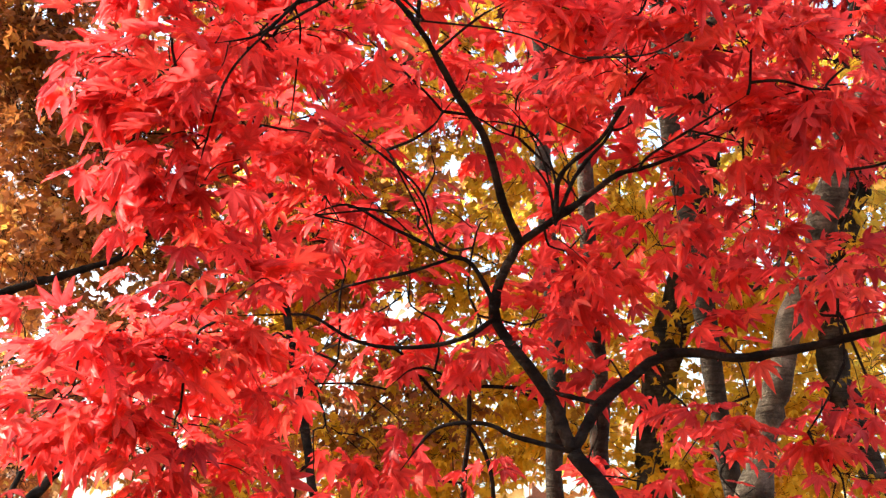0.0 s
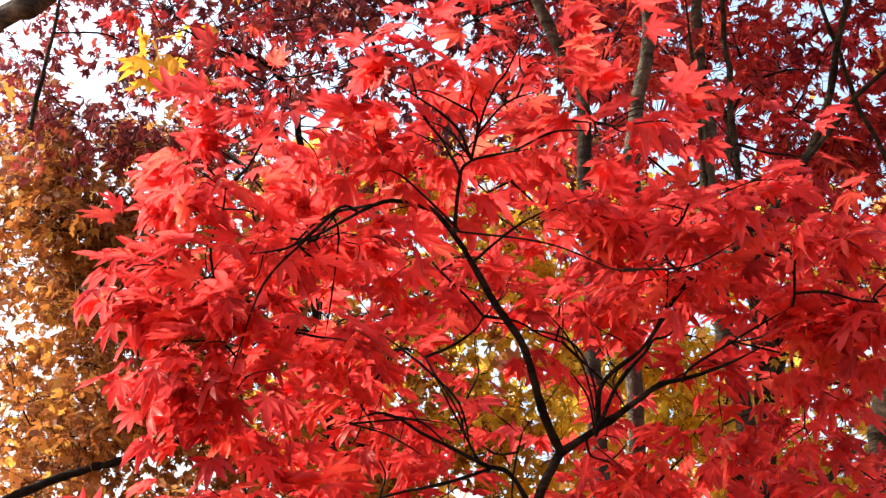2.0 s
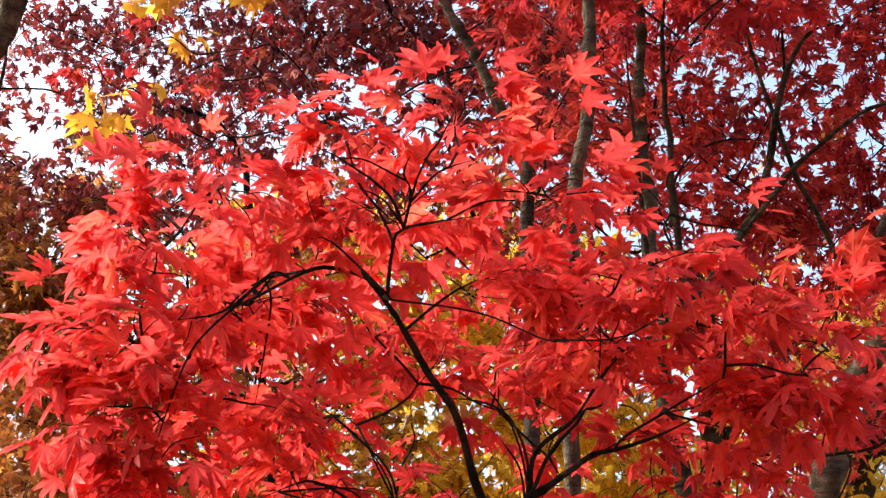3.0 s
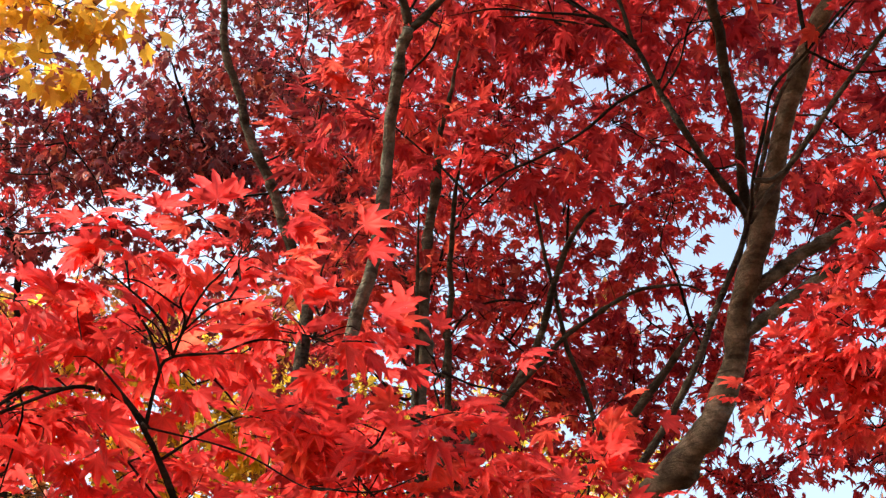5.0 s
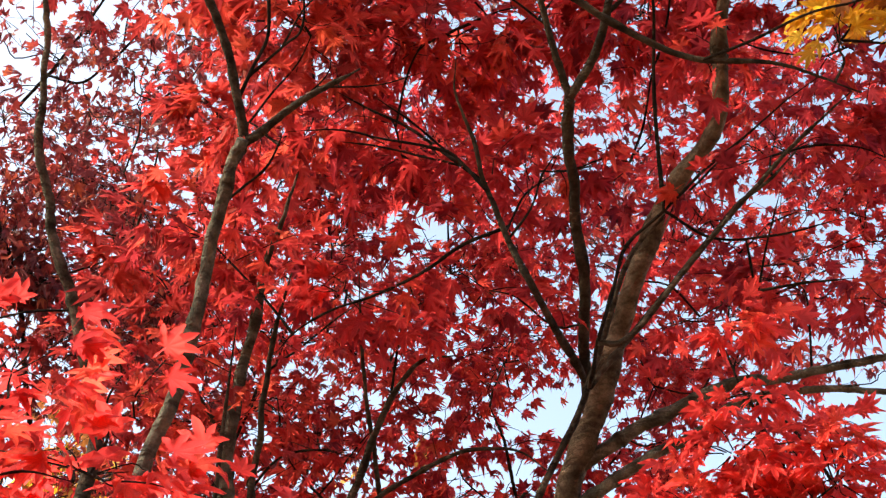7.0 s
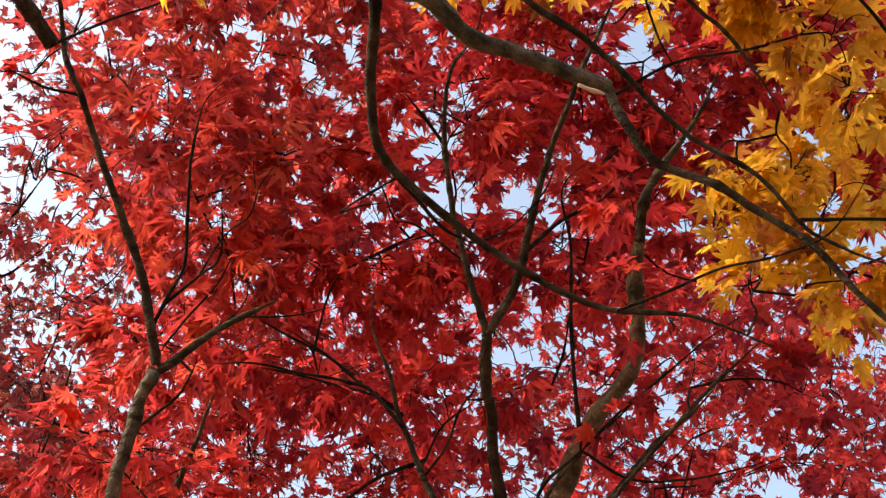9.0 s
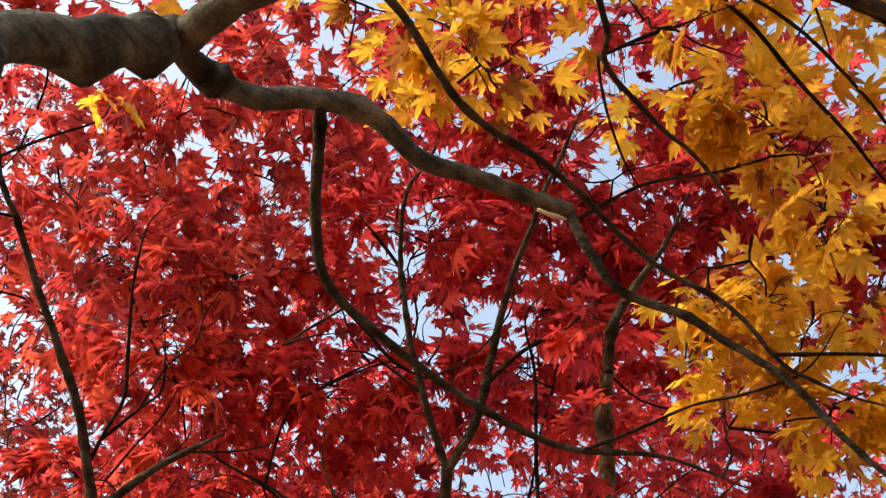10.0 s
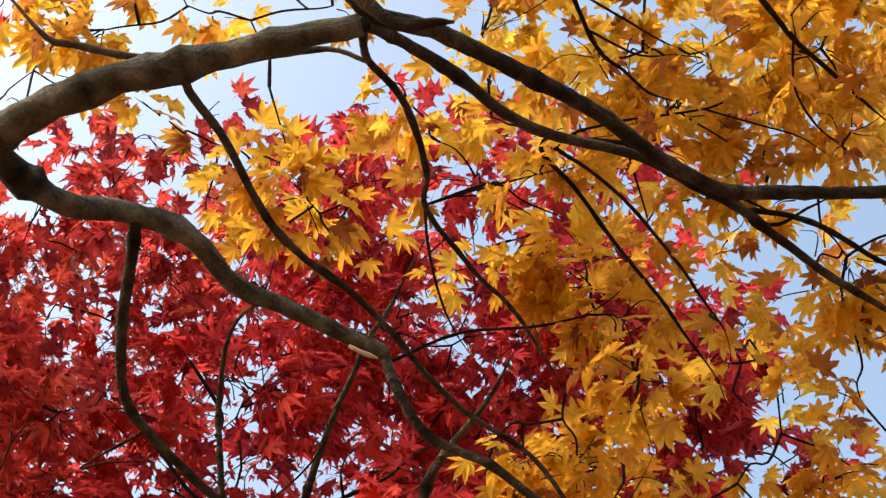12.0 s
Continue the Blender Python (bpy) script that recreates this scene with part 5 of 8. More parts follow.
spray(back_maple, (2.11, 3.31, 2.72), 0.20, 0.18, 0.50, 76)
spray(back_maple, (0.99, 3.57, 2.56), 0.15, 0.11, 0.50, 39)
spray(back_maple, (1.20, 3.52, 2.42), 0.20, 0.14, 0.50, 65)
spray(back_maple, (1.33, 3.52, 2.57), 0.20, 0.12, 0.50, 55)
spray(back_maple, (1.65, 3.56, 2.57), 0.21, 0.13, 0.50, 57)
spray(back_maple, (1.70, 3.56, 2.45), 0.17, 0.13, 0.50, 46)
spray(back_maple, (1.83, 3.21, 2.48), 0.14, 0.14, 0.50, 46)
spray(back_maple, (2.03, 3.14, 2.46), 0.14, 0.12, 0.50, 41)
spray(back_maple, (1.48, 2.44, 4.42), 0.16, 0.12, 0.50, 31)
spray(back_maple, (1.73, 2.40, 4.43), 0.16, 0.16, 0.50, 41)
spray(back_maple, (1.81, 2.23, 4.46), 0.19, 0.13, 0.50, 70)
spray(back_maple, (2.06, 2.16, 4.34), 0.16, 0.12, 0.50, 53)
spray(back_maple, (2.15, 2.07, 4.38), 0.17, 0.14, 0.50, 61)
spray(back_maple, (1.55, 2.54, 4.20), 0.14, 0.17, 0.50, 40)
spray(back_maple, (1.75, 2.34, 4.24), 0.18, 0.11, 0.50, 36)
spray(back_maple, (2.07, 2.53, 4.37), 0.20, 0.17, 0.50, 51)
spray(back_maple, (2.05, 2.30, 4.28), 0.14, 0.16, 0.50, 58)
spray(back_maple, (2.40, 2.24, 4.28), 0.21, 0.16, 0.50, 83)
spray(back_maple, (1.58, 2.58, 4.12), 0.19, 0.10, 0.50, 33)
spray(back_maple, (1.83, 2.51, 4.11), 0.18, 0.10, 0.50, 28)
spray(back_maple, (1.97, 2.39, 4.12), 0.17, 0.16, 0.50, 77)
spray(back_maple, (2.26, 2.45, 4.12), 0.18, 0.16, 0.50, 75)
spray(back_maple, (2.20, 2.24, 4.07), 0.17, 0.17, 0.50, 79)
spray(back_maple, (1.71, 2.81, 4.05), 0.20, 0.13, 0.50, 41)
spray(back_maple, (1.97, 2.79, 4.11), 0.19, 0.16, 0.50, 47)
spray(back_maple, (2.01, 2.61, 3.99), 0.14, 0.17, 0.50, 38)
spray(back_maple, (2.18, 2.49, 3.91), 0.18, 0.12, 0.50, 60)
spray(back_maple, (2.52, 2.49, 3.97), 0.16, 0.11, 0.50, 42)

spray(back_maple, (1.47, 2.18, 4.18), 0.15, 0.12, 0.40, 13)
spray(back_maple, (1.66, 2.42, 4.22), 0.14, 0.10, 0.40, 19)
spray(back_maple, (1.66, 2.46, 4.03), 0.15, 0.10, 0.40, 19)
spray(back_maple, (1.61, 2.38, 3.79), 0.11, 0.12, 0.40, 14)
spray(back_maple, (1.78, 2.30, 4.42), 0.11, 0.12, 0.40, 17)
spray(back_maple, (1.82, 2.32, 4.21), 0.16, 0.11, 0.40, 19)
spray(back_maple, (1.89, 2.57, 4.12), 0.16, 0.09, 0.40, 14)
spray(back_maple, (1.80, 2.51, 3.89), 0.16, 0.12, 0.40, 16)
spray(back_maple, (1.84, 2.12, 4.27), 0.15, 0.11, 0.40, 36)
spray(back_maple, (1.86, 2.09, 4.10), 0.13, 0.11, 0.40, 33)
spray(back_maple, (1.86, 2.17, 3.83), 0.16, 0.11, 0.40, 33)
spray(back_maple, (2.05, 2.49, 3.91), 0.13, 0.09, 0.40, 29)
spray(back_maple, (2.15, 2.09, 4.42), 0.16, 0.11, 0.40, 24)
spray(back_maple, (1.85, 1.93, 3.91), 0.12, 0.11, 0.40, 34)
spray(back_maple, (1.91, 2.00, 3.82), 0.16, 0.13, 0.40, 30)
spray(back_maple, (1.95, 2.18, 3.82), 0.12, 0.11, 0.40, 25)
spray(back_maple, (2.28, 2.09, 4.44), 0.15, 0.13, 0.40, 27)
spray(back_maple, (2.14, 1.95, 3.96), 0.13, 0.11, 0.40, 30)
spray(back_maple, (2.19, 2.05, 3.90), 0.12, 0.13, 0.40, 34)
spray(back_maple, (2.24, 2.22, 3.84), 0.12, 0.10, 0.40, 26)

spray(back_maple, (-0.92, 2.85, 3.51), 0.11, 0.09, 0.30, 13)
spray(back_maple, (-0.90, 2.93, 3.48), 0.11, 0.09, 0.30, 13)
spray(back_maple, (-0.92, 3.14, 3.44), 0.12, 0.09, 0.30, 13)
spray(back_maple, (-0.80, 2.98, 3.65), 0.11, 0.09, 0.30, 13)
spray(back_maple, (-0.78, 2.93, 3.42), 0.11, 0.09, 0.30, 13)
spray(back_maple, (-0.79, 3.03, 3.39), 0.11, 0.09, 0.30, 13)
spray(back_maple, (-0.64, 2.99, 3.62), 0.11, 0.09, 0.30, 13)
spray(back_maple, (-0.71, 3.23, 3.67), 0.12, 0.09, 0.30, 13)
spray(back_maple, (-0.66, 3.12, 3.40), 0.11, 0.09, 0.30, 13)
spray(back_maple, (-0.51, 3.08, 3.75), 0.12, 0.09, 0.30, 13)
spray(back_maple, (-0.53, 3.24, 3.65), 0.12, 0.09, 0.30, 13)
spray(back_maple, (-0.46, 3.02, 3.39), 0.11, 0.09, 0.30, 13)
spray(back_maple, (1.85, 2.48, 3.70), 0.12, 0.10, 0.25, 14)
spray(back_maple, (1.31, 2.88, 3.13), 0.12, 0.10, 0.25, 14)
spray(back_maple, (1.88, 2.74, 3.38), 0.12, 0.10, 0.25, 14)
spray(back_maple, (1.84, 2.46, 3.52), 0.12, 0.10, 0.25, 14)
spray(back_maple, (1.65, 2.56, 3.51), 0.12, 0.10, 0.25, 14)
spray(back_maple, (1.45, 3.03, 3.31), 0.12, 0.10, 0.25, 14)
spray(back_maple, (1.79, 2.66, 3.64), 0.12, 0.10, 0.25, 14)
spray(back_maple, (1.53, 2.66, 3.58), 0.12, 0.10, 0.25, 14)
spray(back_maple, (1.46, 2.67, 3.68), 0.12, 0.10, 0.25, 14)
spray(back_maple, (1.52, 2.92, 3.47), 0.12, 0.10, 0.25, 14)
spray(back_maple, (1.70, 2.76, 3.54), 0.12, 0.10, 0.25, 14)
spray(back_maple, (1.95, 2.66, 3.49), 0.12, 0.10, 0.25, 14)
spray(back_maple, (1.14, 2.73, 3.59), 0.12, 0.10, 0.25, 14)
spray(tall_maple, (1.05, 1.49, 3.55), 0.09, 0.08, 0.15, 9)
spray(tall_maple, (1.06, 1.56, 3.49), 0.09, 0.08, 0.15, 9)
spray(tall_maple, (1.07, 1.52, 3.52), 0.09, 0.08, 0.15, 9)
spray(tall_maple, (1.08, 1.72, 3.32), 0.09, 0.08, 0.15, 9)

# Slender maple with the forked grey stem
limb(slender_maple, 0.0174, 0.0108, [(0.30, 2.56, 2.23), (0.29, 2.43, 2.58), (0.29, 2.35, 2.71), (0.29, 2.26, 2.85), (0.31, 2.16, 2.96), (0.30, 2.02, 3.13), (0.29, 1.90, 3.24), (0.30, 1.85, 3.27)])
limb(slender_maple, 0.0099, 0.0033, [(0.31, 1.94, 3.34), (0.28, 1.89, 3.39), (0.22, 1.81, 3.46), (0.17, 1.76, 3.50), (0.12, 1.70, 3.54), (0.07, 1.64, 3.58), (0.02, 1.58, 3.61), (-0.02, 1.54, 3.67), (-0.05, 1.47, 3.70), (-0.06, 1.38, 3.74)])
limb(slender_maple, 0.0089, 0.0046, [(0.31, 1.94, 3.34), (0.34, 1.91, 3.36), (0.39, 1.85, 3.40), (0.47, 1.77, 3.44)])
limb(slender_maple, 0.0037, 0.0021, [(0.29, 1.88, 3.41), (0.29, 1.84, 3.44), (0.30, 1.80, 3.48), (0.28, 1.74, 3.53), (0.25, 1.64, 3.60), (0.24, 1.57, 3.64), (0.26, 1.53, 3.67)])
limb(slender_maple, 0.0031, 0.0015, [(0.30, 1.86, 3.44), (0.33, 1.80, 3.47), (0.35, 1.76, 3.49), (0.32, 1.67, 3.55)])
limb(slender_maple, 0.0021, 0.0010, [(0.34, 1.81, 3.48), (0.35, 1.75, 3.53), (0.38, 1.70, 3.55), (0.38, 1.65, 3.58), (0.40, 1.59, 3.61)])
limb(slender_maple, 0.0031, 0.0021, [(0.04, 1.64, 3.64), (-0.02, 1.63, 3.62), (-0.08, 1.60, 3.60)])
limb(slender_maple, 0.0021, 0.0010, [(0.39, 1.87, 3.42), (0.42, 1.81, 3.44), (0.41, 1.76, 3.46)])
limb(slender_maple, 0.0021, 0.0010, [(0.42, 1.84, 3.44), (0.51, 1.80, 3.44), (0.58, 1.74, 3.45)])
limb(slender_maple, 0.0032, 0.0016, [(0.31, 2.07, 3.30), (0.34, 2.04, 3.33), (0.37, 2.01, 3.36), (0.38, 1.98, 3.40), (0.38, 1.96, 3.42)])
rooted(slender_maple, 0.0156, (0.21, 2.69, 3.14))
limb(slender_maple, 0.0149, 0.0033, [(0.21, 2.69, 3.14), (0.15, 2.63, 3.23), (0.06, 2.52, 3.37), (-0.01, 2.44, 3.47), (-0.07, 2.33, 3.58), (-0.10, 2.21, 3.70), (-0.15, 2.07, 3.82), (-0.20, 1.87, 3.97)])
spray(slender_maple, (0.19, 2.58, 3.49), 0.18, 0.15, 0.30, 70)
spray(slender_maple, (0.33, 2.66, 3.35), 0.18, 0.14, 0.30, 62)
spray(slender_maple, (0.14, 2.68, 3.34), 0.17, 0.11, 0.30, 20)
spray(slender_maple, (0.28, 2.75, 3.20), 0.17, 0.10, 0.30, 54)
spray(slender_maple, (0.44, 2.73, 3.21), 0.17, 0.13, 0.30, 53)
spray(slender_maple, (0.36, 2.50, 3.58), 0.17, 0.17, 0.30, 116)
spray(slender_maple, (0.17, 2.43, 3.69), 0.13, 0.10, 0.30, 7)
spray(slender_maple, (-0.03, 2.10, 4.14), 0.16, 0.09, 0.30, 35)
spray(slender_maple, (-0.01, 2.22, 4.04), 0.08, 0.07, 0.30, 8)
spray(slender_maple, (0.17, 2.25, 4.02), 0.13, 0.11, 0.30, 40)
spray(slender_maple, (0.65, 3.05, 3.48), 0.24, 0.16, 0.30, 94)
spray(slender_maple, (0.88, 3.12, 3.26), 0.24, 0.19, 0.30, 116)
spray(slender_maple, (0.94, 2.98, 3.49), 0.19, 0.16, 0.30, 59)
spray(slender_maple, (-0.08, 1.90, 3.96), 0.12, 0.10, 0.30, 12)
spray(slender_maple, (-0.03, 1.99, 3.87), 0.13, 0.08, 0.30, 10)
spray(slender_maple, (-0.01, 2.09, 3.78), 0.11, 0.08, 0.30, 8)
spray(slender_maple, (-0.03, 1.82, 4.02), 0.12, 0.07, 0.30, 18)

# Dark maroon tree further off
limb(maroon_tree, 0.0141, 0.0061, [(-0.63, 4.35, 2.99), (-0.71, 4.03, 3.73), (-0.79, 3.91, 3.91), (-0.94, 3.84, 3.96), (-1.12, 3.74, 4.03)])
limb(maroon_tree, 0.0061, 0.0040, [(-0.29, 3.64, 4.75), (-0.20, 3.52, 4.90), (-0.14, 3.41, 5.02), (-0.09, 3.30, 5.13)])
limb(maroon_tree, 0.0051, 0.0030, [(-0.11, 3.56, 4.87), (-0.01, 3.46, 4.98), (0.08, 3.33, 5.11)])
limb(maroon_tree, 0.0105, 0.0051, [(0.12, 4.34, 3.69), (-0.09, 4.00, 4.17), (-0.23, 3.79, 4.36), (-0.37, 3.56, 4.53)])
spray(maroon_tree, (-1.19, 3.87, 4.19), 0.46, 0.17, 0.50, 139)
spray(maroon_tree, (-0.60, 3.97, 4.25), 0.42, 0.19, 0.50, 284)
spray(maroon_tree, (-0.09, 3.99, 4.31), 0.42, 0.13, 0.50, 189)
spray(maroon_tree, (-1.11, 4.04, 3.96), 0.42, 0.19, 0.50, 195)
spray(maroon_tree, (-1.45, 4.03, 3.77), 0.25, 0.17, 0.50, 85)
spray(maroon_tree, (-1.21, 4.14, 3.71), 0.27, 0.13, 0.50, 77)
spray(maroon_tree, (-0.54, 3.87, 4.42), 0.27, 0.19, 0.50, 173)
spray(maroon_tree, (-0.23, 3.93, 4.39), 0.32, 0.19, 0.50, 213)
spray(maroon_tree, (-0.08, 3.77, 4.62), 0.25, 0.25, 0.50, 99)
spray(maroon_tree, (-0.33, 3.74, 4.63), 0.25, 0.21, 0.50, 83)
spray(maroon_tree, (0.02, 3.63, 4.79), 0.21, 0.15, 0.50, 41)
spray(maroon_tree, (-0.50, 4.00, 4.24), 0.25, 0.13, 0.50, 85)
spray(maroon_tree, (0.33, 4.03, 4.24), 0.32, 0.19, 0.50, 173)
spray(maroon_tree, (0.94, 4.10, 4.00), 0.42, 0.32, 0.50, 181)
spray(maroon_tree, (1.24, 4.18, 3.70), 0.25, 0.21, 0.50, 94)
spray(maroon_tree, (-0.02, 3.59, 5.13), 0.25, 0.19, 0.50, 64)
spray(maroon_tree, (0.02, 3.92, 4.76), 0.23, 0.23, 0.50, 107)
spray(maroon_tree, (0.24, 3.34, 5.38), 0.42, 0.25, 0.50, 189)
spray(maroon_tree, (0.20, 4.11, 4.51), 0.32, 0.21, 0.50, 148)
spray(maroon_tree, (1.41, 4.12, 3.72), 0.23, 0.15, 0.50, 76)
spray(maroon_tree, (1.78, 3.23, 4.78), 0.32, 0.23, 0.50, 97)
spray(maroon_tree, (0.10, 3.29, 5.60), 0.25, 0.25, 0.50, 113)
spray(maroon_tree, (-0.95, 3.69, 4.56), 0.19, 0.20, 0.50, 55)
spray(maroon_tree, (-0.83, 3.61, 4.65), 0.18, 0.17, 0.50, 45)
spray(maroon_tree, (-0.48, 3.76, 4.73), 0.20, 0.18, 0.50, 19)
spray(maroon_tree, (-0.32, 3.82, 4.87), 0.21, 0.16, 0.50, 23)
spray(maroon_tree, (-0.14, 3.56, 4.62), 0.17, 0.18, 0.50, 24)
spray(maroon_tree, (-0.94, 3.75, 4.34), 0.21, 0.13, 0.50, 41)
spray(maroon_tree, (-0.78, 3.74, 4.35), 0.20, 0.11, 0.50, 34)
spray(maroon_tree, (-0.55, 3.83, 4.38), 0.19, 0.16, 0.50, 46)
spray(maroon_tree, (-0.25, 3.86, 4.51), 0.21, 0.11, 0.50, 35)
spray(maroon_tree, (-0.07, 3.70, 4.62), 0.22, 0.14, 0.50, 23)
spray(maroon_tree, (-0.90, 4.01, 4.21), 0.20, 0.19, 0.50, 54)
spray(maroon_tree, (-0.75, 3.97, 4.34), 0.20, 0.15, 0.50, 43)
spray(maroon_tree, (-0.50, 3.79, 4.29), 0.15, 0.12, 0.50, 29)
spray(maroon_tree, (-0.18, 4.05, 4.41), 0.18, 0.18, 0.50, 45)
spray(maroon_tree, (-0.08, 3.87, 4.27), 0.17, 0.20, 0.50, 51)
spray(maroon_tree, (-0.93, 4.12, 4.07), 0.23, 0.19, 0.50, 62)
spray(maroon_tree, (-0.76, 4.29, 4.17), 0.23, 0.13, 0.50, 37)
spray(maroon_tree, (-0.38, 4.38, 4.18), 0.23, 0.18, 0.50, 53)
spray(maroon_tree, (-0.27, 4.23, 4.27), 0.17, 0.13, 0.50, 31)
spray(maroon_tree, (-0.04, 4.25, 4.22), 0.19, 0.20, 0.50, 52)
spray(maroon_tree, (-1.56, 3.73, 4.34), 0.17, 0.15, 0.50, 74)
spray(maroon_tree, (-1.45, 3.97, 4.56), 0.27, 0.21, 0.50, 142)
spray(maroon_tree, (-1.12, 3.96, 4.64), 0.23, 0.21, 0.50, 122)
spray(maroon_tree, (-0.93, 4.02, 4.68), 0.24, 0.16, 0.50, 95)
spray(maroon_tree, (-0.71, 3.96, 4.56), 0.22, 0.15, 0.50, 88)
spray(maroon_tree, (-0.35, 4.16, 4.62), 0.27, 0.19, 0.50, 132)
spray(maroon_tree, (0.03, 4.11, 4.81), 0.26, 0.22, 0.50, 146)
spray(maroon_tree, (0.28, 3.84, 4.53), 0.18, 0.19, 0.50, 101)
spray(maroon_tree, (0.55, 3.88, 4.52), 0.25, 0.16, 0.50, 99)
spray(maroon_tree, (0.85, 3.92, 4.52), 0.21, 0.18, 0.50, 91)
spray(maroon_tree, (-1.67, 4.03, 4.31), 0.21, 0.23, 0.50, 110)
spray(maroon_tree, (-1.38, 4.05, 4.39), 0.19, 0.21, 0.50, 104)
spray(maroon_tree, (-1.09, 3.92, 4.32), 0.24, 0.18, 0.50, 119)
spray(maroon_tree, (-0.90, 4.24, 4.47), 0.24, 0.21, 0.50, 130)
spray(maroon_tree, (-0.69, 4.12, 4.36), 0.27, 0.19, 0.50, 140)
spray(maroon_tree, (-0.25, 4.09, 4.48), 0.25, 0.19, 0.50, 130)
spray(maroon_tree, (-0.09, 4.04, 4.29), 0.18, 0.17, 0.50, 90)
spray(maroon_tree, (0.32, 4.11, 4.29), 0.21, 0.20, 0.50, 121)
spray(maroon_tree, (0.52, 4.17, 4.50), 0.26, 0.21, 0.50, 179)
spray(maroon_tree, (0.69, 4.13, 4.30), 0.17, 0.18, 0.50, 29)
spray(maroon_tree, (-1.69, 3.90, 3.94), 0.25, 0.19, 0.50, 121)
spray(maroon_tree, (-1.27, 3.91, 3.96), 0.25, 0.16, 0.50, 119)
spray(maroon_tree, (-1.00, 3.96, 4.06), 0.19, 0.20, 0.50, 109)
spray(maroon_tree, (-0.89, 4.34, 4.09), 0.23, 0.17, 0.50, 102)
spray(maroon_tree, (-0.53, 4.21, 4.09), 0.23, 0.16, 0.50, 102)
spray(maroon_tree, (-0.21, 4.20, 3.98), 0.17, 0.14, 0.50, 69)
spray(maroon_tree, (0.02, 4.10, 4.12), 0.18, 0.20, 0.50, 105)
spray(maroon_tree, (0.33, 4.14, 4.08), 0.25, 0.20, 0.50, 149)
spray(maroon_tree, (0.58, 4.33, 4.20), 0.20, 0.13, 0.50, 88)
spray(maroon_tree, (0.79, 4.18, 4.15), 0.25, 0.15, 0.50, 36)
spray(maroon_tree, (-1.66, 3.95, 3.69), 0.25, 0.17, 0.50, 126)
spray(maroon_tree, (-1.39, 4.03, 3.66), 0.19, 0.21, 0.50, 117)
spray(maroon_tree, (-1.02, 4.12, 3.72), 0.24, 0.16, 0.50, 113)
spray(maroon_tree, (-0.98, 4.45, 3.88), 0.18, 0.14, 0.50, 66)
spray(maroon_tree, (-0.55, 4.58, 3.89), 0.26, 0.19, 0.50, 127)
spray(maroon_tree, (-0.27, 4.22, 3.79), 0.20, 0.12, 0.50, 76)
spray(maroon_tree, (-0.10, 4.43, 3.93), 0.18, 0.22, 0.50, 112)
spray(maroon_tree, (0.30, 4.64, 3.92), 0.20, 0.22, 0.50, 114)
spray(maroon_tree, (0.47, 4.48, 4.04), 0.26, 0.22, 0.50, 148)
spray(maroon_tree, (0.76, 4.34, 3.85), 0.18, 0.15, 0.50, 75)
spray(maroon_tree, (-0.05, 3.35, 6.38), 0.36, 0.18, 0.60, 54)
spray(maroon_tree, (0.22, 3.29, 6.10), 0.33, 0.29, 0.60, 89)
spray(maroon_tree, (0.65, 3.14, 6.44), 0.35, 0.19, 0.60, 55)
spray(maroon_tree, (0.89, 2.74, 6.14), 0.33, 0.20, 0.60, 66)
spray(maroon_tree, (1.21, 2.87, 6.57), 0.28, 0.28, 0.60, 62)
spray(maroon_tree, (1.66, 2.69, 6.17), 0.33, 0.26, 0.60, 79)
spray(maroon_tree, (1.86, 2.52, 6.42), 0.30, 0.20, 0.60, 53)
spray(maroon_tree, (2.12, 2.29, 6.05), 0.29, 0.24, 0.60, 68)
spray(maroon_tree, (2.59, 2.32, 6.33), 0.27, 0.27, 0.60, 59)
spray(maroon_tree, (0.05, 3.69, 5.82), 0.31, 0.29, 0.60, 81)
spray(maroon_tree, (0.46, 3.53, 5.98), 0.25, 0.24, 0.60, 54)
spray(maroon_tree, (0.74, 3.51, 6.12), 0.36, 0.28, 0.60, 85)
spray(maroon_tree, (0.94, 3.17, 5.81), 0.29, 0.28, 0.60, 81)
spray(maroon_tree, (1.37, 3.26, 6.03), 0.28, 0.26, 0.60, 65)
spray(maroon_tree, (1.71, 2.94, 6.10), 0.30, 0.30, 0.60, 81)
spray(maroon_tree, (2.16, 2.74, 6.17), 0.33, 0.25, 0.60, 72)
spray(maroon_tree, (2.35, 2.39, 5.96), 0.34, 0.24, 0.60, 80)
spray(maroon_tree, (2.65, 2.37, 6.10), 0.26, 0.29, 0.60, 65)
spray(maroon_tree, (0.22, 3.74, 5.75), 0.24, 0.22, 0.60, 47)
spray(maroon_tree, (0.52, 3.61, 5.70), 0.32, 0.24, 0.60, 72)
spray(maroon_tree, (0.84, 3.36, 5.70), 0.29, 0.19, 0.60, 53)
spray(maroon_tree, (1.22, 3.65, 6.00), 0.32, 0.23, 0.60, 60)
spray(maroon_tree, (1.56, 3.22, 5.88), 0.22, 0.29, 0.60, 60)
spray(maroon_tree, (1.71, 3.14, 5.85), 0.31, 0.19, 0.60, 55)
spray(maroon_tree, (2.27, 3.04, 5.96), 0.32, 0.30, 0.60, 83)
spray(maroon_tree, (2.57, 2.88, 5.81), 0.27, 0.26, 0.60, 61)
spray(maroon_tree, (2.85, 2.68, 5.80), 0.33, 0.20, 0.60, 57)
spray(maroon_tree, (0.34, 3.80, 5.39), 0.25, 0.29, 0.60, 70)
spray(maroon_tree, (0.67, 3.79, 5.30), 0.22, 0.24, 0.60, 53)
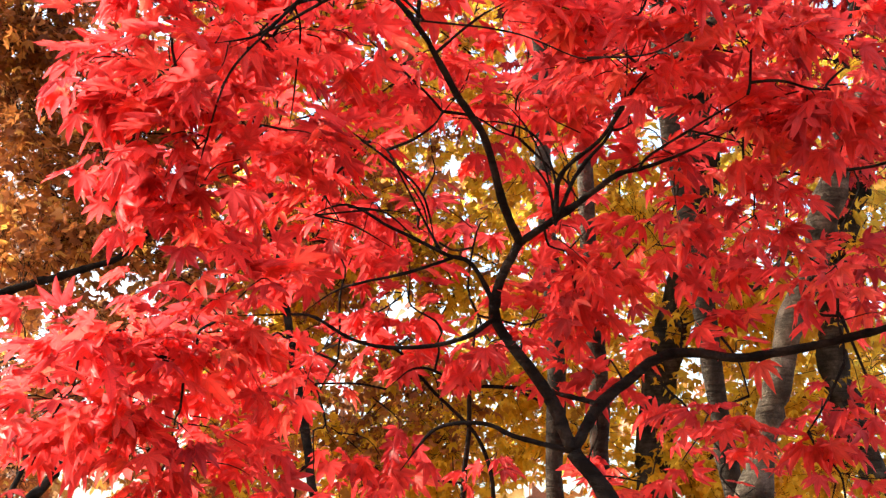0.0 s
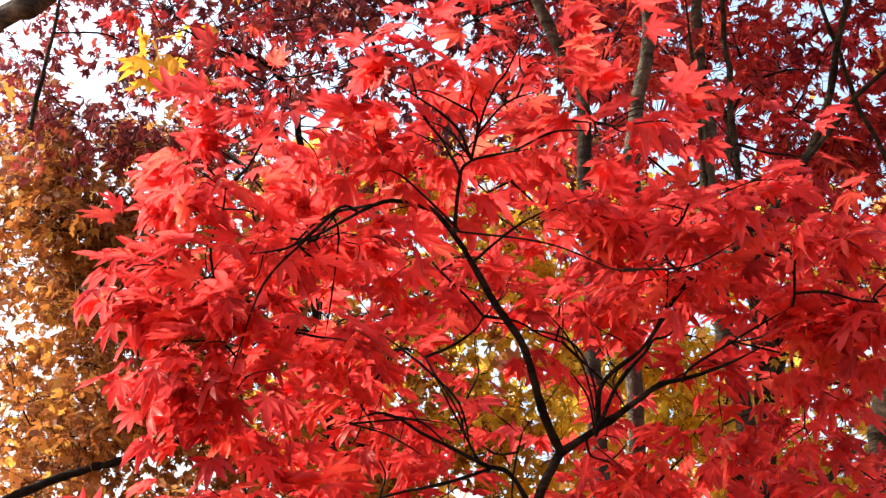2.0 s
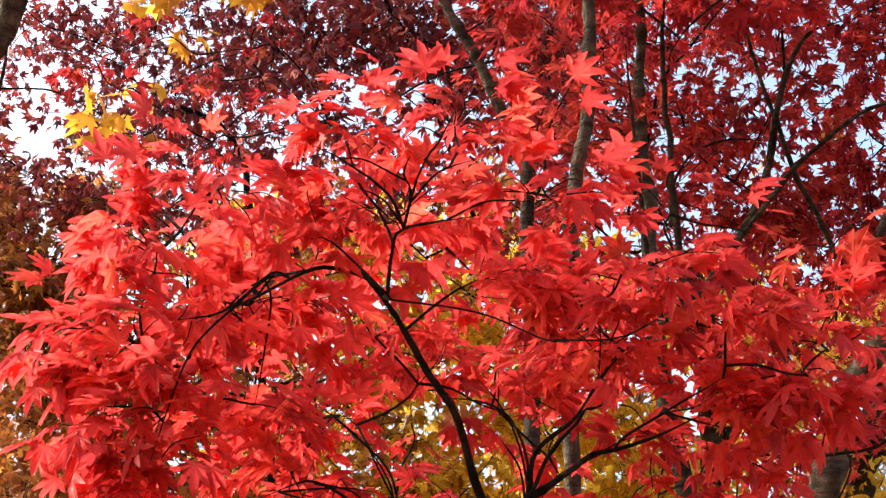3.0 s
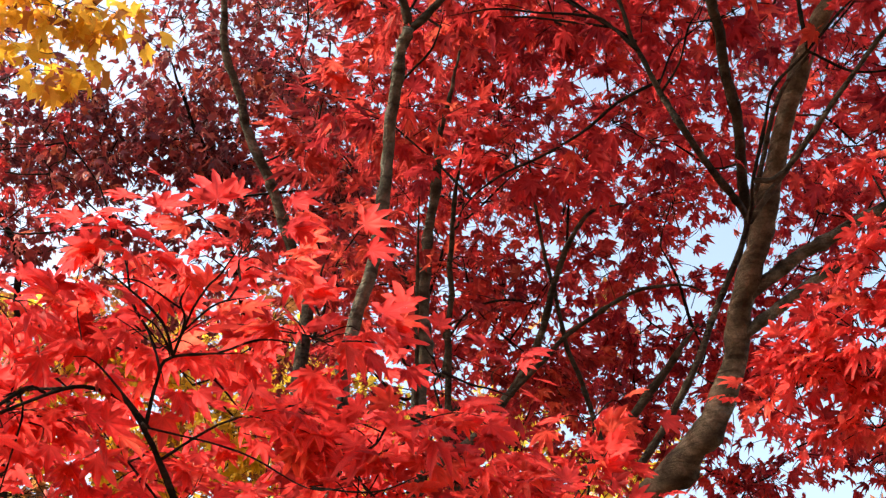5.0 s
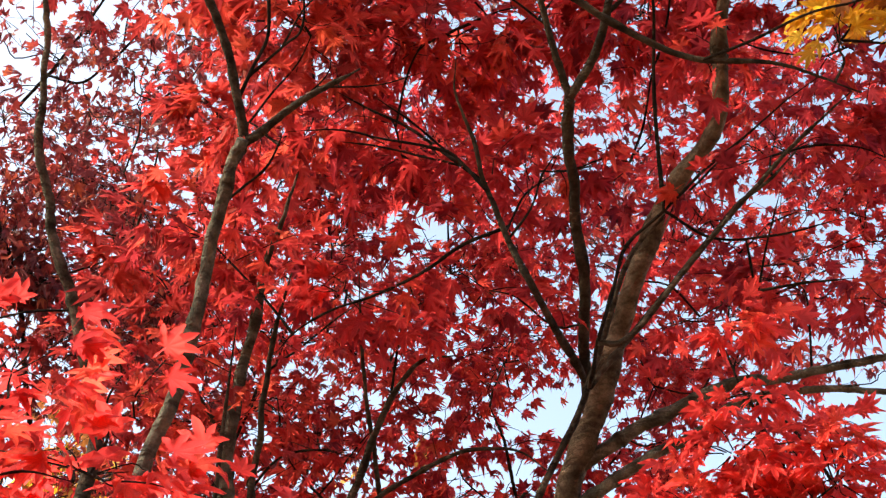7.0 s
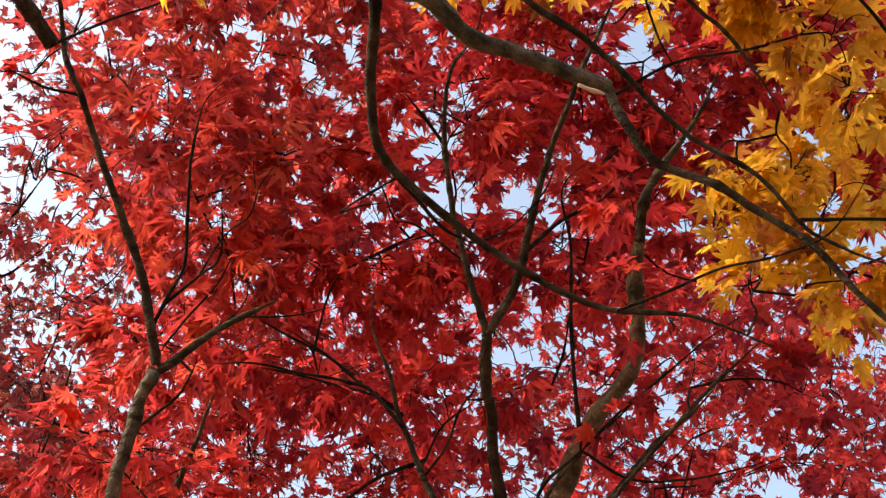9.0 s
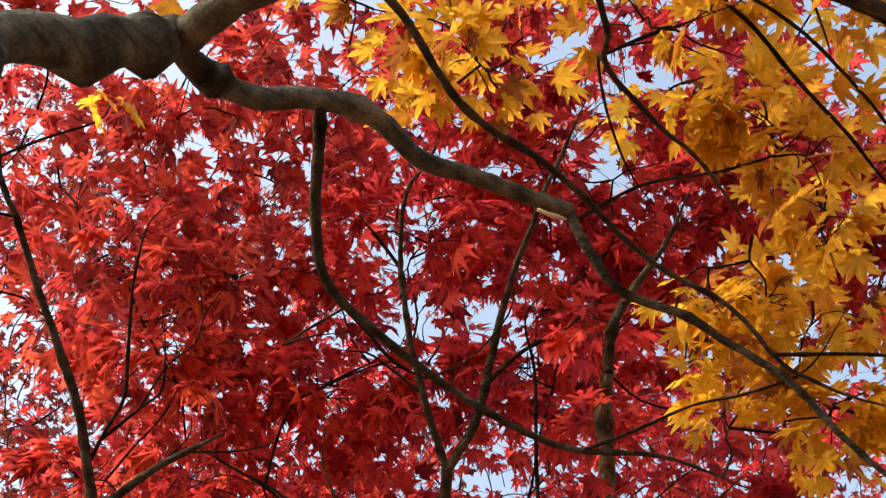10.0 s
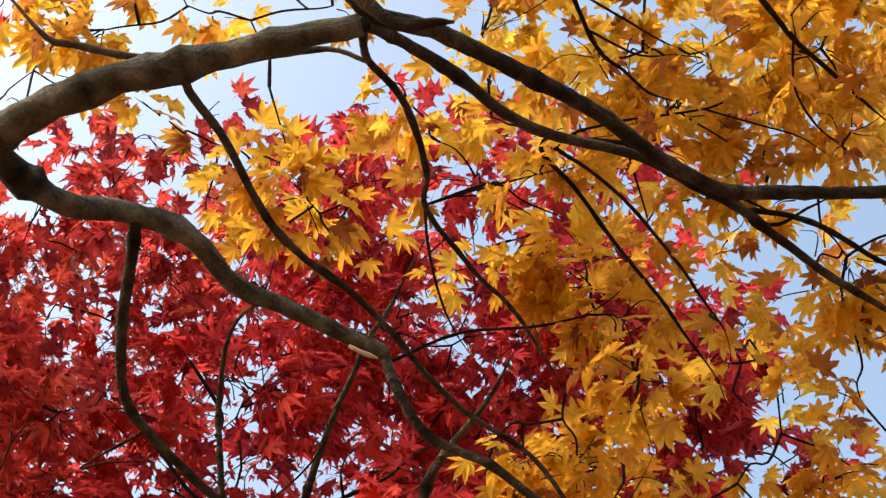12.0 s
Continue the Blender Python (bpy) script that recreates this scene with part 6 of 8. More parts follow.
spray(maroon_tree, (1.00, 3.68, 5.46), 0.33, 0.28, 0.60, 90)
spray(maroon_tree, (1.20, 3.54, 5.48), 0.31, 0.17, 0.60, 53)
spray(maroon_tree, (1.57, 3.70, 5.49), 0.26, 0.21, 0.60, 49)
spray(maroon_tree, (1.98, 3.41, 5.60), 0.35, 0.21, 0.60, 68)
spray(maroon_tree, (2.33, 3.10, 5.54), 0.24, 0.27, 0.60, 63)
spray(maroon_tree, (2.63, 2.96, 5.30), 0.26, 0.20, 0.60, 53)
spray(maroon_tree, (2.89, 2.74, 5.37), 0.26, 0.19, 0.60, 47)
spray(maroon_tree, (0.44, 4.22, 5.26), 0.30, 0.25, 0.60, 68)
spray(maroon_tree, (0.73, 4.36, 5.38), 0.26, 0.29, 0.60, 63)
spray(maroon_tree, (1.03, 3.93, 5.21), 0.33, 0.19, 0.60, 61)
spray(maroon_tree, (1.54, 4.21, 5.39), 0.32, 0.19, 0.60, 50)
spray(maroon_tree, (1.69, 3.94, 5.44), 0.36, 0.28, 0.60, 88)
spray(maroon_tree, (2.06, 3.89, 5.34), 0.29, 0.18, 0.60, 43)
spray(maroon_tree, (2.44, 3.29, 5.33), 0.28, 0.28, 0.60, 74)
spray(maroon_tree, (2.78, 3.49, 5.33), 0.29, 0.31, 0.60, 77)
spray(maroon_tree, (3.11, 3.10, 5.18), 0.25, 0.26, 0.60, 59)
spray(maroon_tree, (0.50, 4.70, 4.99), 0.28, 0.20, 0.60, 59)
spray(maroon_tree, (0.76, 4.45, 5.08), 0.36, 0.24, 0.60, 76)
spray(maroon_tree, (1.08, 4.19, 4.99), 0.26, 0.27, 0.60, 68)
spray(maroon_tree, (1.61, 4.09, 5.05), 0.34, 0.19, 0.60, 60)
spray(maroon_tree, (1.74, 4.05, 5.12), 0.30, 0.22, 0.60, 58)
spray(maroon_tree, (2.02, 3.74, 4.94), 0.26, 0.28, 0.60, 69)
spray(maroon_tree, (2.63, 3.95, 5.09), 0.32, 0.21, 0.60, 55)
spray(maroon_tree, (2.78, 3.63, 5.20), 0.24, 0.24, 0.60, 46)
spray(maroon_tree, (2.89, 3.16, 4.85), 0.31, 0.17, 0.60, 53)
spray(maroon_tree, (0.60, 4.67, 4.72), 0.30, 0.19, 0.60, 44)
spray(maroon_tree, (1.04, 4.67, 4.73), 0.27, 0.26, 0.60, 52)
spray(maroon_tree, (1.11, 4.41, 4.67), 0.27, 0.23, 0.60, 51)
spray(maroon_tree, (1.60, 4.22, 4.70), 0.34, 0.21, 0.60, 58)
spray(maroon_tree, (1.80, 4.20, 4.79), 0.25, 0.28, 0.60, 65)
spray(maroon_tree, (2.24, 4.04, 4.55), 0.34, 0.26, 0.60, 86)
spray(maroon_tree, (2.48, 3.81, 4.64), 0.25, 0.21, 0.60, 50)
spray(maroon_tree, (2.84, 3.77, 4.64), 0.30, 0.23, 0.60, 63)
spray(maroon_tree, (3.19, 3.50, 4.61), 0.23, 0.28, 0.60, 58)
spray(maroon_tree, (0.08, 3.83, 5.17), 0.32, 0.21, 0.60, 34)
spray(maroon_tree, (0.44, 3.88, 5.53), 0.28, 0.19, 0.60, 24)
spray(maroon_tree, (0.79, 3.97, 5.58), 0.31, 0.22, 0.60, 30)
spray(maroon_tree, (1.13, 3.57, 5.59), 0.27, 0.18, 0.60, 22)
spray(maroon_tree, (1.64, 3.51, 5.33), 0.31, 0.19, 0.60, 28)
spray(maroon_tree, (1.78, 3.43, 5.53), 0.32, 0.18, 0.60, 26)
spray(maroon_tree, (2.21, 3.36, 5.47), 0.34, 0.23, 0.60, 36)
spray(maroon_tree, (2.44, 3.16, 5.44), 0.32, 0.18, 0.60, 26)
spray(maroon_tree, (0.15, 4.04, 5.19), 0.26, 0.28, 0.60, 35)
spray(maroon_tree, (0.43, 4.02, 5.21), 0.30, 0.22, 0.60, 31)
spray(maroon_tree, (0.80, 3.81, 5.16), 0.29, 0.24, 0.60, 35)
spray(maroon_tree, (1.24, 3.73, 5.17), 0.35, 0.29, 0.60, 50)
spray(maroon_tree, (1.73, 3.90, 5.44), 0.25, 0.30, 0.60, 33)
spray(maroon_tree, (2.08, 3.71, 5.26), 0.37, 0.25, 0.60, 42)
spray(maroon_tree, (2.28, 3.45, 5.02), 0.33, 0.21, 0.60, 34)
spray(maroon_tree, (2.69, 3.48, 5.25), 0.29, 0.30, 0.60, 37)
spray(maroon_tree, (0.30, 4.52, 4.98), 0.33, 0.20, 0.60, 30)
spray(maroon_tree, (0.51, 4.28, 4.72), 0.30, 0.20, 0.60, 38)
spray(maroon_tree, (1.04, 4.39, 5.09), 0.34, 0.19, 0.60, 28)
spray(maroon_tree, (1.31, 4.11, 4.97), 0.33, 0.25, 0.60, 39)
spray(maroon_tree, (1.69, 4.16, 5.09), 0.24, 0.21, 0.60, 22)
spray(maroon_tree, (1.92, 3.86, 5.07), 0.34, 0.22, 0.60, 36)
spray(maroon_tree, (2.29, 3.57, 4.71), 0.26, 0.26, 0.60, 35)
spray(maroon_tree, (2.80, 3.57, 4.99), 0.32, 0.22, 0.60, 31)
spray(maroon_tree, (0.28, 4.75, 4.62), 0.28, 0.29, 0.60, 36)
spray(maroon_tree, (0.59, 4.45, 4.46), 0.35, 0.20, 0.60, 29)
spray(maroon_tree, (1.25, 4.68, 4.66), 0.26, 0.29, 0.60, 11)
spray(maroon_tree, (1.36, 4.42, 4.59), 0.27, 0.28, 0.60, 12)
spray(maroon_tree, (1.71, 4.08, 4.69), 0.31, 0.26, 0.60, 34)
spray(maroon_tree, (2.02, 4.17, 4.83), 0.27, 0.31, 0.60, 38)
spray(maroon_tree, (2.66, 4.09, 4.68), 0.26, 0.23, 0.60, 26)
spray(maroon_tree, (2.92, 3.88, 4.53), 0.35, 0.27, 0.60, 42)
spray(maroon_tree, (-0.20, 3.02, 5.80), 0.21, 0.19, 0.60, 33)
spray(maroon_tree, (-0.05, 3.04, 5.85), 0.24, 0.18, 0.60, 36)
spray(maroon_tree, (0.26, 2.93, 5.93), 0.27, 0.27, 0.60, 62)
spray(maroon_tree, (0.51, 2.90, 6.29), 0.33, 0.24, 0.60, 61)
spray(maroon_tree, (0.97, 2.70, 6.35), 0.33, 0.20, 0.60, 51)
spray(maroon_tree, (1.23, 2.67, 6.10), 0.24, 0.19, 0.60, 38)
spray(maroon_tree, (-0.15, 3.46, 5.81), 0.23, 0.21, 0.60, 37)
spray(maroon_tree, (0.07, 3.51, 5.94), 0.33, 0.25, 0.60, 59)
spray(maroon_tree, (0.39, 3.23, 5.67), 0.31, 0.21, 0.60, 58)
spray(maroon_tree, (0.65, 3.28, 5.92), 0.32, 0.25, 0.60, 62)
spray(maroon_tree, (1.01, 2.90, 5.96), 0.28, 0.28, 0.60, 63)
spray(maroon_tree, (1.41, 2.92, 5.88), 0.29, 0.20, 0.60, 46)
spray(maroon_tree, (0.23, 4.13, 4.48), 0.36, 0.27, 0.50, 272)
spray(maroon_tree, (-0.26, 3.09, 5.75), 0.25, 0.27, 0.50, 96)
spray(maroon_tree, (-0.45, 3.45, 5.45), 0.24, 0.15, 0.50, 35)
spray(maroon_tree, (-0.23, 3.15, 5.39), 0.21, 0.15, 0.50, 33)
spray(maroon_tree, (-0.13, 3.14, 5.32), 0.21, 0.11, 0.50, 26)
spray(maroon_tree, (-0.48, 3.48, 5.31), 0.22, 0.13, 0.50, 29)
spray(maroon_tree, (-0.22, 3.43, 5.35), 0.23, 0.15, 0.50, 36)
spray(maroon_tree, (0.03, 3.46, 5.49), 0.17, 0.21, 0.50, 34)
spray(maroon_tree, (-0.33, 3.50, 4.96), 0.20, 0.14, 0.50, 30)
spray(maroon_tree, (-0.11, 3.62, 5.07), 0.16, 0.20, 0.50, 33)
spray(maroon_tree, (0.19, 3.71, 5.34), 0.18, 0.14, 0.50, 24)
spray(maroon_tree, (-0.20, 3.94, 5.01), 0.21, 0.17, 0.50, 34)
spray(maroon_tree, (0.00, 3.97, 5.11), 0.19, 0.20, 0.50, 34)
spray(maroon_tree, (0.14, 3.64, 5.10), 0.17, 0.17, 0.50, 30)
spray(maroon_tree, (-0.13, 3.98, 4.77), 0.22, 0.13, 0.50, 28)
spray(maroon_tree, (0.07, 3.97, 4.77), 0.23, 0.14, 0.50, 33)
spray(maroon_tree, (0.30, 3.90, 5.03), 0.16, 0.13, 0.50, 21)
spray(maroon_tree, (-0.14, 3.95, 4.42), 0.22, 0.18, 0.50, 43)
spray(maroon_tree, (0.13, 4.22, 4.69), 0.22, 0.20, 0.50, 42)
spray(maroon_tree, (0.34, 3.98, 4.58), 0.20, 0.12, 0.50, 25)

spray(maroon_tree, (-0.09, 3.80, 4.53), 0.18, 0.13, 0.50, 26)
spray(maroon_tree, (-0.04, 3.96, 4.45), 0.18, 0.13, 0.50, 26)
spray(maroon_tree, (-0.09, 4.06, 4.33), 0.18, 0.13, 0.50, 26)
spray(maroon_tree, (0.01, 3.74, 3.90), 0.16, 0.12, 0.50, 26)
spray(maroon_tree, (0.07, 3.64, 4.50), 0.17, 0.12, 0.50, 26)
spray(maroon_tree, (0.10, 3.57, 4.28), 0.17, 0.12, 0.50, 26)
spray(maroon_tree, (0.12, 3.97, 4.28), 0.18, 0.13, 0.50, 26)
spray(maroon_tree, (0.14, 3.74, 3.93), 0.16, 0.12, 0.50, 26)
spray(maroon_tree, (0.22, 3.36, 4.33), 0.16, 0.11, 0.50, 26)
spray(maroon_tree, (0.27, 3.55, 4.29), 0.17, 0.12, 0.50, 26)
spray(maroon_tree, (0.32, 3.70, 4.15), 0.17, 0.12, 0.50, 26)
spray(maroon_tree, (0.36, 3.98, 4.15), 0.18, 0.12, 0.50, 26)

spray(maroon_tree, (-0.06, 3.31, 5.72), 0.18, 0.14, 0.50, 24)
spray(maroon_tree, (0.00, 3.32, 5.45), 0.17, 0.14, 0.50, 24)
spray(maroon_tree, (0.03, 3.49, 5.33), 0.17, 0.14, 0.50, 24)
spray(maroon_tree, (0.15, 3.44, 5.10), 0.16, 0.13, 0.50, 24)
spray(maroon_tree, (0.10, 3.20, 5.63), 0.17, 0.14, 0.50, 24)
spray(maroon_tree, (0.16, 3.48, 5.62), 0.18, 0.14, 0.50, 24)
spray(maroon_tree, (0.27, 3.25, 5.17), 0.16, 0.13, 0.50, 24)
spray(maroon_tree, (0.26, 3.35, 4.99), 0.16, 0.13, 0.50, 24)
spray(maroon_tree, (0.27, 2.85, 5.40), 0.16, 0.13, 0.50, 24)
spray(maroon_tree, (0.39, 3.31, 5.66), 0.18, 0.14, 0.50, 24)
spray(maroon_tree, (0.46, 3.34, 5.35), 0.17, 0.14, 0.50, 24)
spray(maroon_tree, (0.52, 3.37, 5.14), 0.16, 0.13, 0.50, 24)
spray(maroon_tree, (0.61, 3.12, 5.78), 0.18, 0.14, 0.50, 24)
spray(maroon_tree, (0.58, 3.00, 5.42), 0.16, 0.13, 0.50, 24)
spray(maroon_tree, (0.62, 3.34, 5.55), 0.17, 0.14, 0.50, 24)
spray(maroon_tree, (0.70, 3.39, 5.18), 0.17, 0.14, 0.50, 24)
spray(maroon_tree, (-0.12, 3.51, 5.06), 0.12, 0.14, 0.40, 16)
spray(maroon_tree, (-0.07, 3.71, 4.84), 0.12, 0.14, 0.40, 18)
spray(maroon_tree, (0.09, 3.82, 4.71), 0.12, 0.12, 0.40, 18)
spray(maroon_tree, (-0.02, 3.88, 4.63), 0.12, 0.12, 0.40, 16)

spray(maroon_tree, (-0.87, 3.71, 4.04), 0.14, 0.12, 0.40, 20)
spray(maroon_tree, (-0.87, 3.84, 3.99), 0.14, 0.12, 0.40, 20)
spray(maroon_tree, (-0.81, 3.82, 3.76), 0.14, 0.12, 0.40, 20)
spray(maroon_tree, (-0.69, 3.60, 4.03), 0.13, 0.12, 0.40, 20)
spray(maroon_tree, (-0.70, 3.86, 4.01), 0.14, 0.12, 0.40, 20)
spray(maroon_tree, (-0.67, 3.63, 3.68), 0.13, 0.11, 0.40, 20)
spray(maroon_tree, (-0.52, 3.87, 4.14), 0.14, 0.12, 0.40, 20)
spray(maroon_tree, (-0.51, 3.69, 3.91), 0.13, 0.12, 0.40, 20)
spray(maroon_tree, (-0.57, 4.03, 3.92), 0.14, 0.12, 0.40, 20)
spray(maroon_tree, (-0.41, 3.83, 4.17), 0.14, 0.12, 0.40, 20)
spray(maroon_tree, (-0.41, 3.79, 3.89), 0.14, 0.12, 0.40, 20)
spray(maroon_tree, (-0.38, 3.86, 3.80), 0.14, 0.12, 0.40, 20)

spray(maroon_tree, (-0.43, 3.43, 4.80), 0.14, 0.11, 0.40, 15)
spray(maroon_tree, (-0.32, 3.42, 4.61), 0.13, 0.11, 0.40, 15)
spray(maroon_tree, (-0.32, 3.56, 4.47), 0.13, 0.11, 0.40, 15)
spray(maroon_tree, (-0.25, 3.63, 4.39), 0.13, 0.11, 0.40, 15)
spray(maroon_tree, (-0.24, 3.43, 4.83), 0.14, 0.11, 0.40, 15)
spray(maroon_tree, (-0.16, 3.36, 4.63), 0.13, 0.10, 0.40, 15)
spray(maroon_tree, (-0.13, 3.54, 4.56), 0.14, 0.11, 0.40, 15)
spray(maroon_tree, (-0.18, 3.92, 4.69), 0.15, 0.12, 0.40, 15)
spray(maroon_tree, (-0.14, 3.46, 4.93), 0.14, 0.11, 0.40, 15)
spray(maroon_tree, (-0.07, 3.70, 4.87), 0.15, 0.11, 0.40, 15)
spray(maroon_tree, (-0.06, 3.76, 4.80), 0.15, 0.11, 0.40, 15)
spray(maroon_tree, (0.03, 3.79, 4.69), 0.14, 0.11, 0.40, 15)
spray(maroon_tree, (0.08, 3.33, 4.82), 0.14, 0.11, 0.40, 15)
spray(maroon_tree, (0.11, 3.42, 4.71), 0.14, 0.11, 0.40, 15)
spray(maroon_tree, (0.12, 3.43, 4.58), 0.13, 0.10, 0.40, 15)
spray(maroon_tree, (0.12, 3.66, 4.58), 0.14, 0.11, 0.40, 15)
spray(maroon_tree, (0.19, 3.58, 5.09), 0.15, 0.12, 0.40, 15)
spray(maroon_tree, (0.26, 3.63, 4.92), 0.14, 0.11, 0.40, 15)
spray(maroon_tree, (0.21, 3.63, 4.79), 0.14, 0.11, 0.40, 15)
spray(maroon_tree, (0.27, 3.54, 4.49), 0.13, 0.10, 0.40, 15)

# Orange-brown tree further off
limb(orange_tree, 0.0162, 0.0061, [(-1.82, 4.15, 2.32), (-1.50, 4.24, 2.53), (-1.32, 4.28, 2.60), (-1.09, 4.32, 2.70), (-0.92, 4.30, 2.89), (-0.72, 4.31, 2.99)])
limb(orange_tree, 0.0101, 0.0061, [(-1.16, 4.21, 2.98), (-1.11, 4.28, 2.82), (-1.09, 4.32, 2.71)])
limb(orange_tree, 0.0213, 0.0135, [(-1.55, 4.12, 1.64), (-1.31, 4.19, 1.85), (-1.23, 4.20, 1.96)])
limb(orange_tree, 0.0116, 0.0058, [(-1.38, 4.17, 1.85), (-1.34, 4.17, 1.99), (-1.42, 4.13, 2.06)])
spray(orange_tree, (-1.47, 4.25, 3.49), 0.28, 0.17, 0.50, 192)
spray(orange_tree, (-1.44, 4.37, 3.23), 0.24, 0.17, 0.50, 104)
spray(orange_tree, (-1.44, 4.46, 2.98), 0.30, 0.19, 0.50, 216)
spray(orange_tree, (-1.35, 4.54, 2.81), 0.26, 0.15, 0.50, 133)
spray(orange_tree, (-1.52, 4.50, 2.74), 0.17, 0.13, 0.50, 57)
spray(orange_tree, (-1.11, 4.49, 3.17), 0.32, 0.26, 0.50, 237)
spray(orange_tree, (-1.50, 4.64, 2.00), 0.22, 0.17, 0.50, 105)
spray(orange_tree, (-1.62, 4.23, 3.49), 0.28, 0.26, 0.50, 288)
spray(orange_tree, (-1.53, 4.37, 3.22), 0.26, 0.22, 0.50, 222)
spray(orange_tree, (-1.69, 4.45, 2.77), 0.26, 0.13, 0.50, 66)
spray(orange_tree, (-1.56, 4.27, 3.43), 0.30, 0.17, 0.50, 192)
spray(orange_tree, (-1.51, 4.37, 3.20), 0.28, 0.19, 0.50, 185)
spray(orange_tree, (-1.03, 4.47, 3.33), 0.28, 0.19, 0.50, 185)
spray(orange_tree, (-1.50, 4.49, 2.86), 0.30, 0.17, 0.50, 148)
spray(orange_tree, (-1.48, 4.24, 3.55), 0.26, 0.11, 0.50, 79)
spray(orange_tree, (-1.63, 4.05, 3.82), 0.15, 0.19, 0.50, 58)
spray(orange_tree, (-0.65, 4.57, 3.19), 0.43, 0.22, 0.50, 185)
spray(orange_tree, (-0.48, 4.72, 2.79), 0.34, 0.19, 0.50, 133)
spray(orange_tree, (-1.99, 4.40, 3.90), 0.23, 0.23, 0.60, 100)
spray(orange_tree, (-1.68, 4.28, 3.81), 0.23, 0.14, 0.60, 64)
spray(orange_tree, (-1.63, 4.52, 3.91), 0.24, 0.14, 0.60, 65)
spray(orange_tree, (-1.30, 4.36, 3.86), 0.18, 0.18, 0.60, 65)
spray(orange_tree, (-1.93, 4.37, 3.57), 0.26, 0.18, 0.60, 93)
spray(orange_tree, (-1.82, 4.74, 3.76), 0.25, 0.21, 0.60, 91)
spray(orange_tree, (-1.55, 4.73, 3.81), 0.24, 0.24, 0.60, 20)
spray(orange_tree, (-1.25, 4.48, 3.68), 0.20, 0.21, 0.60, 86)
spray(orange_tree, (-1.93, 4.43, 3.31), 0.25, 0.20, 0.60, 101)
spray(orange_tree, (-1.83, 4.69, 3.33), 0.21, 0.19, 0.60, 77)
spray(orange_tree, (-1.46, 4.76, 3.44), 0.20, 0.19, 0.60, 72)
spray(orange_tree, (-1.27, 4.80, 3.30), 0.20, 0.19, 0.60, 73)
spray(orange_tree, (-2.17, 4.72, 3.07), 0.23, 0.18, 0.60, 76)
spray(orange_tree, (-1.78, 5.00, 3.03), 0.21, 0.18, 0.60, 68)
spray(orange_tree, (-1.63, 4.75, 3.17), 0.19, 0.24, 0.60, 85)
spray(orange_tree, (-1.31, 4.93, 3.24), 0.28, 0.24, 0.60, 126)
spray(orange_tree, (-1.93, 4.64, 2.74), 0.21, 0.15, 0.60, 19)
spray(orange_tree, (-1.94, 4.95, 2.86), 0.19, 0.14, 0.60, 14)
spray(orange_tree, (-1.47, 4.94, 2.76), 0.22, 0.18, 0.60, 76)
spray(orange_tree, (-1.24, 5.13, 2.93), 0.24, 0.20, 0.60, 87)
spray(orange_tree, (-2.00, 4.58, 2.57), 0.22, 0.22, 0.60, 98)
spray(orange_tree, (-1.69, 4.66, 2.56), 0.20, 0.19, 0.60, 81)
spray(orange_tree, (-1.59, 5.12, 2.55), 0.23, 0.22, 0.60, 91)
spray(orange_tree, (-1.31, 5.07, 2.50), 0.26, 0.20, 0.60, 99)
spray(orange_tree, (-2.03, 4.90, 2.19), 0.26, 0.17, 0.60, 80)
spray(orange_tree, (-1.73, 4.95, 2.26), 0.28, 0.17, 0.60, 89)
spray(orange_tree, (-1.44, 4.82, 2.21), 0.19, 0.20, 0.60, 79)
spray(orange_tree, (-1.29, 5.31, 2.32), 0.27, 0.24, 0.60, 110)
spray(orange_tree, (-1.80, 4.38, 3.71), 0.24, 0.20, 0.60, 148)
spray(orange_tree, (-1.41, 4.51, 3.96), 0.23, 0.18, 0.60, 120)
spray(orange_tree, (-1.32, 4.80, 4.10), 0.27, 0.20, 0.60, 140)
spray(orange_tree, (-0.84, 4.95, 3.99), 0.25, 0.24, 0.60, 156)
spray(orange_tree, (-0.56, 4.88, 4.11), 0.23, 0.24, 0.60, 148)
spray(orange_tree, (-0.34, 5.04, 4.12), 0.22, 0.25, 0.60, 140)
spray(orange_tree, (0.16, 4.62, 4.05), 0.27, 0.23, 0.60, 189)
spray(orange_tree, (-1.77, 4.57, 3.67), 0.22, 0.15, 0.60, 96)
spray(orange_tree, (-1.42, 4.64, 3.59), 0.28, 0.26, 0.60, 215)
spray(orange_tree, (-1.13, 4.75, 3.56), 0.27, 0.18, 0.60, 145)
spray(orange_tree, (-0.97, 4.96, 3.79), 0.23, 0.23, 0.60, 147)
spray(orange_tree, (-0.69, 4.99, 3.87), 0.26, 0.24, 0.60, 168)
spray(orange_tree, (-0.26, 5.14, 3.72), 0.30, 0.21, 0.60, 162)
spray(orange_tree, (0.09, 5.07, 3.85), 0.23, 0.20, 0.60, 119)
spray(orange_tree, (-1.81, 4.85, 3.42), 0.27, 0.16, 0.60, 116)
spray(orange_tree, (-1.65, 5.14, 3.40), 0.32, 0.16, 0.60, 131)
spray(orange_tree, (-1.31, 4.89, 3.26), 0.31, 0.17, 0.60, 154)
spray(orange_tree, (-1.07, 5.20, 3.38), 0.30, 0.27, 0.60, 211)
spray(orange_tree, (-0.66, 5.06, 3.37), 0.24, 0.19, 0.60, 127)
spray(orange_tree, (-0.25, 5.23, 3.56), 0.27, 0.22, 0.60, 160)
spray(orange_tree, (0.03, 5.22, 3.53), 0.27, 0.21, 0.60, 150)
spray(orange_tree, (-2.01, 5.02, 3.17), 0.21, 0.21, 0.60, 113)
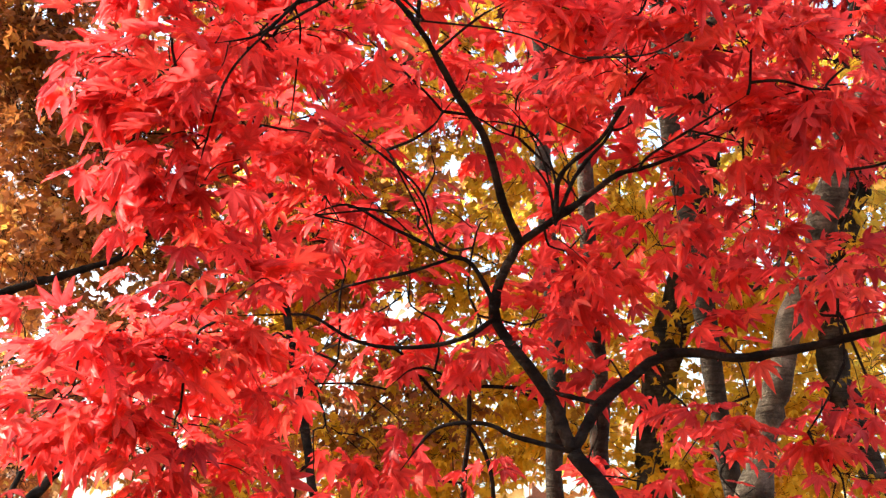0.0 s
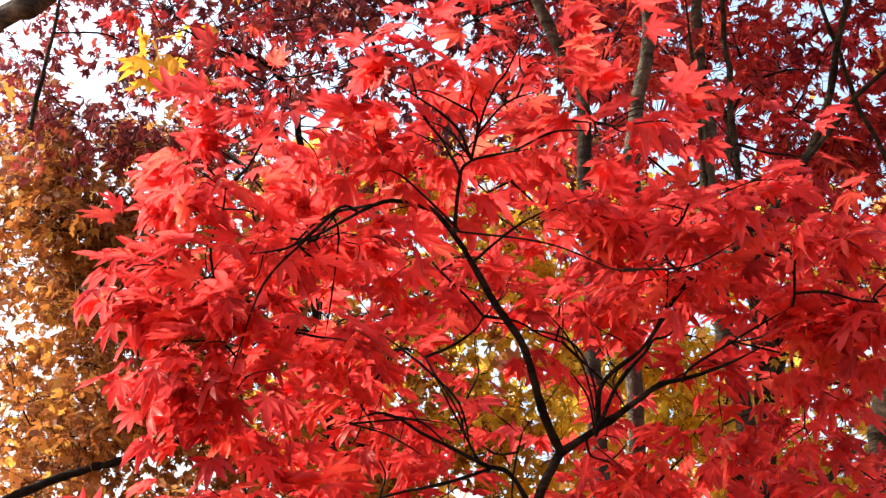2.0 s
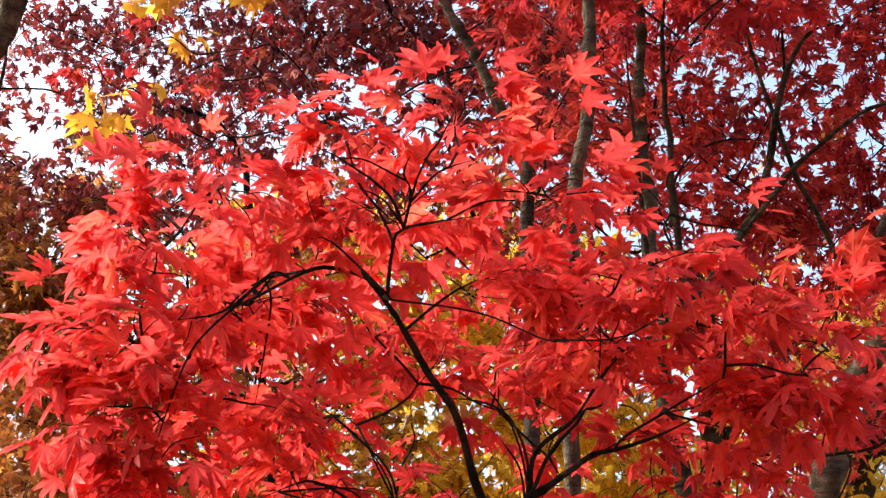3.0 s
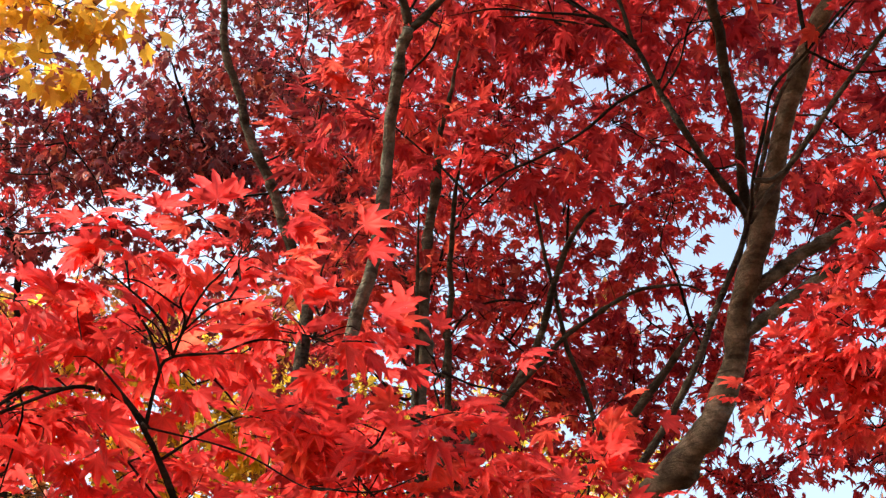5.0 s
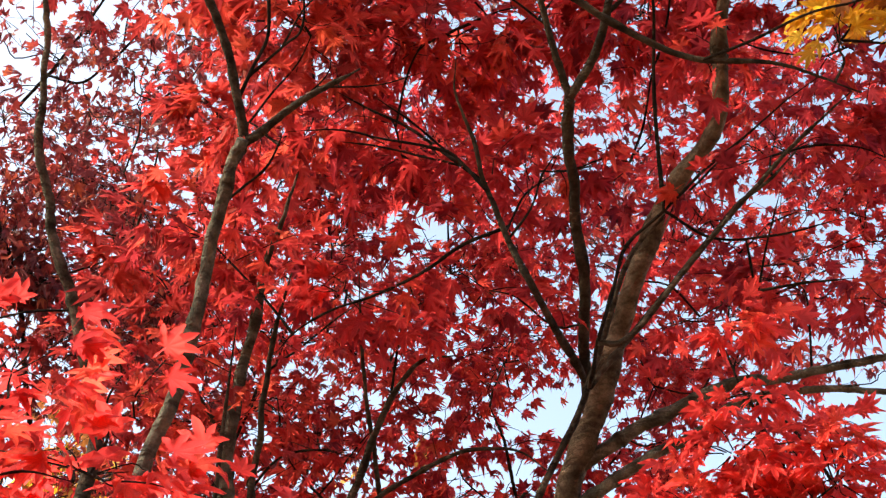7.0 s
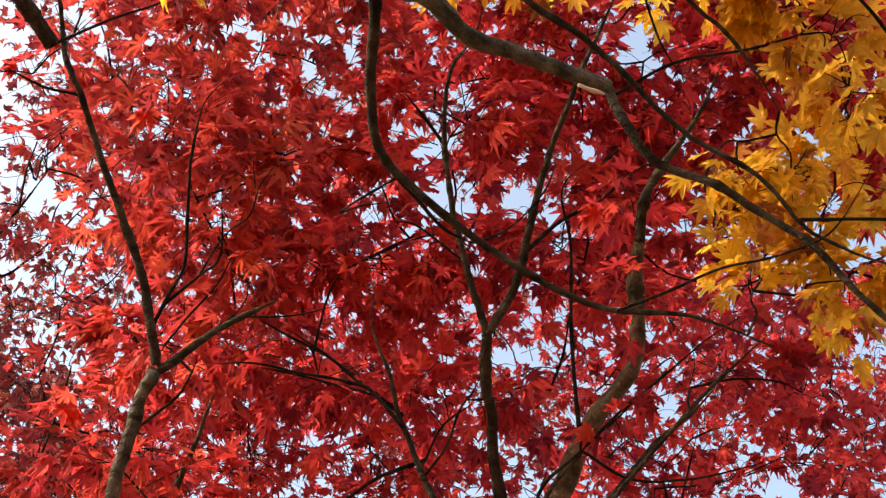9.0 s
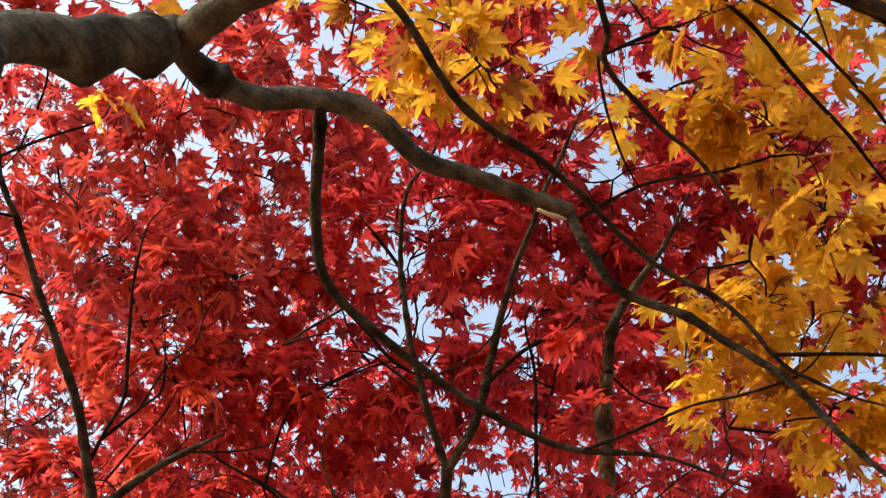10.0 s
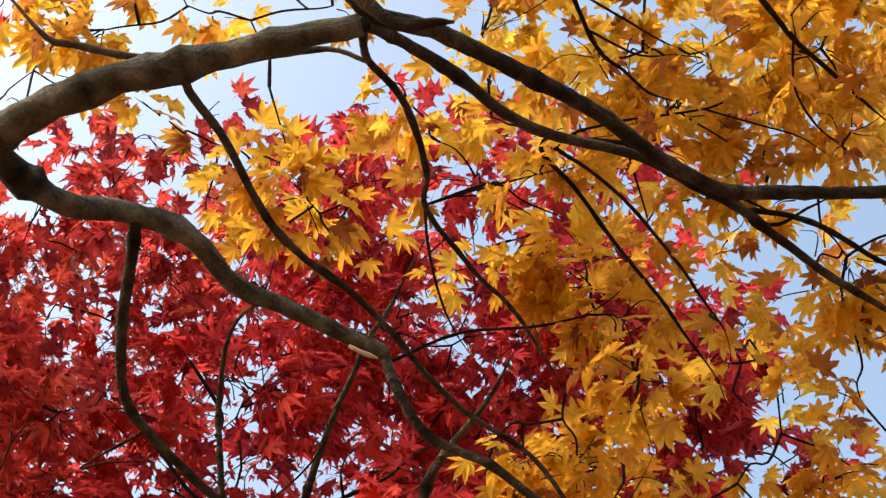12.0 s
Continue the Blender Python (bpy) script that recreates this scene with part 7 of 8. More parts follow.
spray(orange_tree, (-1.51, 4.91, 3.02), 0.30, 0.24, 0.60, 212)
spray(orange_tree, (-1.28, 4.85, 3.02), 0.22, 0.21, 0.60, 139)
spray(orange_tree, (-1.00, 5.27, 3.10), 0.24, 0.17, 0.60, 107)
spray(orange_tree, (-0.71, 5.22, 3.04), 0.27, 0.26, 0.60, 192)
spray(orange_tree, (-0.29, 5.04, 3.16), 0.20, 0.26, 0.60, 150)
spray(orange_tree, (-0.07, 5.46, 3.10), 0.28, 0.23, 0.60, 159)
spray(orange_tree, (-1.83, 5.08, 2.83), 0.24, 0.23, 0.60, 147)
spray(orange_tree, (-1.68, 5.20, 2.87), 0.27, 0.16, 0.60, 113)
spray(orange_tree, (-1.18, 4.94, 2.83), 0.26, 0.21, 0.60, 163)
spray(orange_tree, (-0.94, 5.10, 2.70), 0.25, 0.23, 0.60, 166)
spray(orange_tree, (-0.49, 5.22, 2.76), 0.26, 0.15, 0.60, 112)
spray(orange_tree, (-0.42, 5.18, 2.81), 0.22, 0.18, 0.60, 110)
spray(orange_tree, (-0.06, 5.32, 2.89), 0.26, 0.17, 0.60, 119)
spray(orange_tree, (-1.77, 5.18, 2.41), 0.32, 0.17, 0.60, 141)
spray(orange_tree, (-1.66, 5.29, 2.37), 0.27, 0.24, 0.60, 168)
spray(orange_tree, (-1.34, 5.15, 2.56), 0.29, 0.25, 0.60, 202)
spray(orange_tree, (-1.06, 5.18, 2.59), 0.29, 0.23, 0.60, 189)
spray(orange_tree, (-0.60, 5.61, 2.45), 0.21, 0.25, 0.60, 132)
spray(orange_tree, (-0.19, 5.18, 2.36), 0.24, 0.21, 0.60, 155)
spray(orange_tree, (0.11, 5.21, 2.43), 0.24, 0.15, 0.60, 107)
spray(orange_tree, (-1.79, 4.95, 2.02), 0.25, 0.24, 0.60, 178)
spray(orange_tree, (-1.59, 5.10, 2.20), 0.23, 0.24, 0.60, 158)
spray(orange_tree, (-1.32, 5.37, 2.12), 0.26, 0.26, 0.60, 177)
spray(orange_tree, (-0.90, 5.61, 2.21), 0.26, 0.21, 0.60, 139)
spray(orange_tree, (-0.52, 5.59, 2.17), 0.27, 0.17, 0.60, 114)
spray(orange_tree, (-0.27, 5.52, 2.21), 0.23, 0.21, 0.60, 125)
spray(orange_tree, (-0.02, 5.15, 2.20), 0.25, 0.20, 0.60, 150)
spray(orange_tree, (-1.89, 4.67, 2.81), 0.27, 0.19, 0.60, 100)
spray(orange_tree, (-1.75, 5.24, 3.02), 0.30, 0.19, 0.60, 93)
spray(orange_tree, (-1.36, 5.09, 2.98), 0.20, 0.21, 0.60, 76)
spray(orange_tree, (-0.96, 5.43, 2.93), 0.28, 0.16, 0.60, 74)
spray(orange_tree, (-0.75, 5.29, 3.02), 0.22, 0.22, 0.60, 87)
spray(orange_tree, (-0.40, 5.35, 3.03), 0.21, 0.23, 0.60, 80)
spray(orange_tree, (-1.90, 4.79, 2.57), 0.28, 0.23, 0.60, 122)
spray(orange_tree, (-1.56, 5.39, 2.56), 0.30, 0.20, 0.60, 96)
spray(orange_tree, (-1.28, 5.03, 2.52), 0.31, 0.24, 0.60, 141)
spray(orange_tree, (-1.09, 5.25, 2.67), 0.22, 0.26, 0.60, 98)
spray(orange_tree, (-0.69, 5.42, 2.66), 0.27, 0.21, 0.60, 94)
spray(orange_tree, (-0.37, 5.49, 2.54), 0.31, 0.26, 0.60, 136)
spray(orange_tree, (-1.97, 5.08, 2.26), 0.30, 0.19, 0.60, 104)
spray(orange_tree, (-1.71, 5.32, 2.19), 0.25, 0.20, 0.60, 83)
spray(orange_tree, (-1.35, 5.00, 2.35), 0.24, 0.20, 0.60, 91)
spray(orange_tree, (-1.04, 5.47, 2.22), 0.31, 0.27, 0.60, 142)
spray(orange_tree, (-0.80, 5.49, 2.33), 0.26, 0.16, 0.60, 70)
spray(orange_tree, (-0.39, 5.32, 2.20), 0.28, 0.18, 0.60, 92)
spray(orange_tree, (-1.83, 4.96, 2.00), 0.20, 0.20, 0.60, 73)
spray(orange_tree, (-1.56, 4.95, 1.86), 0.27, 0.19, 0.60, 103)
spray(orange_tree, (-1.28, 5.51, 2.03), 0.22, 0.25, 0.60, 91)
spray(orange_tree, (-1.02, 5.26, 1.94), 0.30, 0.21, 0.60, 116)
spray(orange_tree, (-0.73, 5.21, 2.06), 0.30, 0.24, 0.60, 135)
spray(orange_tree, (-0.30, 5.53, 2.05), 0.29, 0.20, 0.60, 101)
spray(orange_tree, (-1.81, 4.16, 3.71), 0.25, 0.21, 0.60, 65)
spray(orange_tree, (-1.73, 4.41, 3.79), 0.27, 0.25, 0.60, 82)
spray(orange_tree, (-1.31, 4.77, 3.84), 0.23, 0.20, 0.60, 51)
spray(orange_tree, (-1.05, 4.62, 3.83), 0.27, 0.16, 0.60, 51)
spray(orange_tree, (-1.90, 4.52, 3.42), 0.27, 0.18, 0.60, 55)
spray(orange_tree, (-1.65, 4.61, 3.58), 0.28, 0.26, 0.60, 83)
spray(orange_tree, (-1.33, 4.58, 3.50), 0.24, 0.18, 0.60, 53)
spray(orange_tree, (-0.89, 4.54, 3.49), 0.21, 0.21, 0.60, 55)
spray(orange_tree, (-1.84, 4.42, 3.07), 0.27, 0.17, 0.60, 59)
spray(orange_tree, (-1.60, 4.95, 3.40), 0.25, 0.21, 0.60, 57)
spray(orange_tree, (-1.32, 4.61, 3.22), 0.22, 0.18, 0.60, 49)
spray(orange_tree, (-0.96, 4.98, 3.28), 0.28, 0.18, 0.60, 56)
spray(orange_tree, (-1.84, 4.84, 2.97), 0.31, 0.18, 0.60, 62)
spray(orange_tree, (-1.50, 4.82, 2.91), 0.30, 0.19, 0.60, 66)
spray(orange_tree, (-1.23, 4.95, 2.92), 0.20, 0.16, 0.60, 37)
spray(orange_tree, (-1.12, 5.13, 3.11), 0.30, 0.19, 0.60, 60)

# Golden tree with dark trunks behind the red maple
limb(golden_tree, 0.0708, 0.0457, [(0.80, 5.12, 1.14), (0.83, 5.12, 1.91), (0.87, 5.05, 2.44), (0.98, 4.96, 2.79), (1.04, 4.83, 3.17), (0.92, 4.60, 3.79)])
rooted(golden_tree, 0.0571, (1.67, 4.71, 1.46))
limb(golden_tree, 0.0549, 0.0373, [(1.67, 4.71, 1.46), (1.57, 4.73, 1.95), (1.49, 4.73, 2.17), (1.44, 4.70, 2.46), (1.48, 4.61, 2.79), (1.57, 4.43, 3.25)])
limb(golden_tree, 0.0202, 0.0110, [(0.98, 4.90, 2.59), (1.08, 4.82, 2.66), (1.20, 4.76, 2.68), (1.31, 4.66, 2.80)])
spray(golden_tree, (1.15, 4.96, 2.60), 0.30, 0.23, 0.50, 278)
spray(golden_tree, (1.25, 5.00, 2.25), 0.34, 0.21, 0.50, 289)
spray(golden_tree, (1.50, 4.96, 1.99), 0.34, 0.18, 0.50, 257)
spray(golden_tree, (1.03, 5.07, 2.04), 0.23, 0.18, 0.50, 139)
spray(golden_tree, (-0.01, 5.17, 2.14), 0.14, 0.21, 0.50, 115)
spray(golden_tree, (0.27, 5.13, 2.34), 0.27, 0.16, 0.50, 146)
spray(golden_tree, (-0.05, 5.12, 2.45), 0.18, 0.14, 0.50, 77)
spray(golden_tree, (-0.30, 4.85, 3.41), 0.27, 0.21, 0.50, 159)
spray(golden_tree, (0.04, 4.78, 3.60), 0.18, 0.21, 0.50, 96)
spray(golden_tree, (-0.05, 5.01, 2.94), 0.23, 0.14, 0.50, 64)
spray(golden_tree, (0.38, 4.93, 3.16), 0.25, 0.16, 0.50, 103)
spray(golden_tree, (0.58, 4.91, 3.15), 0.14, 0.14, 0.50, 48)
spray(golden_tree, (0.49, 5.06, 2.63), 0.18, 0.14, 0.50, 57)
spray(golden_tree, (-0.55, 5.13, 2.23), 0.16, 0.14, 0.50, 50)
spray(golden_tree, (1.21, 4.77, 3.22), 0.14, 0.14, 0.50, 33)
spray(golden_tree, (1.62, 4.77, 2.83), 0.18, 0.14, 0.50, 77)
spray(golden_tree, (0.26, 5.17, 2.03), 0.21, 0.14, 0.50, 72)
spray(golden_tree, (1.64, 4.86, 2.41), 0.18, 0.18, 0.50, 85)
spray(golden_tree, (0.72, 4.95, 2.97), 0.27, 0.21, 0.50, 173)
spray(golden_tree, (1.56, 4.85, 2.58), 0.21, 0.16, 0.50, 84)
spray(golden_tree, (-0.26, 5.17, 2.03), 0.18, 0.14, 0.50, 64)
spray(golden_tree, (0.96, 5.09, 2.00), 0.21, 0.14, 0.50, 72)
spray(golden_tree, (-0.68, 5.10, 2.31), 0.18, 0.14, 0.50, 44)
spray(golden_tree, (-0.95, 5.22, 4.09), 0.29, 0.29, 0.60, 222)
spray(golden_tree, (-0.49, 5.01, 3.96), 0.29, 0.20, 0.60, 170)
spray(golden_tree, (-0.29, 4.93, 4.00), 0.34, 0.26, 0.60, 267)
spray(golden_tree, (0.25, 5.18, 4.11), 0.34, 0.25, 0.60, 237)
spray(golden_tree, (0.53, 4.88, 3.84), 0.32, 0.20, 0.60, 199)
spray(golden_tree, (0.83, 5.16, 3.82), 0.26, 0.18, 0.60, 132)
spray(golden_tree, (1.17, 4.97, 3.89), 0.32, 0.20, 0.60, 185)
spray(golden_tree, (1.81, 5.16, 3.83), 0.35, 0.18, 0.60, 168)
spray(golden_tree, (-0.91, 5.42, 3.77), 0.37, 0.19, 0.60, 187)
spray(golden_tree, (-0.67, 5.23, 3.72), 0.29, 0.25, 0.60, 203)
spray(golden_tree, (-0.07, 5.46, 3.81), 0.33, 0.22, 0.60, 192)
spray(golden_tree, (0.25, 5.17, 3.51), 0.24, 0.28, 0.60, 199)
spray(golden_tree, (0.49, 5.23, 3.61), 0.32, 0.21, 0.60, 197)
spray(golden_tree, (0.99, 5.28, 3.69), 0.24, 0.23, 0.60, 76)
spray(golden_tree, (1.36, 5.19, 3.66), 0.32, 0.28, 0.60, 123)
spray(golden_tree, (1.50, 4.91, 3.60), 0.34, 0.25, 0.60, 132)
spray(golden_tree, (-0.83, 5.43, 3.24), 0.31, 0.22, 0.60, 189)
spray(golden_tree, (-0.58, 5.55, 3.34), 0.28, 0.27, 0.60, 202)
spray(golden_tree, (-0.22, 5.27, 3.35), 0.25, 0.26, 0.60, 197)
spray(golden_tree, (0.07, 5.56, 3.19), 0.29, 0.18, 0.60, 143)
spray(golden_tree, (0.61, 5.60, 3.21), 0.35, 0.29, 0.60, 264)
spray(golden_tree, (0.89, 5.20, 3.10), 0.28, 0.25, 0.60, 210)
spray(golden_tree, (1.34, 5.24, 3.33), 0.34, 0.19, 0.60, 92)
spray(golden_tree, (1.65, 4.95, 3.02), 0.32, 0.21, 0.60, 216)
spray(golden_tree, (-0.75, 5.40, 2.93), 0.33, 0.22, 0.60, 215)
spray(golden_tree, (-0.50, 5.29, 2.83), 0.31, 0.24, 0.60, 229)
spray(golden_tree, (-0.15, 5.39, 2.99), 0.33, 0.19, 0.60, 184)
spray(golden_tree, (0.24, 5.39, 2.92), 0.33, 0.27, 0.60, 266)
spray(golden_tree, (0.55, 5.39, 2.80), 0.29, 0.25, 0.60, 210)
spray(golden_tree, (0.99, 5.58, 2.89), 0.35, 0.22, 0.60, 210)
spray(golden_tree, (1.17, 5.14, 2.87), 0.24, 0.28, 0.60, 212)
spray(golden_tree, (1.52, 5.08, 2.80), 0.30, 0.24, 0.60, 232)
spray(golden_tree, (-0.95, 5.68, 2.48), 0.25, 0.19, 0.60, 128)
spray(golden_tree, (-0.66, 5.42, 2.63), 0.24, 0.27, 0.60, 198)
spray(golden_tree, (-0.17, 5.40, 2.49), 0.33, 0.17, 0.60, 68)
spray(golden_tree, (0.19, 5.61, 2.50), 0.24, 0.23, 0.60, 156)
spray(golden_tree, (0.43, 5.28, 2.53), 0.22, 0.27, 0.60, 191)
spray(golden_tree, (0.83, 5.43, 2.47), 0.25, 0.24, 0.60, 177)
spray(golden_tree, (1.42, 5.38, 2.48), 0.27, 0.19, 0.60, 149)
spray(golden_tree, (1.77, 5.55, 2.46), 0.33, 0.25, 0.60, 214)
spray(golden_tree, (-0.91, 5.54, 2.15), 0.35, 0.27, 0.60, 272)
spray(golden_tree, (-0.45, 5.76, 2.10), 0.27, 0.23, 0.60, 166)
spray(golden_tree, (-0.19, 5.48, 2.20), 0.29, 0.17, 0.60, 150)
spray(golden_tree, (0.35, 5.50, 2.23), 0.32, 0.17, 0.60, 160)
spray(golden_tree, (0.57, 5.47, 2.21), 0.34, 0.29, 0.60, 293)
spray(golden_tree, (0.79, 5.33, 2.02), 0.31, 0.23, 0.60, 89)
spray(golden_tree, (1.13, 5.42, 2.09), 0.31, 0.22, 0.60, 206)
spray(golden_tree, (1.55, 5.36, 2.17), 0.28, 0.25, 0.60, 199)
spray(golden_tree, (-0.89, 5.40, 1.87), 0.30, 0.28, 0.60, 259)
spray(golden_tree, (-0.45, 5.82, 1.77), 0.26, 0.19, 0.60, 136)
spray(golden_tree, (-0.25, 5.57, 1.91), 0.23, 0.27, 0.60, 186)
spray(golden_tree, (0.06, 5.45, 1.86), 0.28, 0.22, 0.60, 193)
spray(golden_tree, (0.65, 5.48, 1.75), 0.25, 0.20, 0.60, 156)
spray(golden_tree, (0.82, 5.78, 1.78), 0.27, 0.26, 0.60, 190)
spray(golden_tree, (1.17, 5.27, 1.85), 0.26, 0.22, 0.60, 180)
spray(golden_tree, (1.60, 5.53, 1.86), 0.24, 0.28, 0.60, 190)

spray(golden_tree, (0.75, 4.95, 3.28), 0.21, 0.14, 0.30, 90)
spray(golden_tree, (0.02, 5.17, 2.70), 0.21, 0.14, 0.30, 80)
spray(golden_tree, (0.22, 5.02, 3.23), 0.16, 0.14, 0.30, 50)
spray(golden_tree, (1.13, 4.85, 2.67), 0.16, 0.13, 0.30, 60)
spray(golden_tree, (0.04, 5.07, 2.09), 0.16, 0.13, 0.30, 60)

# Pale limb with yellow leaves
limb(yellow_ash, 0.0343, 0.0274, [(-1.74, 3.05, 3.27), (-1.41, 3.05, 3.57), (-1.33, 3.05, 3.62), (-1.27, 3.04, 3.69), (-1.23, 3.00, 3.76), (-1.18, 2.89, 3.93)])
limb(yellow_ash, 0.0069, 0.0043, [(-1.34, 3.23, 3.32), (-1.31, 3.17, 3.45), (-1.27, 3.11, 3.57), (-1.24, 3.03, 3.72)])
spray(yellow_ash, (-1.01, 3.22, 3.56), 0.08, 0.06, 0.12, 21)
spray(yellow_ash, (-0.94, 3.26, 3.53), 0.04, 0.04, 0.12, 5)
spray(yellow_ash, (-0.52, 2.95, 4.13), 0.19, 0.08, 0.12, 45)
spray(yellow_ash, (-0.57, 3.05, 4.00), 0.07, 0.12, 0.12, 25)
spray(yellow_ash, (-0.90, 3.22, 3.61), 0.03, 0.02, 0.12, 1)
spray(yellow_ash, (-0.73, 3.14, 3.81), 0.05, 0.02, 0.12, 3)
spray(yellow_ash, (-0.59, 2.96, 4.09), 0.29, 0.07, 0.12, 46)
spray(yellow_ash, (-0.63, 3.07, 3.94), 0.10, 0.10, 0.12, 26)
spray(yellow_ash, (-0.81, 3.00, 3.97), 0.19, 0.22, 0.12, 106)

# Golden maple overhead
limb(yellow_maple, 0.0380, 0.0265, [(-1.60, -0.05, 1.30), (-1.35, 0.15, 2.20), (-0.90, 0.45, 2.80), (-0.08, 0.91, 3.03), (0.02, 0.96, 3.14), (0.10, 0.98, 3.21), (0.16, 0.99, 3.27), (0.20, 0.99, 3.31)])
limb(yellow_maple, 0.0223, 0.0140, [(0.21, 0.99, 3.29), (0.21, 0.96, 3.29), (0.23, 0.93, 3.30), (0.28, 0.87, 3.32), (0.35, 0.81, 3.34), (0.43, 0.74, 3.36), (0.51, 0.67, 3.36)])
limb(yellow_maple, 0.0163, 0.0107, [(0.20, 0.99, 3.29), (0.23, 1.02, 3.30), (0.29, 1.04, 3.32), (0.38, 1.03, 3.36), (0.45, 1.04, 3.38), (0.54, 1.08, 3.38), (0.61, 1.09, 3.40), (0.70, 1.09, 3.41), (0.77, 1.10, 3.42)])
limb(yellow_maple, 0.0078, 0.0034, [(0.77, 1.09, 3.40), (0.79, 1.11, 3.37), (0.83, 1.12, 3.33), (0.88, 1.12, 3.31), (0.94, 1.10, 3.28), (0.99, 1.10, 3.26), (1.04, 1.09, 3.23), (1.08, 1.08, 3.19), (1.13, 1.09, 3.15), (1.20, 1.08, 3.08), (1.28, 1.08, 3.02)])
limb(yellow_maple, 0.0081, 0.0036, [(0.38, 1.05, 3.38), (0.43, 1.17, 3.32), (0.48, 1.25, 3.28), (0.55, 1.28, 3.26), (0.66, 1.31, 3.24), (0.78, 1.32, 3.21), (0.89, 1.32, 3.20), (1.00, 1.28, 3.20), (1.12, 1.26, 3.17)])
limb(yellow_maple, 0.0039, 0.0023, [(0.53, 1.30, 3.29), (0.60, 1.32, 3.25), (0.65, 1.32, 3.24)])
limb(yellow_maple, 0.0103, 0.0108, [(-0.05, 0.93, 3.07), (-0.07, 1.04, 3.16), (-0.05, 1.17, 3.25), (-0.02, 1.23, 3.28), (0.01, 1.26, 3.28)])
limb(yellow_maple, 0.0057, 0.0023, [(0.35, 0.81, 3.32), (0.37, 0.83, 3.32), (0.44, 0.87, 3.32), (0.53, 0.94, 3.32), (0.64, 0.98, 3.33), (0.73, 1.01, 3.33), (0.81, 1.03, 3.30), (0.88, 1.04, 3.28), (0.96, 1.04, 3.25), (1.03, 1.05, 3.20), (1.09, 1.05, 3.18), (1.15, 1.04, 3.16), (1.25, 0.99, 3.12)])
limb(yellow_maple, 0.0030, 0.0019, [(1.03, 1.05, 3.20), (1.13, 1.00, 3.20), (1.24, 0.94, 3.18)])
limb(yellow_maple, 0.0028, 0.0012, [(0.90, 1.32, 3.21), (0.95, 1.27, 3.22), (1.00, 1.20, 3.23), (1.06, 1.14, 3.23), (1.10, 1.08, 3.23), (1.12, 1.02, 3.27), (1.12, 0.98, 3.29)])
limb(yellow_maple, 0.0111, 0.0081, [(0.41, 0.57, 3.27), (0.49, 0.63, 3.30), (0.58, 0.63, 3.34), (0.69, 0.64, 3.37), (0.81, 0.64, 3.39), (0.93, 0.65, 3.40), (1.03, 0.65, 3.41), (1.11, 0.62, 3.43), (1.22, 0.56, 3.45), (1.32, 0.51, 3.46)])
limb(yellow_maple, 0.0080, 0.0053, [(0.51, 0.67, 3.36), (0.55, 0.68, 3.40), (0.64, 0.69, 3.42), (0.77, 0.71, 3.43), (0.89, 0.68, 3.44), (1.04, 0.67, 3.43), (1.13, 0.68, 3.42), (1.30, 0.68, 3.38), (1.41, 0.67, 3.35)])
limb(yellow_maple, 0.0053, 0.0021, [(0.52, 0.67, 3.36), (0.54, 0.72, 3.39), (0.60, 0.75, 3.41), (0.68, 0.82, 3.42), (0.71, 0.88, 3.44), (0.81, 0.93, 3.44), (0.89, 0.96, 3.45), (0.98, 1.01, 3.44), (1.04, 1.05, 3.45)])
limb(yellow_maple, 0.0048, 0.0029, [(1.13, 0.69, 3.52), (1.21, 0.66, 3.50), (1.30, 0.65, 3.46), (1.40, 0.62, 3.42)])
limb(yellow_maple, 0.0028, 0.0017, [(0.78, 1.10, 3.41), (0.86, 1.04, 3.46), (0.95, 0.99, 3.48), (1.03, 0.94, 3.51)])
limb(yellow_maple, 0.0031, 0.0053, [(0.54, 0.71, 3.39), (0.49, 0.73, 3.39), (0.42, 0.78, 3.38), (0.33, 0.83, 3.37), (0.23, 0.86, 3.36), (0.20, 0.87, 3.36), (0.14, 0.85, 3.37)], GREY_BARK)
limb(yellow_maple, 0.0040, 0.0032, [(0.94, 0.72, 3.59), (1.04, 0.70, 3.55), (1.14, 0.68, 3.51)])
limb(yellow_maple, 0.0028, 0.0017, [(0.74, 0.94, 3.57), (0.77, 0.98, 3.55), (0.81, 1.02, 3.52), (0.86, 1.06, 3.50), (0.90, 1.08, 3.48)])
limb(yellow_maple, 0.0040, 0.0021, [(0.84, 0.78, 3.60), (0.91, 0.81, 3.57), (1.00, 0.84, 3.53), (1.07, 0.86, 3.50), (1.13, 0.88, 3.46), (1.19, 0.90, 3.43), (1.22, 0.92, 3.40)])
limb(yellow_maple, 0.0032, 0.0017, [(0.85, 0.77, 3.60), (0.94, 0.78, 3.57), (1.02, 0.79, 3.54), (1.08, 0.81, 3.51), (1.13, 0.83, 3.48), (1.18, 0.85, 3.46), (1.21, 0.88, 3.44)])
limb(yellow_maple, 0.0020, 0.0012, [(0.96, 0.73, 3.58), (1.01, 0.78, 3.56), (1.03, 0.80, 3.56)])
limb(yellow_maple, 0.0016, 0.0008, [(1.00, 0.93, 3.47), (1.03, 0.90, 3.50), (1.04, 0.88, 3.52)])
limb(yellow_maple, 0.0024, 0.0012, [(0.73, 0.91, 3.59), (0.81, 0.87, 3.59), (0.87, 0.87, 3.59), (0.94, 0.86, 3.58)])
limb(yellow_maple, 0.0016, 0.0008, [(1.00, 0.93, 3.47), (1.05, 0.92, 3.48), (1.10, 0.95, 3.46)])
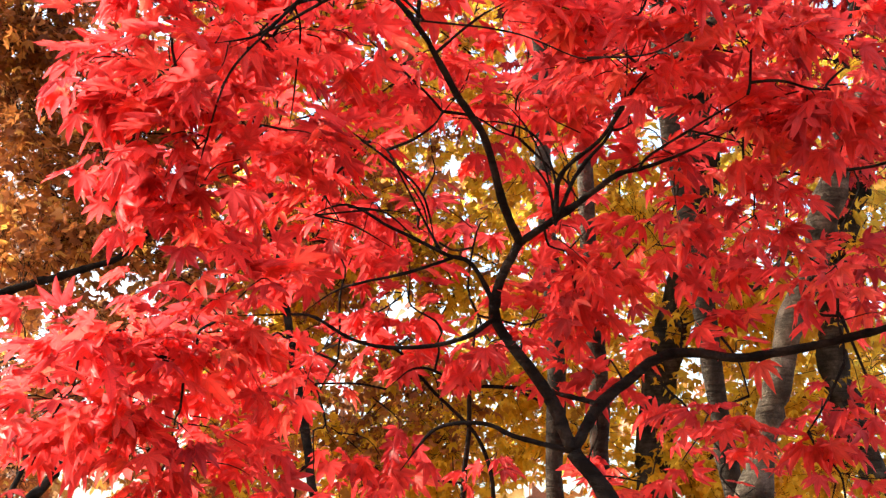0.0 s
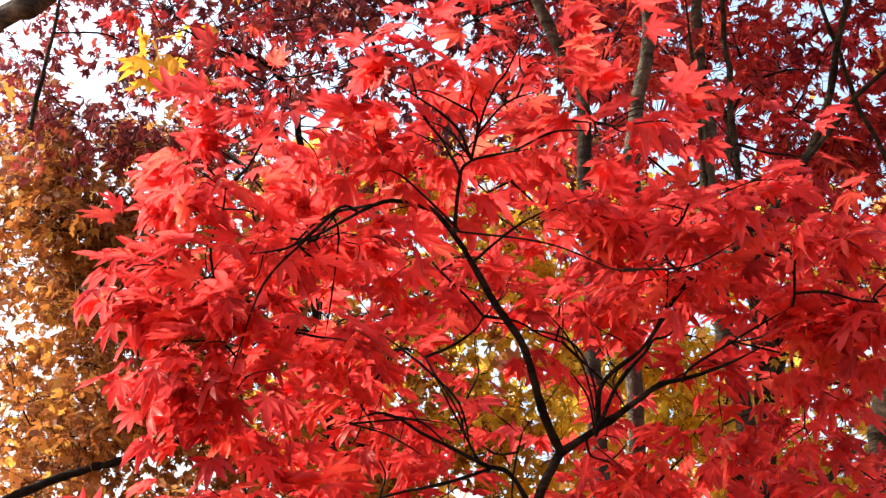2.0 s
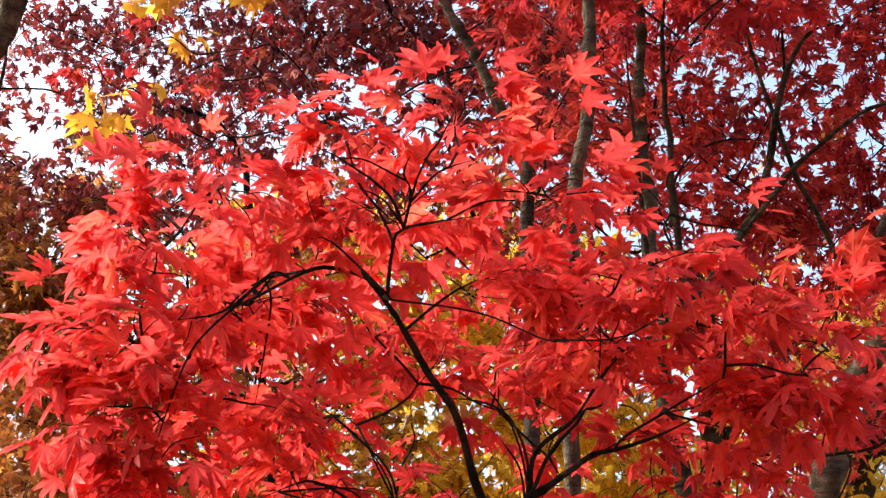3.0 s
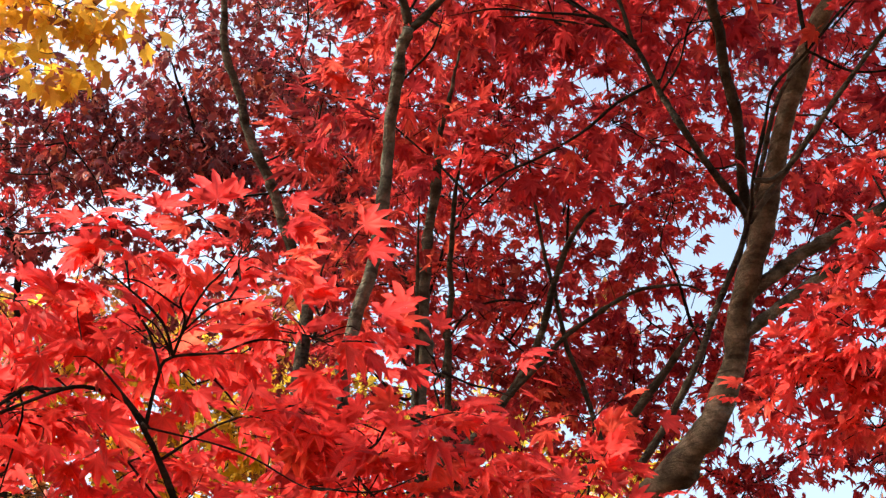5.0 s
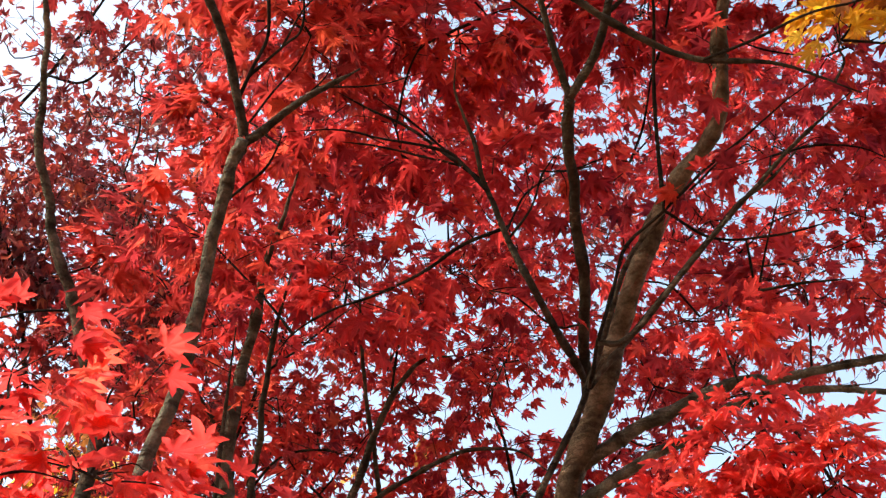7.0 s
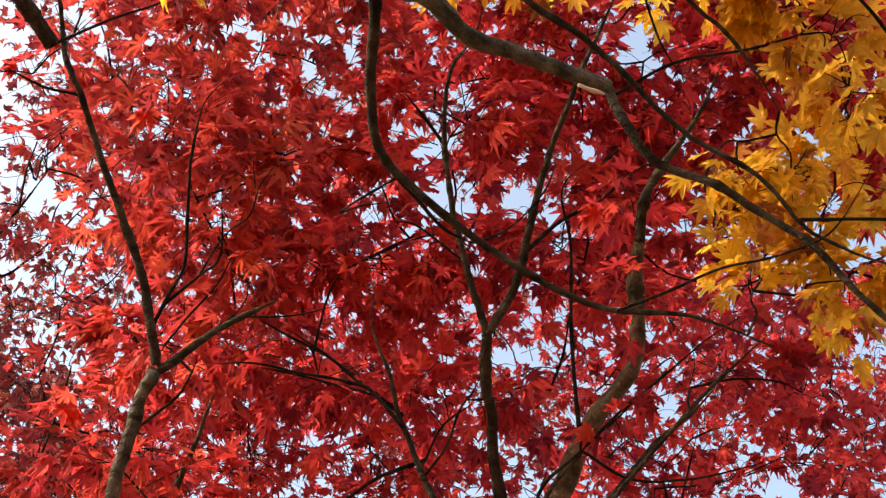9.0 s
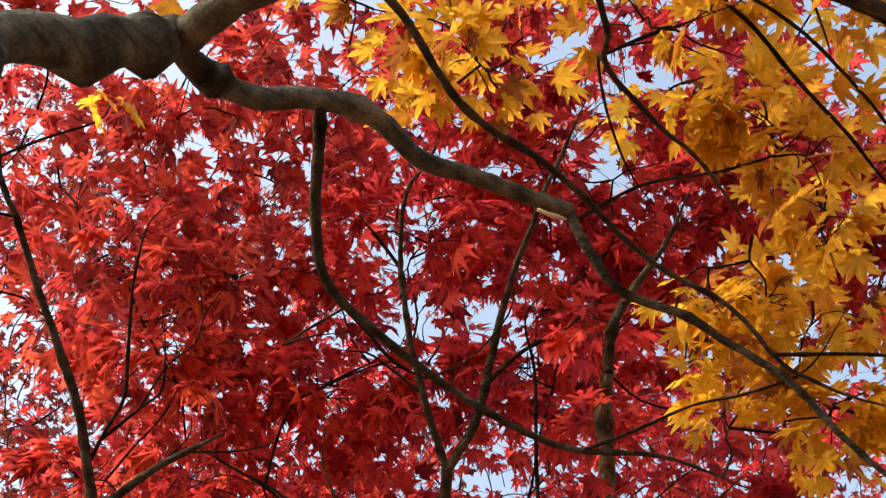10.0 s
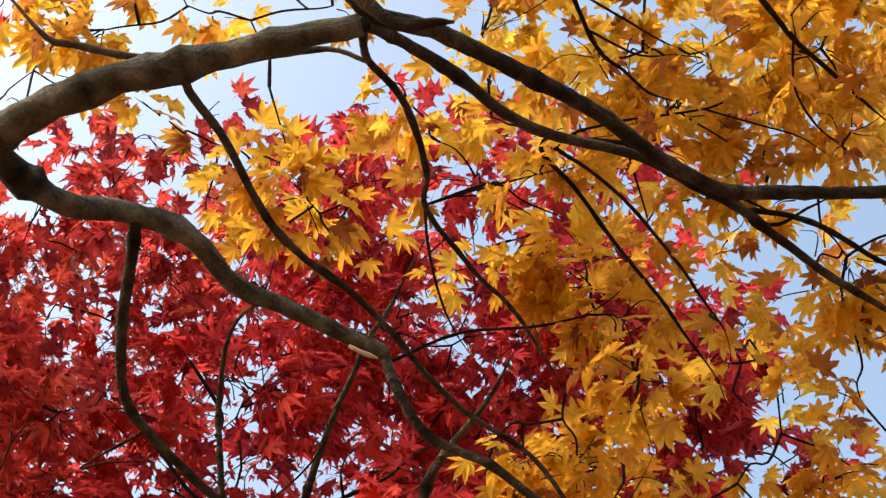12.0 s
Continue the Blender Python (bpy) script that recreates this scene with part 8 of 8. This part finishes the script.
limb(yellow_maple, 0.0020, 0.0012, [(0.69, 1.36, 3.30), (0.73, 1.33, 3.33), (0.76, 1.28, 3.38), (0.76, 1.25, 3.42)])
limb(yellow_maple, 0.0020, 0.0012, [(0.47, 1.41, 3.31), (0.50, 1.40, 3.33), (0.56, 1.39, 3.36)])
limb(yellow_maple, 0.0036, 0.0017, [(0.77, 0.59, 3.68), (0.85, 0.64, 3.66), (0.90, 0.65, 3.66), (0.95, 0.66, 3.66), (1.00, 0.65, 3.66)])
limb(yellow_maple, 0.0024, 0.0013, [(0.83, 0.77, 3.61), (0.93, 0.70, 3.62), (1.02, 0.63, 3.62), (1.06, 0.57, 3.64), (1.09, 0.52, 3.65)])
limb(yellow_maple, 0.0044, 0.0021, [(0.99, 0.46, 3.64), (1.06, 0.48, 3.62), (1.11, 0.49, 3.62), (1.17, 0.50, 3.60), (1.25, 0.51, 3.58)])
limb(yellow_maple, 0.0016, 0.0008, [(1.02, 0.61, 3.59), (1.09, 0.60, 3.58), (1.15, 0.59, 3.59), (1.21, 0.59, 3.58)])
limb(yellow_maple, 0.0016, 0.0008, [(0.99, 0.64, 3.59), (1.08, 0.65, 3.59), (1.15, 0.67, 3.59)])
limb(yellow_maple, 0.0020, 0.0013, [(1.09, 0.53, 3.58), (1.15, 0.56, 3.58), (1.21, 0.57, 3.58)])
limb(yellow_maple, 0.0020, 0.0013, [(0.84, 0.63, 3.65), (0.91, 0.62, 3.67), (0.96, 0.60, 3.69)])
limb(yellow_maple, 0.0020, 0.0013, [(0.81, 0.58, 3.67), (0.91, 0.59, 3.67), (0.96, 0.59, 3.69)])
limb(yellow_maple, 0.0032, 0.0021, [(1.09, 0.69, 3.53), (1.16, 0.70, 3.52), (1.20, 0.66, 3.54), (1.23, 0.63, 3.56)])
limb(yellow_maple, 0.0020, 0.0013, [(0.74, 0.78, 3.63), (0.80, 0.79, 3.64), (0.85, 0.79, 3.67)])
limb(yellow_maple, 0.0020, 0.0013, [(0.73, 0.91, 3.58), (0.80, 0.89, 3.60), (0.88, 0.84, 3.64)])
limb(yellow_maple, 0.0016, 0.0008, [(0.76, 0.90, 3.58), (0.83, 0.89, 3.60), (0.91, 0.89, 3.60)])
limb(yellow_maple, 0.0016, 0.0008, [(0.47, 0.91, 3.62), (0.52, 0.97, 3.62), (0.57, 1.03, 3.62)])
limb(yellow_maple, 0.0086, 0.0043, [(0.50, 0.61, 3.26), (0.52, 0.61, 3.25), (0.56, 0.59, 3.25), (0.58, 0.58, 3.25)])
spray(yellow_maple, (0.51, 1.06, 3.68), 0.10, 0.05, 0.13, 32)
spray(yellow_maple, (0.63, 1.07, 3.65), 0.09, 0.08, 0.13, 41)
spray(yellow_maple, (0.81, 0.92, 3.69), 0.10, 0.06, 0.13, 13)
spray(yellow_maple, (0.90, 0.96, 3.64), 0.10, 0.06, 0.13, 19)
spray(yellow_maple, (1.01, 0.93, 3.62), 0.10, 0.08, 0.13, 45)
spray(yellow_maple, (1.10, 0.98, 3.55), 0.09, 0.09, 0.13, 28)
spray(yellow_maple, (1.17, 1.04, 3.49), 0.09, 0.08, 0.13, 43)
spray(yellow_maple, (1.05, 1.18, 3.46), 0.12, 0.07, 0.13, 25)
spray(yellow_maple, (1.18, 1.11, 3.44), 0.10, 0.06, 0.13, 35)
spray(yellow_maple, (0.72, 0.74, 3.77), 0.13, 0.06, 0.13, 30)
spray(yellow_maple, (0.88, 0.68, 3.75), 0.13, 0.08, 0.13, 48)
spray(yellow_maple, (1.02, 0.59, 3.73), 0.13, 0.09, 0.13, 68)
spray(yellow_maple, (1.14, 0.49, 3.70), 0.13, 0.09, 0.13, 72)
spray(yellow_maple, (1.02, 0.75, 3.69), 0.10, 0.07, 0.13, 37)
spray(yellow_maple, (1.15, 0.65, 3.66), 0.11, 0.06, 0.13, 29)
spray(yellow_maple, (1.23, 0.56, 3.64), 0.08, 0.08, 0.13, 31)
spray(yellow_maple, (1.31, 0.70, 3.56), 0.09, 0.09, 0.13, 46)
spray(yellow_maple, (1.37, 0.78, 3.49), 0.06, 0.07, 0.13, 18)
spray(yellow_maple, (1.34, 0.90, 3.45), 0.06, 0.05, 0.13, 12)
spray(yellow_maple, (1.28, 0.88, 3.50), 0.03, 0.04, 0.13, 5)
spray(yellow_maple, (0.23, 0.99, 3.71), 0.14, 0.05, 0.13, 34)
spray(yellow_maple, (0.37, 1.06, 3.68), 0.08, 0.03, 0.13, 10)
spray(yellow_maple, (0.17, 1.08, 3.66), 0.09, 0.04, 0.13, 9)
spray(yellow_maple, (0.41, 0.89, 3.76), 0.07, 0.03, 0.13, 7)
spray(yellow_maple, (0.66, 1.01, 3.68), 0.05, 0.05, 0.13, 10)
spray(yellow_maple, (1.32, 1.03, 3.40), 0.07, 0.03, 0.13, 9)
spray(yellow_maple, (1.42, 0.94, 3.38), 0.09, 0.04, 0.13, 14)
spray(yellow_maple, (0.58, 1.14, 3.62), 0.05, 0.05, 0.13, 9)
spray(yellow_maple, (1.10, 0.76, 3.65), 0.08, 0.05, 0.13, 21)
spray(yellow_maple, (1.01, 0.68, 3.71), 0.08, 0.05, 0.13, 21)
spray(yellow_maple, (0.89, 0.85, 3.69), 0.06, 0.05, 0.13, 16)
spray(yellow_maple, (0.90, 0.80, 3.71), 0.10, 0.04, 0.13, 19)
spray(yellow_maple, (1.19, 0.88, 3.55), 0.03, 0.05, 0.13, 2)
spray(yellow_maple, (0.74, 0.90, 3.71), 0.05, 0.05, 0.13, 11)
spray(yellow_maple, (1.22, 0.67, 3.62), 0.09, 0.05, 0.13, 23)
spray(yellow_maple, (1.18, 1.14, 3.40), 0.13, 0.07, 0.13, 50)
spray(yellow_maple, (1.29, 1.06, 3.38), 0.09, 0.06, 0.13, 8)
spray(yellow_maple, (1.24, 1.19, 3.32), 0.13, 0.07, 0.13, 50)
spray(yellow_maple, (1.34, 1.14, 3.29), 0.08, 0.07, 0.13, 30)
spray(yellow_maple, (1.13, 1.24, 3.36), 0.09, 0.05, 0.13, 19)
spray(yellow_maple, (1.06, 1.21, 3.42), 0.07, 0.03, 0.13, 10)
spray(yellow_maple, (0.87, 1.00, 3.60), 0.10, 0.07, 0.13, 18)
spray(yellow_maple, (1.01, 0.93, 3.57), 0.12, 0.09, 0.13, 39)
spray(yellow_maple, (1.13, 0.99, 3.47), 0.07, 0.10, 0.13, 26)
spray(yellow_maple, (1.10, 1.12, 3.41), 0.10, 0.07, 0.13, 26)
spray(yellow_maple, (1.03, 1.24, 3.37), 0.09, 0.05, 0.13, 15)
spray(yellow_maple, (1.11, 1.27, 3.29), 0.09, 0.06, 0.13, 19)
spray(yellow_maple, (1.22, 1.18, 3.28), 0.07, 0.10, 0.13, 24)
spray(yellow_maple, (0.99, 1.17, 3.44), 0.06, 0.03, 0.13, 3)
spray(yellow_maple, (0.13, 1.30, 3.56), 0.04, 0.03, 0.13, 5)
spray(yellow_maple, (0.51, 1.15, 3.63), 0.05, 0.05, 0.13, 6)
spray(yellow_maple, (0.67, 1.09, 3.62), 0.06, 0.05, 0.13, 8)
spray(yellow_maple, (0.57, 0.72, 3.95), 0.12, 0.08, 0.15, 19)
spray(yellow_maple, (0.69, 0.63, 3.84), 0.11, 0.09, 0.15, 22)
spray(yellow_maple, (0.83, 0.57, 3.88), 0.09, 0.06, 0.15, 11)
spray(yellow_maple, (0.86, 0.51, 3.81), 0.08, 0.09, 0.15, 17)
spray(yellow_maple, (1.10, 0.49, 3.88), 0.12, 0.07, 0.15, 18)
spray(yellow_maple, (1.13, 0.41, 3.75), 0.12, 0.07, 0.15, 20)
spray(yellow_maple, (1.23, 0.30, 3.76), 0.08, 0.06, 0.15, 11)
spray(yellow_maple, (0.65, 0.90, 3.84), 0.08, 0.08, 0.15, 13)
spray(yellow_maple, (0.80, 0.82, 3.89), 0.12, 0.11, 0.15, 24)
spray(yellow_maple, (0.89, 0.68, 3.75), 0.10, 0.08, 0.15, 18)
spray(yellow_maple, (0.93, 0.63, 3.73), 0.10, 0.07, 0.15, 17)
spray(yellow_maple, (1.11, 0.53, 3.78), 0.10, 0.08, 0.15, 17)
spray(yellow_maple, (1.21, 0.51, 3.70), 0.11, 0.10, 0.15, 24)
spray(yellow_maple, (1.23, 0.41, 3.67), 0.12, 0.06, 0.15, 18)
spray(yellow_maple, (0.71, 0.90, 3.77), 0.08, 0.08, 0.15, 14)
spray(yellow_maple, (0.79, 0.83, 3.72), 0.09, 0.07, 0.15, 15)
spray(yellow_maple, (0.94, 0.81, 3.84), 0.09, 0.11, 0.15, 20)
spray(yellow_maple, (1.03, 0.74, 3.75), 0.08, 0.06, 0.15, 11)
spray(yellow_maple, (1.12, 0.58, 3.65), 0.10, 0.09, 0.15, 21)
spray(yellow_maple, (1.27, 0.58, 3.77), 0.12, 0.10, 0.15, 24)
spray(yellow_maple, (1.31, 0.47, 3.64), 0.11, 0.08, 0.15, 20)
spray(yellow_maple, (1.23, 0.82, 3.74), 0.10, 0.08, 0.15, 14)
spray(yellow_maple, (1.30, 0.74, 3.60), 0.09, 0.09, 0.15, 14)
spray(yellow_maple, (1.39, 0.63, 3.58), 0.09, 0.07, 0.15, 11)
spray(yellow_maple, (1.28, 0.93, 3.60), 0.11, 0.09, 0.15, 1)
spray(yellow_maple, (1.32, 0.78, 3.59), 0.08, 0.10, 0.15, 15)
spray(yellow_maple, (1.52, 0.70, 3.58), 0.10, 0.09, 0.15, 16)
spray(yellow_maple, (1.36, 1.00, 3.58), 0.10, 0.07, 0.15, 1)
spray(yellow_maple, (1.44, 0.86, 3.48), 0.09, 0.10, 0.15, 15)
spray(yellow_maple, (1.47, 0.77, 3.40), 0.08, 0.09, 0.15, 14)
spray(yellow_maple, (1.36, 0.98, 3.41), 0.09, 0.06, 0.15, 10)
spray(yellow_maple, (1.41, 0.90, 3.36), 0.08, 0.06, 0.15, 9)
spray(yellow_maple, (1.54, 0.88, 3.40), 0.11, 0.09, 0.15, 19)
spray(yellow_maple, (0.05, 1.06, 3.82), 0.09, 0.09, 0.12, 9)
spray(yellow_maple, (0.08, 1.04, 3.88), 0.08, 0.09, 0.12, 7)
spray(yellow_maple, (0.23, 0.91, 3.77), 0.10, 0.07, 0.12, 9)
spray(yellow_maple, (0.28, 0.90, 3.97), 0.12, 0.10, 0.12, 12)
spray(yellow_maple, (0.41, 0.86, 3.89), 0.12, 0.06, 0.12, 7)
spray(yellow_maple, (0.46, 0.73, 3.85), 0.09, 0.09, 0.12, 9)

spray(yellow_maple, (0.18, 1.12, 3.64), 0.05, 0.04, 0.12, 9)
spray(yellow_maple, (0.36, 1.06, 3.68), 0.07, 0.03, 0.12, 10)
spray(yellow_maple, (0.44, 1.06, 3.68), 0.06, 0.03, 0.12, 9)
spray(yellow_maple, (0.32, 0.92, 3.77), 0.10, 0.03, 0.12, 14)
spray(yellow_maple, (0.51, 0.83, 3.82), 0.06, 0.03, 0.12, 8)
spray(yellow_maple, (0.18, 1.00, 3.71), 0.06, 0.03, 0.12, 8)
spray(slender_maple, (0.09, 1.49, 4.45), 0.08, 0.06, 0.20, 6)
spray(slender_maple, (0.19, 1.51, 4.45), 0.08, 0.05, 0.20, 6)
spray(slender_maple, (0.03, 1.45, 4.46), 0.05, 0.05, 0.20, 4)
spray(slender_maple, (0.46, 1.41, 4.56), 0.04, 0.04, 0.20, 3)

spray(yellow_maple, (1.34, 0.94, 3.43), 0.06, 0.04, 0.10, 10)
spray(yellow_maple, (1.41, 0.96, 3.37), 0.06, 0.04, 0.10, 12)
spray(yellow_maple, (1.36, 1.03, 3.36), 0.05, 0.04, 0.10, 10)
spray(yellow_maple, (1.43, 1.03, 3.31), 0.06, 0.04, 0.10, 14)
spray(yellow_maple, (1.48, 1.04, 3.26), 0.06, 0.04, 0.10, 12)
spray(yellow_maple, (1.38, 1.12, 3.30), 0.05, 0.04, 0.10, 12)
spray(yellow_maple, (1.44, 1.12, 3.25), 0.08, 0.04, 0.10, 16)

# Unseen high crown added to grey-limbed tree, off to one side, shades upper canopy
limb(yellow_ash, 0.045, 0.02, [(-2.3, 3.3, 2.2), (-3.0, 3.0, 4.0), (-4.0, 2.6, 6.0), (-4.6, 2.2, 8.0)])
for step in range(220):
    a, r = rng.uniform(0, 2 * np.pi), rng.uniform() ** 0.5
    y, z = 2.4 + 3.4 * r * math.sin(a), rng.uniform(6.85, 10.0)
    # gap lets sun through to the second scarlet maple
    if not (1.8 < y < 2.7 and 7.1 < z < 7.8):
        spray(yellow_ash, (-5.6 + 1.5 * r * math.cos(a), y, z), 0.45, 0.35, 0.45, 62)
# more of the added crown, keeps sun off the golden maple
for step in range(110):
    spray(yellow_ash, (-5.6 + rng.uniform(-1.1, 1.1), rng.uniform(-0.6, 2.5), rng.uniform(8.1, 9.8)), 0.4, 0.3, 0.4, 62)

# Pale healed wound on the underside of a golden limb
wound, n, k, bsdf = nodes_of("pale_wound_wood")
grain = n.new("ShaderNodeTexNoise")
grain.inputs["Scale"].default_value = 90.0
ramp = n.new("ShaderNodeValToRGB")
ramp.color_ramp.elements[0].color, ramp.color_ramp.elements[1].color = (0.30, 0.24, 0.16, 1), (0.62, 0.55, 0.42, 1)
k.new(grain.outputs["Fac"], ramp.inputs["Fac"])
k.new(ramp.outputs["Color"], bsdf.inputs["Base Color"])
bsdf.inputs["Roughness"].default_value = 0.8
yellow_maple.add("scar", tube([(0.708, 1.081, 3.367), (0.727, 1.079, 3.363), (0.750, 1.077, 3.364)], 0.0027, 0.0033, 8), wound)

# ---- woods all round, far off ----
FAR = leaf_material("far_wood_leaf", [(0.0, (0.16, 0.05, 0.02)), (0.35, (0.40, 0.13, 0.03)), (0.7, (0.55, 0.30, 0.04)), (1.0, (0.30, 0.05, 0.03))], 0.4)
kv, kr, kt = leaf_shape(5, 0.05, 0.2, 0.05)
count = 14000
bearing, range_, lift = rng.uniform(0, 2 * np.pi, count), rng.uniform(13, 22, count), rng.uniform(0, 1, count) ** 1.4
tops = 8.0 + 1.2 * np.sin(bearing * 9) + 0.8 * np.sin(bearing * 23 + 1)
pp = np.stack([np.sin(bearing) * range_, np.cos(bearing) * range_, 0.2 + lift * tops], 1)
yy = rng.normal(size=pp.shape)
yy /= np.linalg.norm(yy, axis=1, keepdims=True)
xx = np.cross(yy, rng.normal(size=pp.shape))
xx /= np.linalg.norm(xx, axis=1, keepdims=True)
zz = np.cross(xx, yy)
ss = rng.uniform(0.35, 0.6, count)
vv = (kv[None, :, 0, None] * xx[:, None] + kv[None, :, 1, None] * yy[:, None] + kv[None, :, 2, None] * zz[:, None]) * ss[:, None, None] + pp[:, None]
me = leaf_mesh("far_woods", vv.reshape(-1, 3), np.tile(kr, count), (kt[None] + (np.arange(count) * len(kv))[:, None, None]).reshape(-1, 3), FAR)
tagged(new("far_woods", me), "distant autumn woods in brown, orange and gold", "woods", kind="stuff")

for grown in (red_maple, side_maple, back_maple, tall_maple, slender_maple, maroon_tree, orange_tree, golden_tree, yellow_ash, yellow_maple):
    leave(grown)
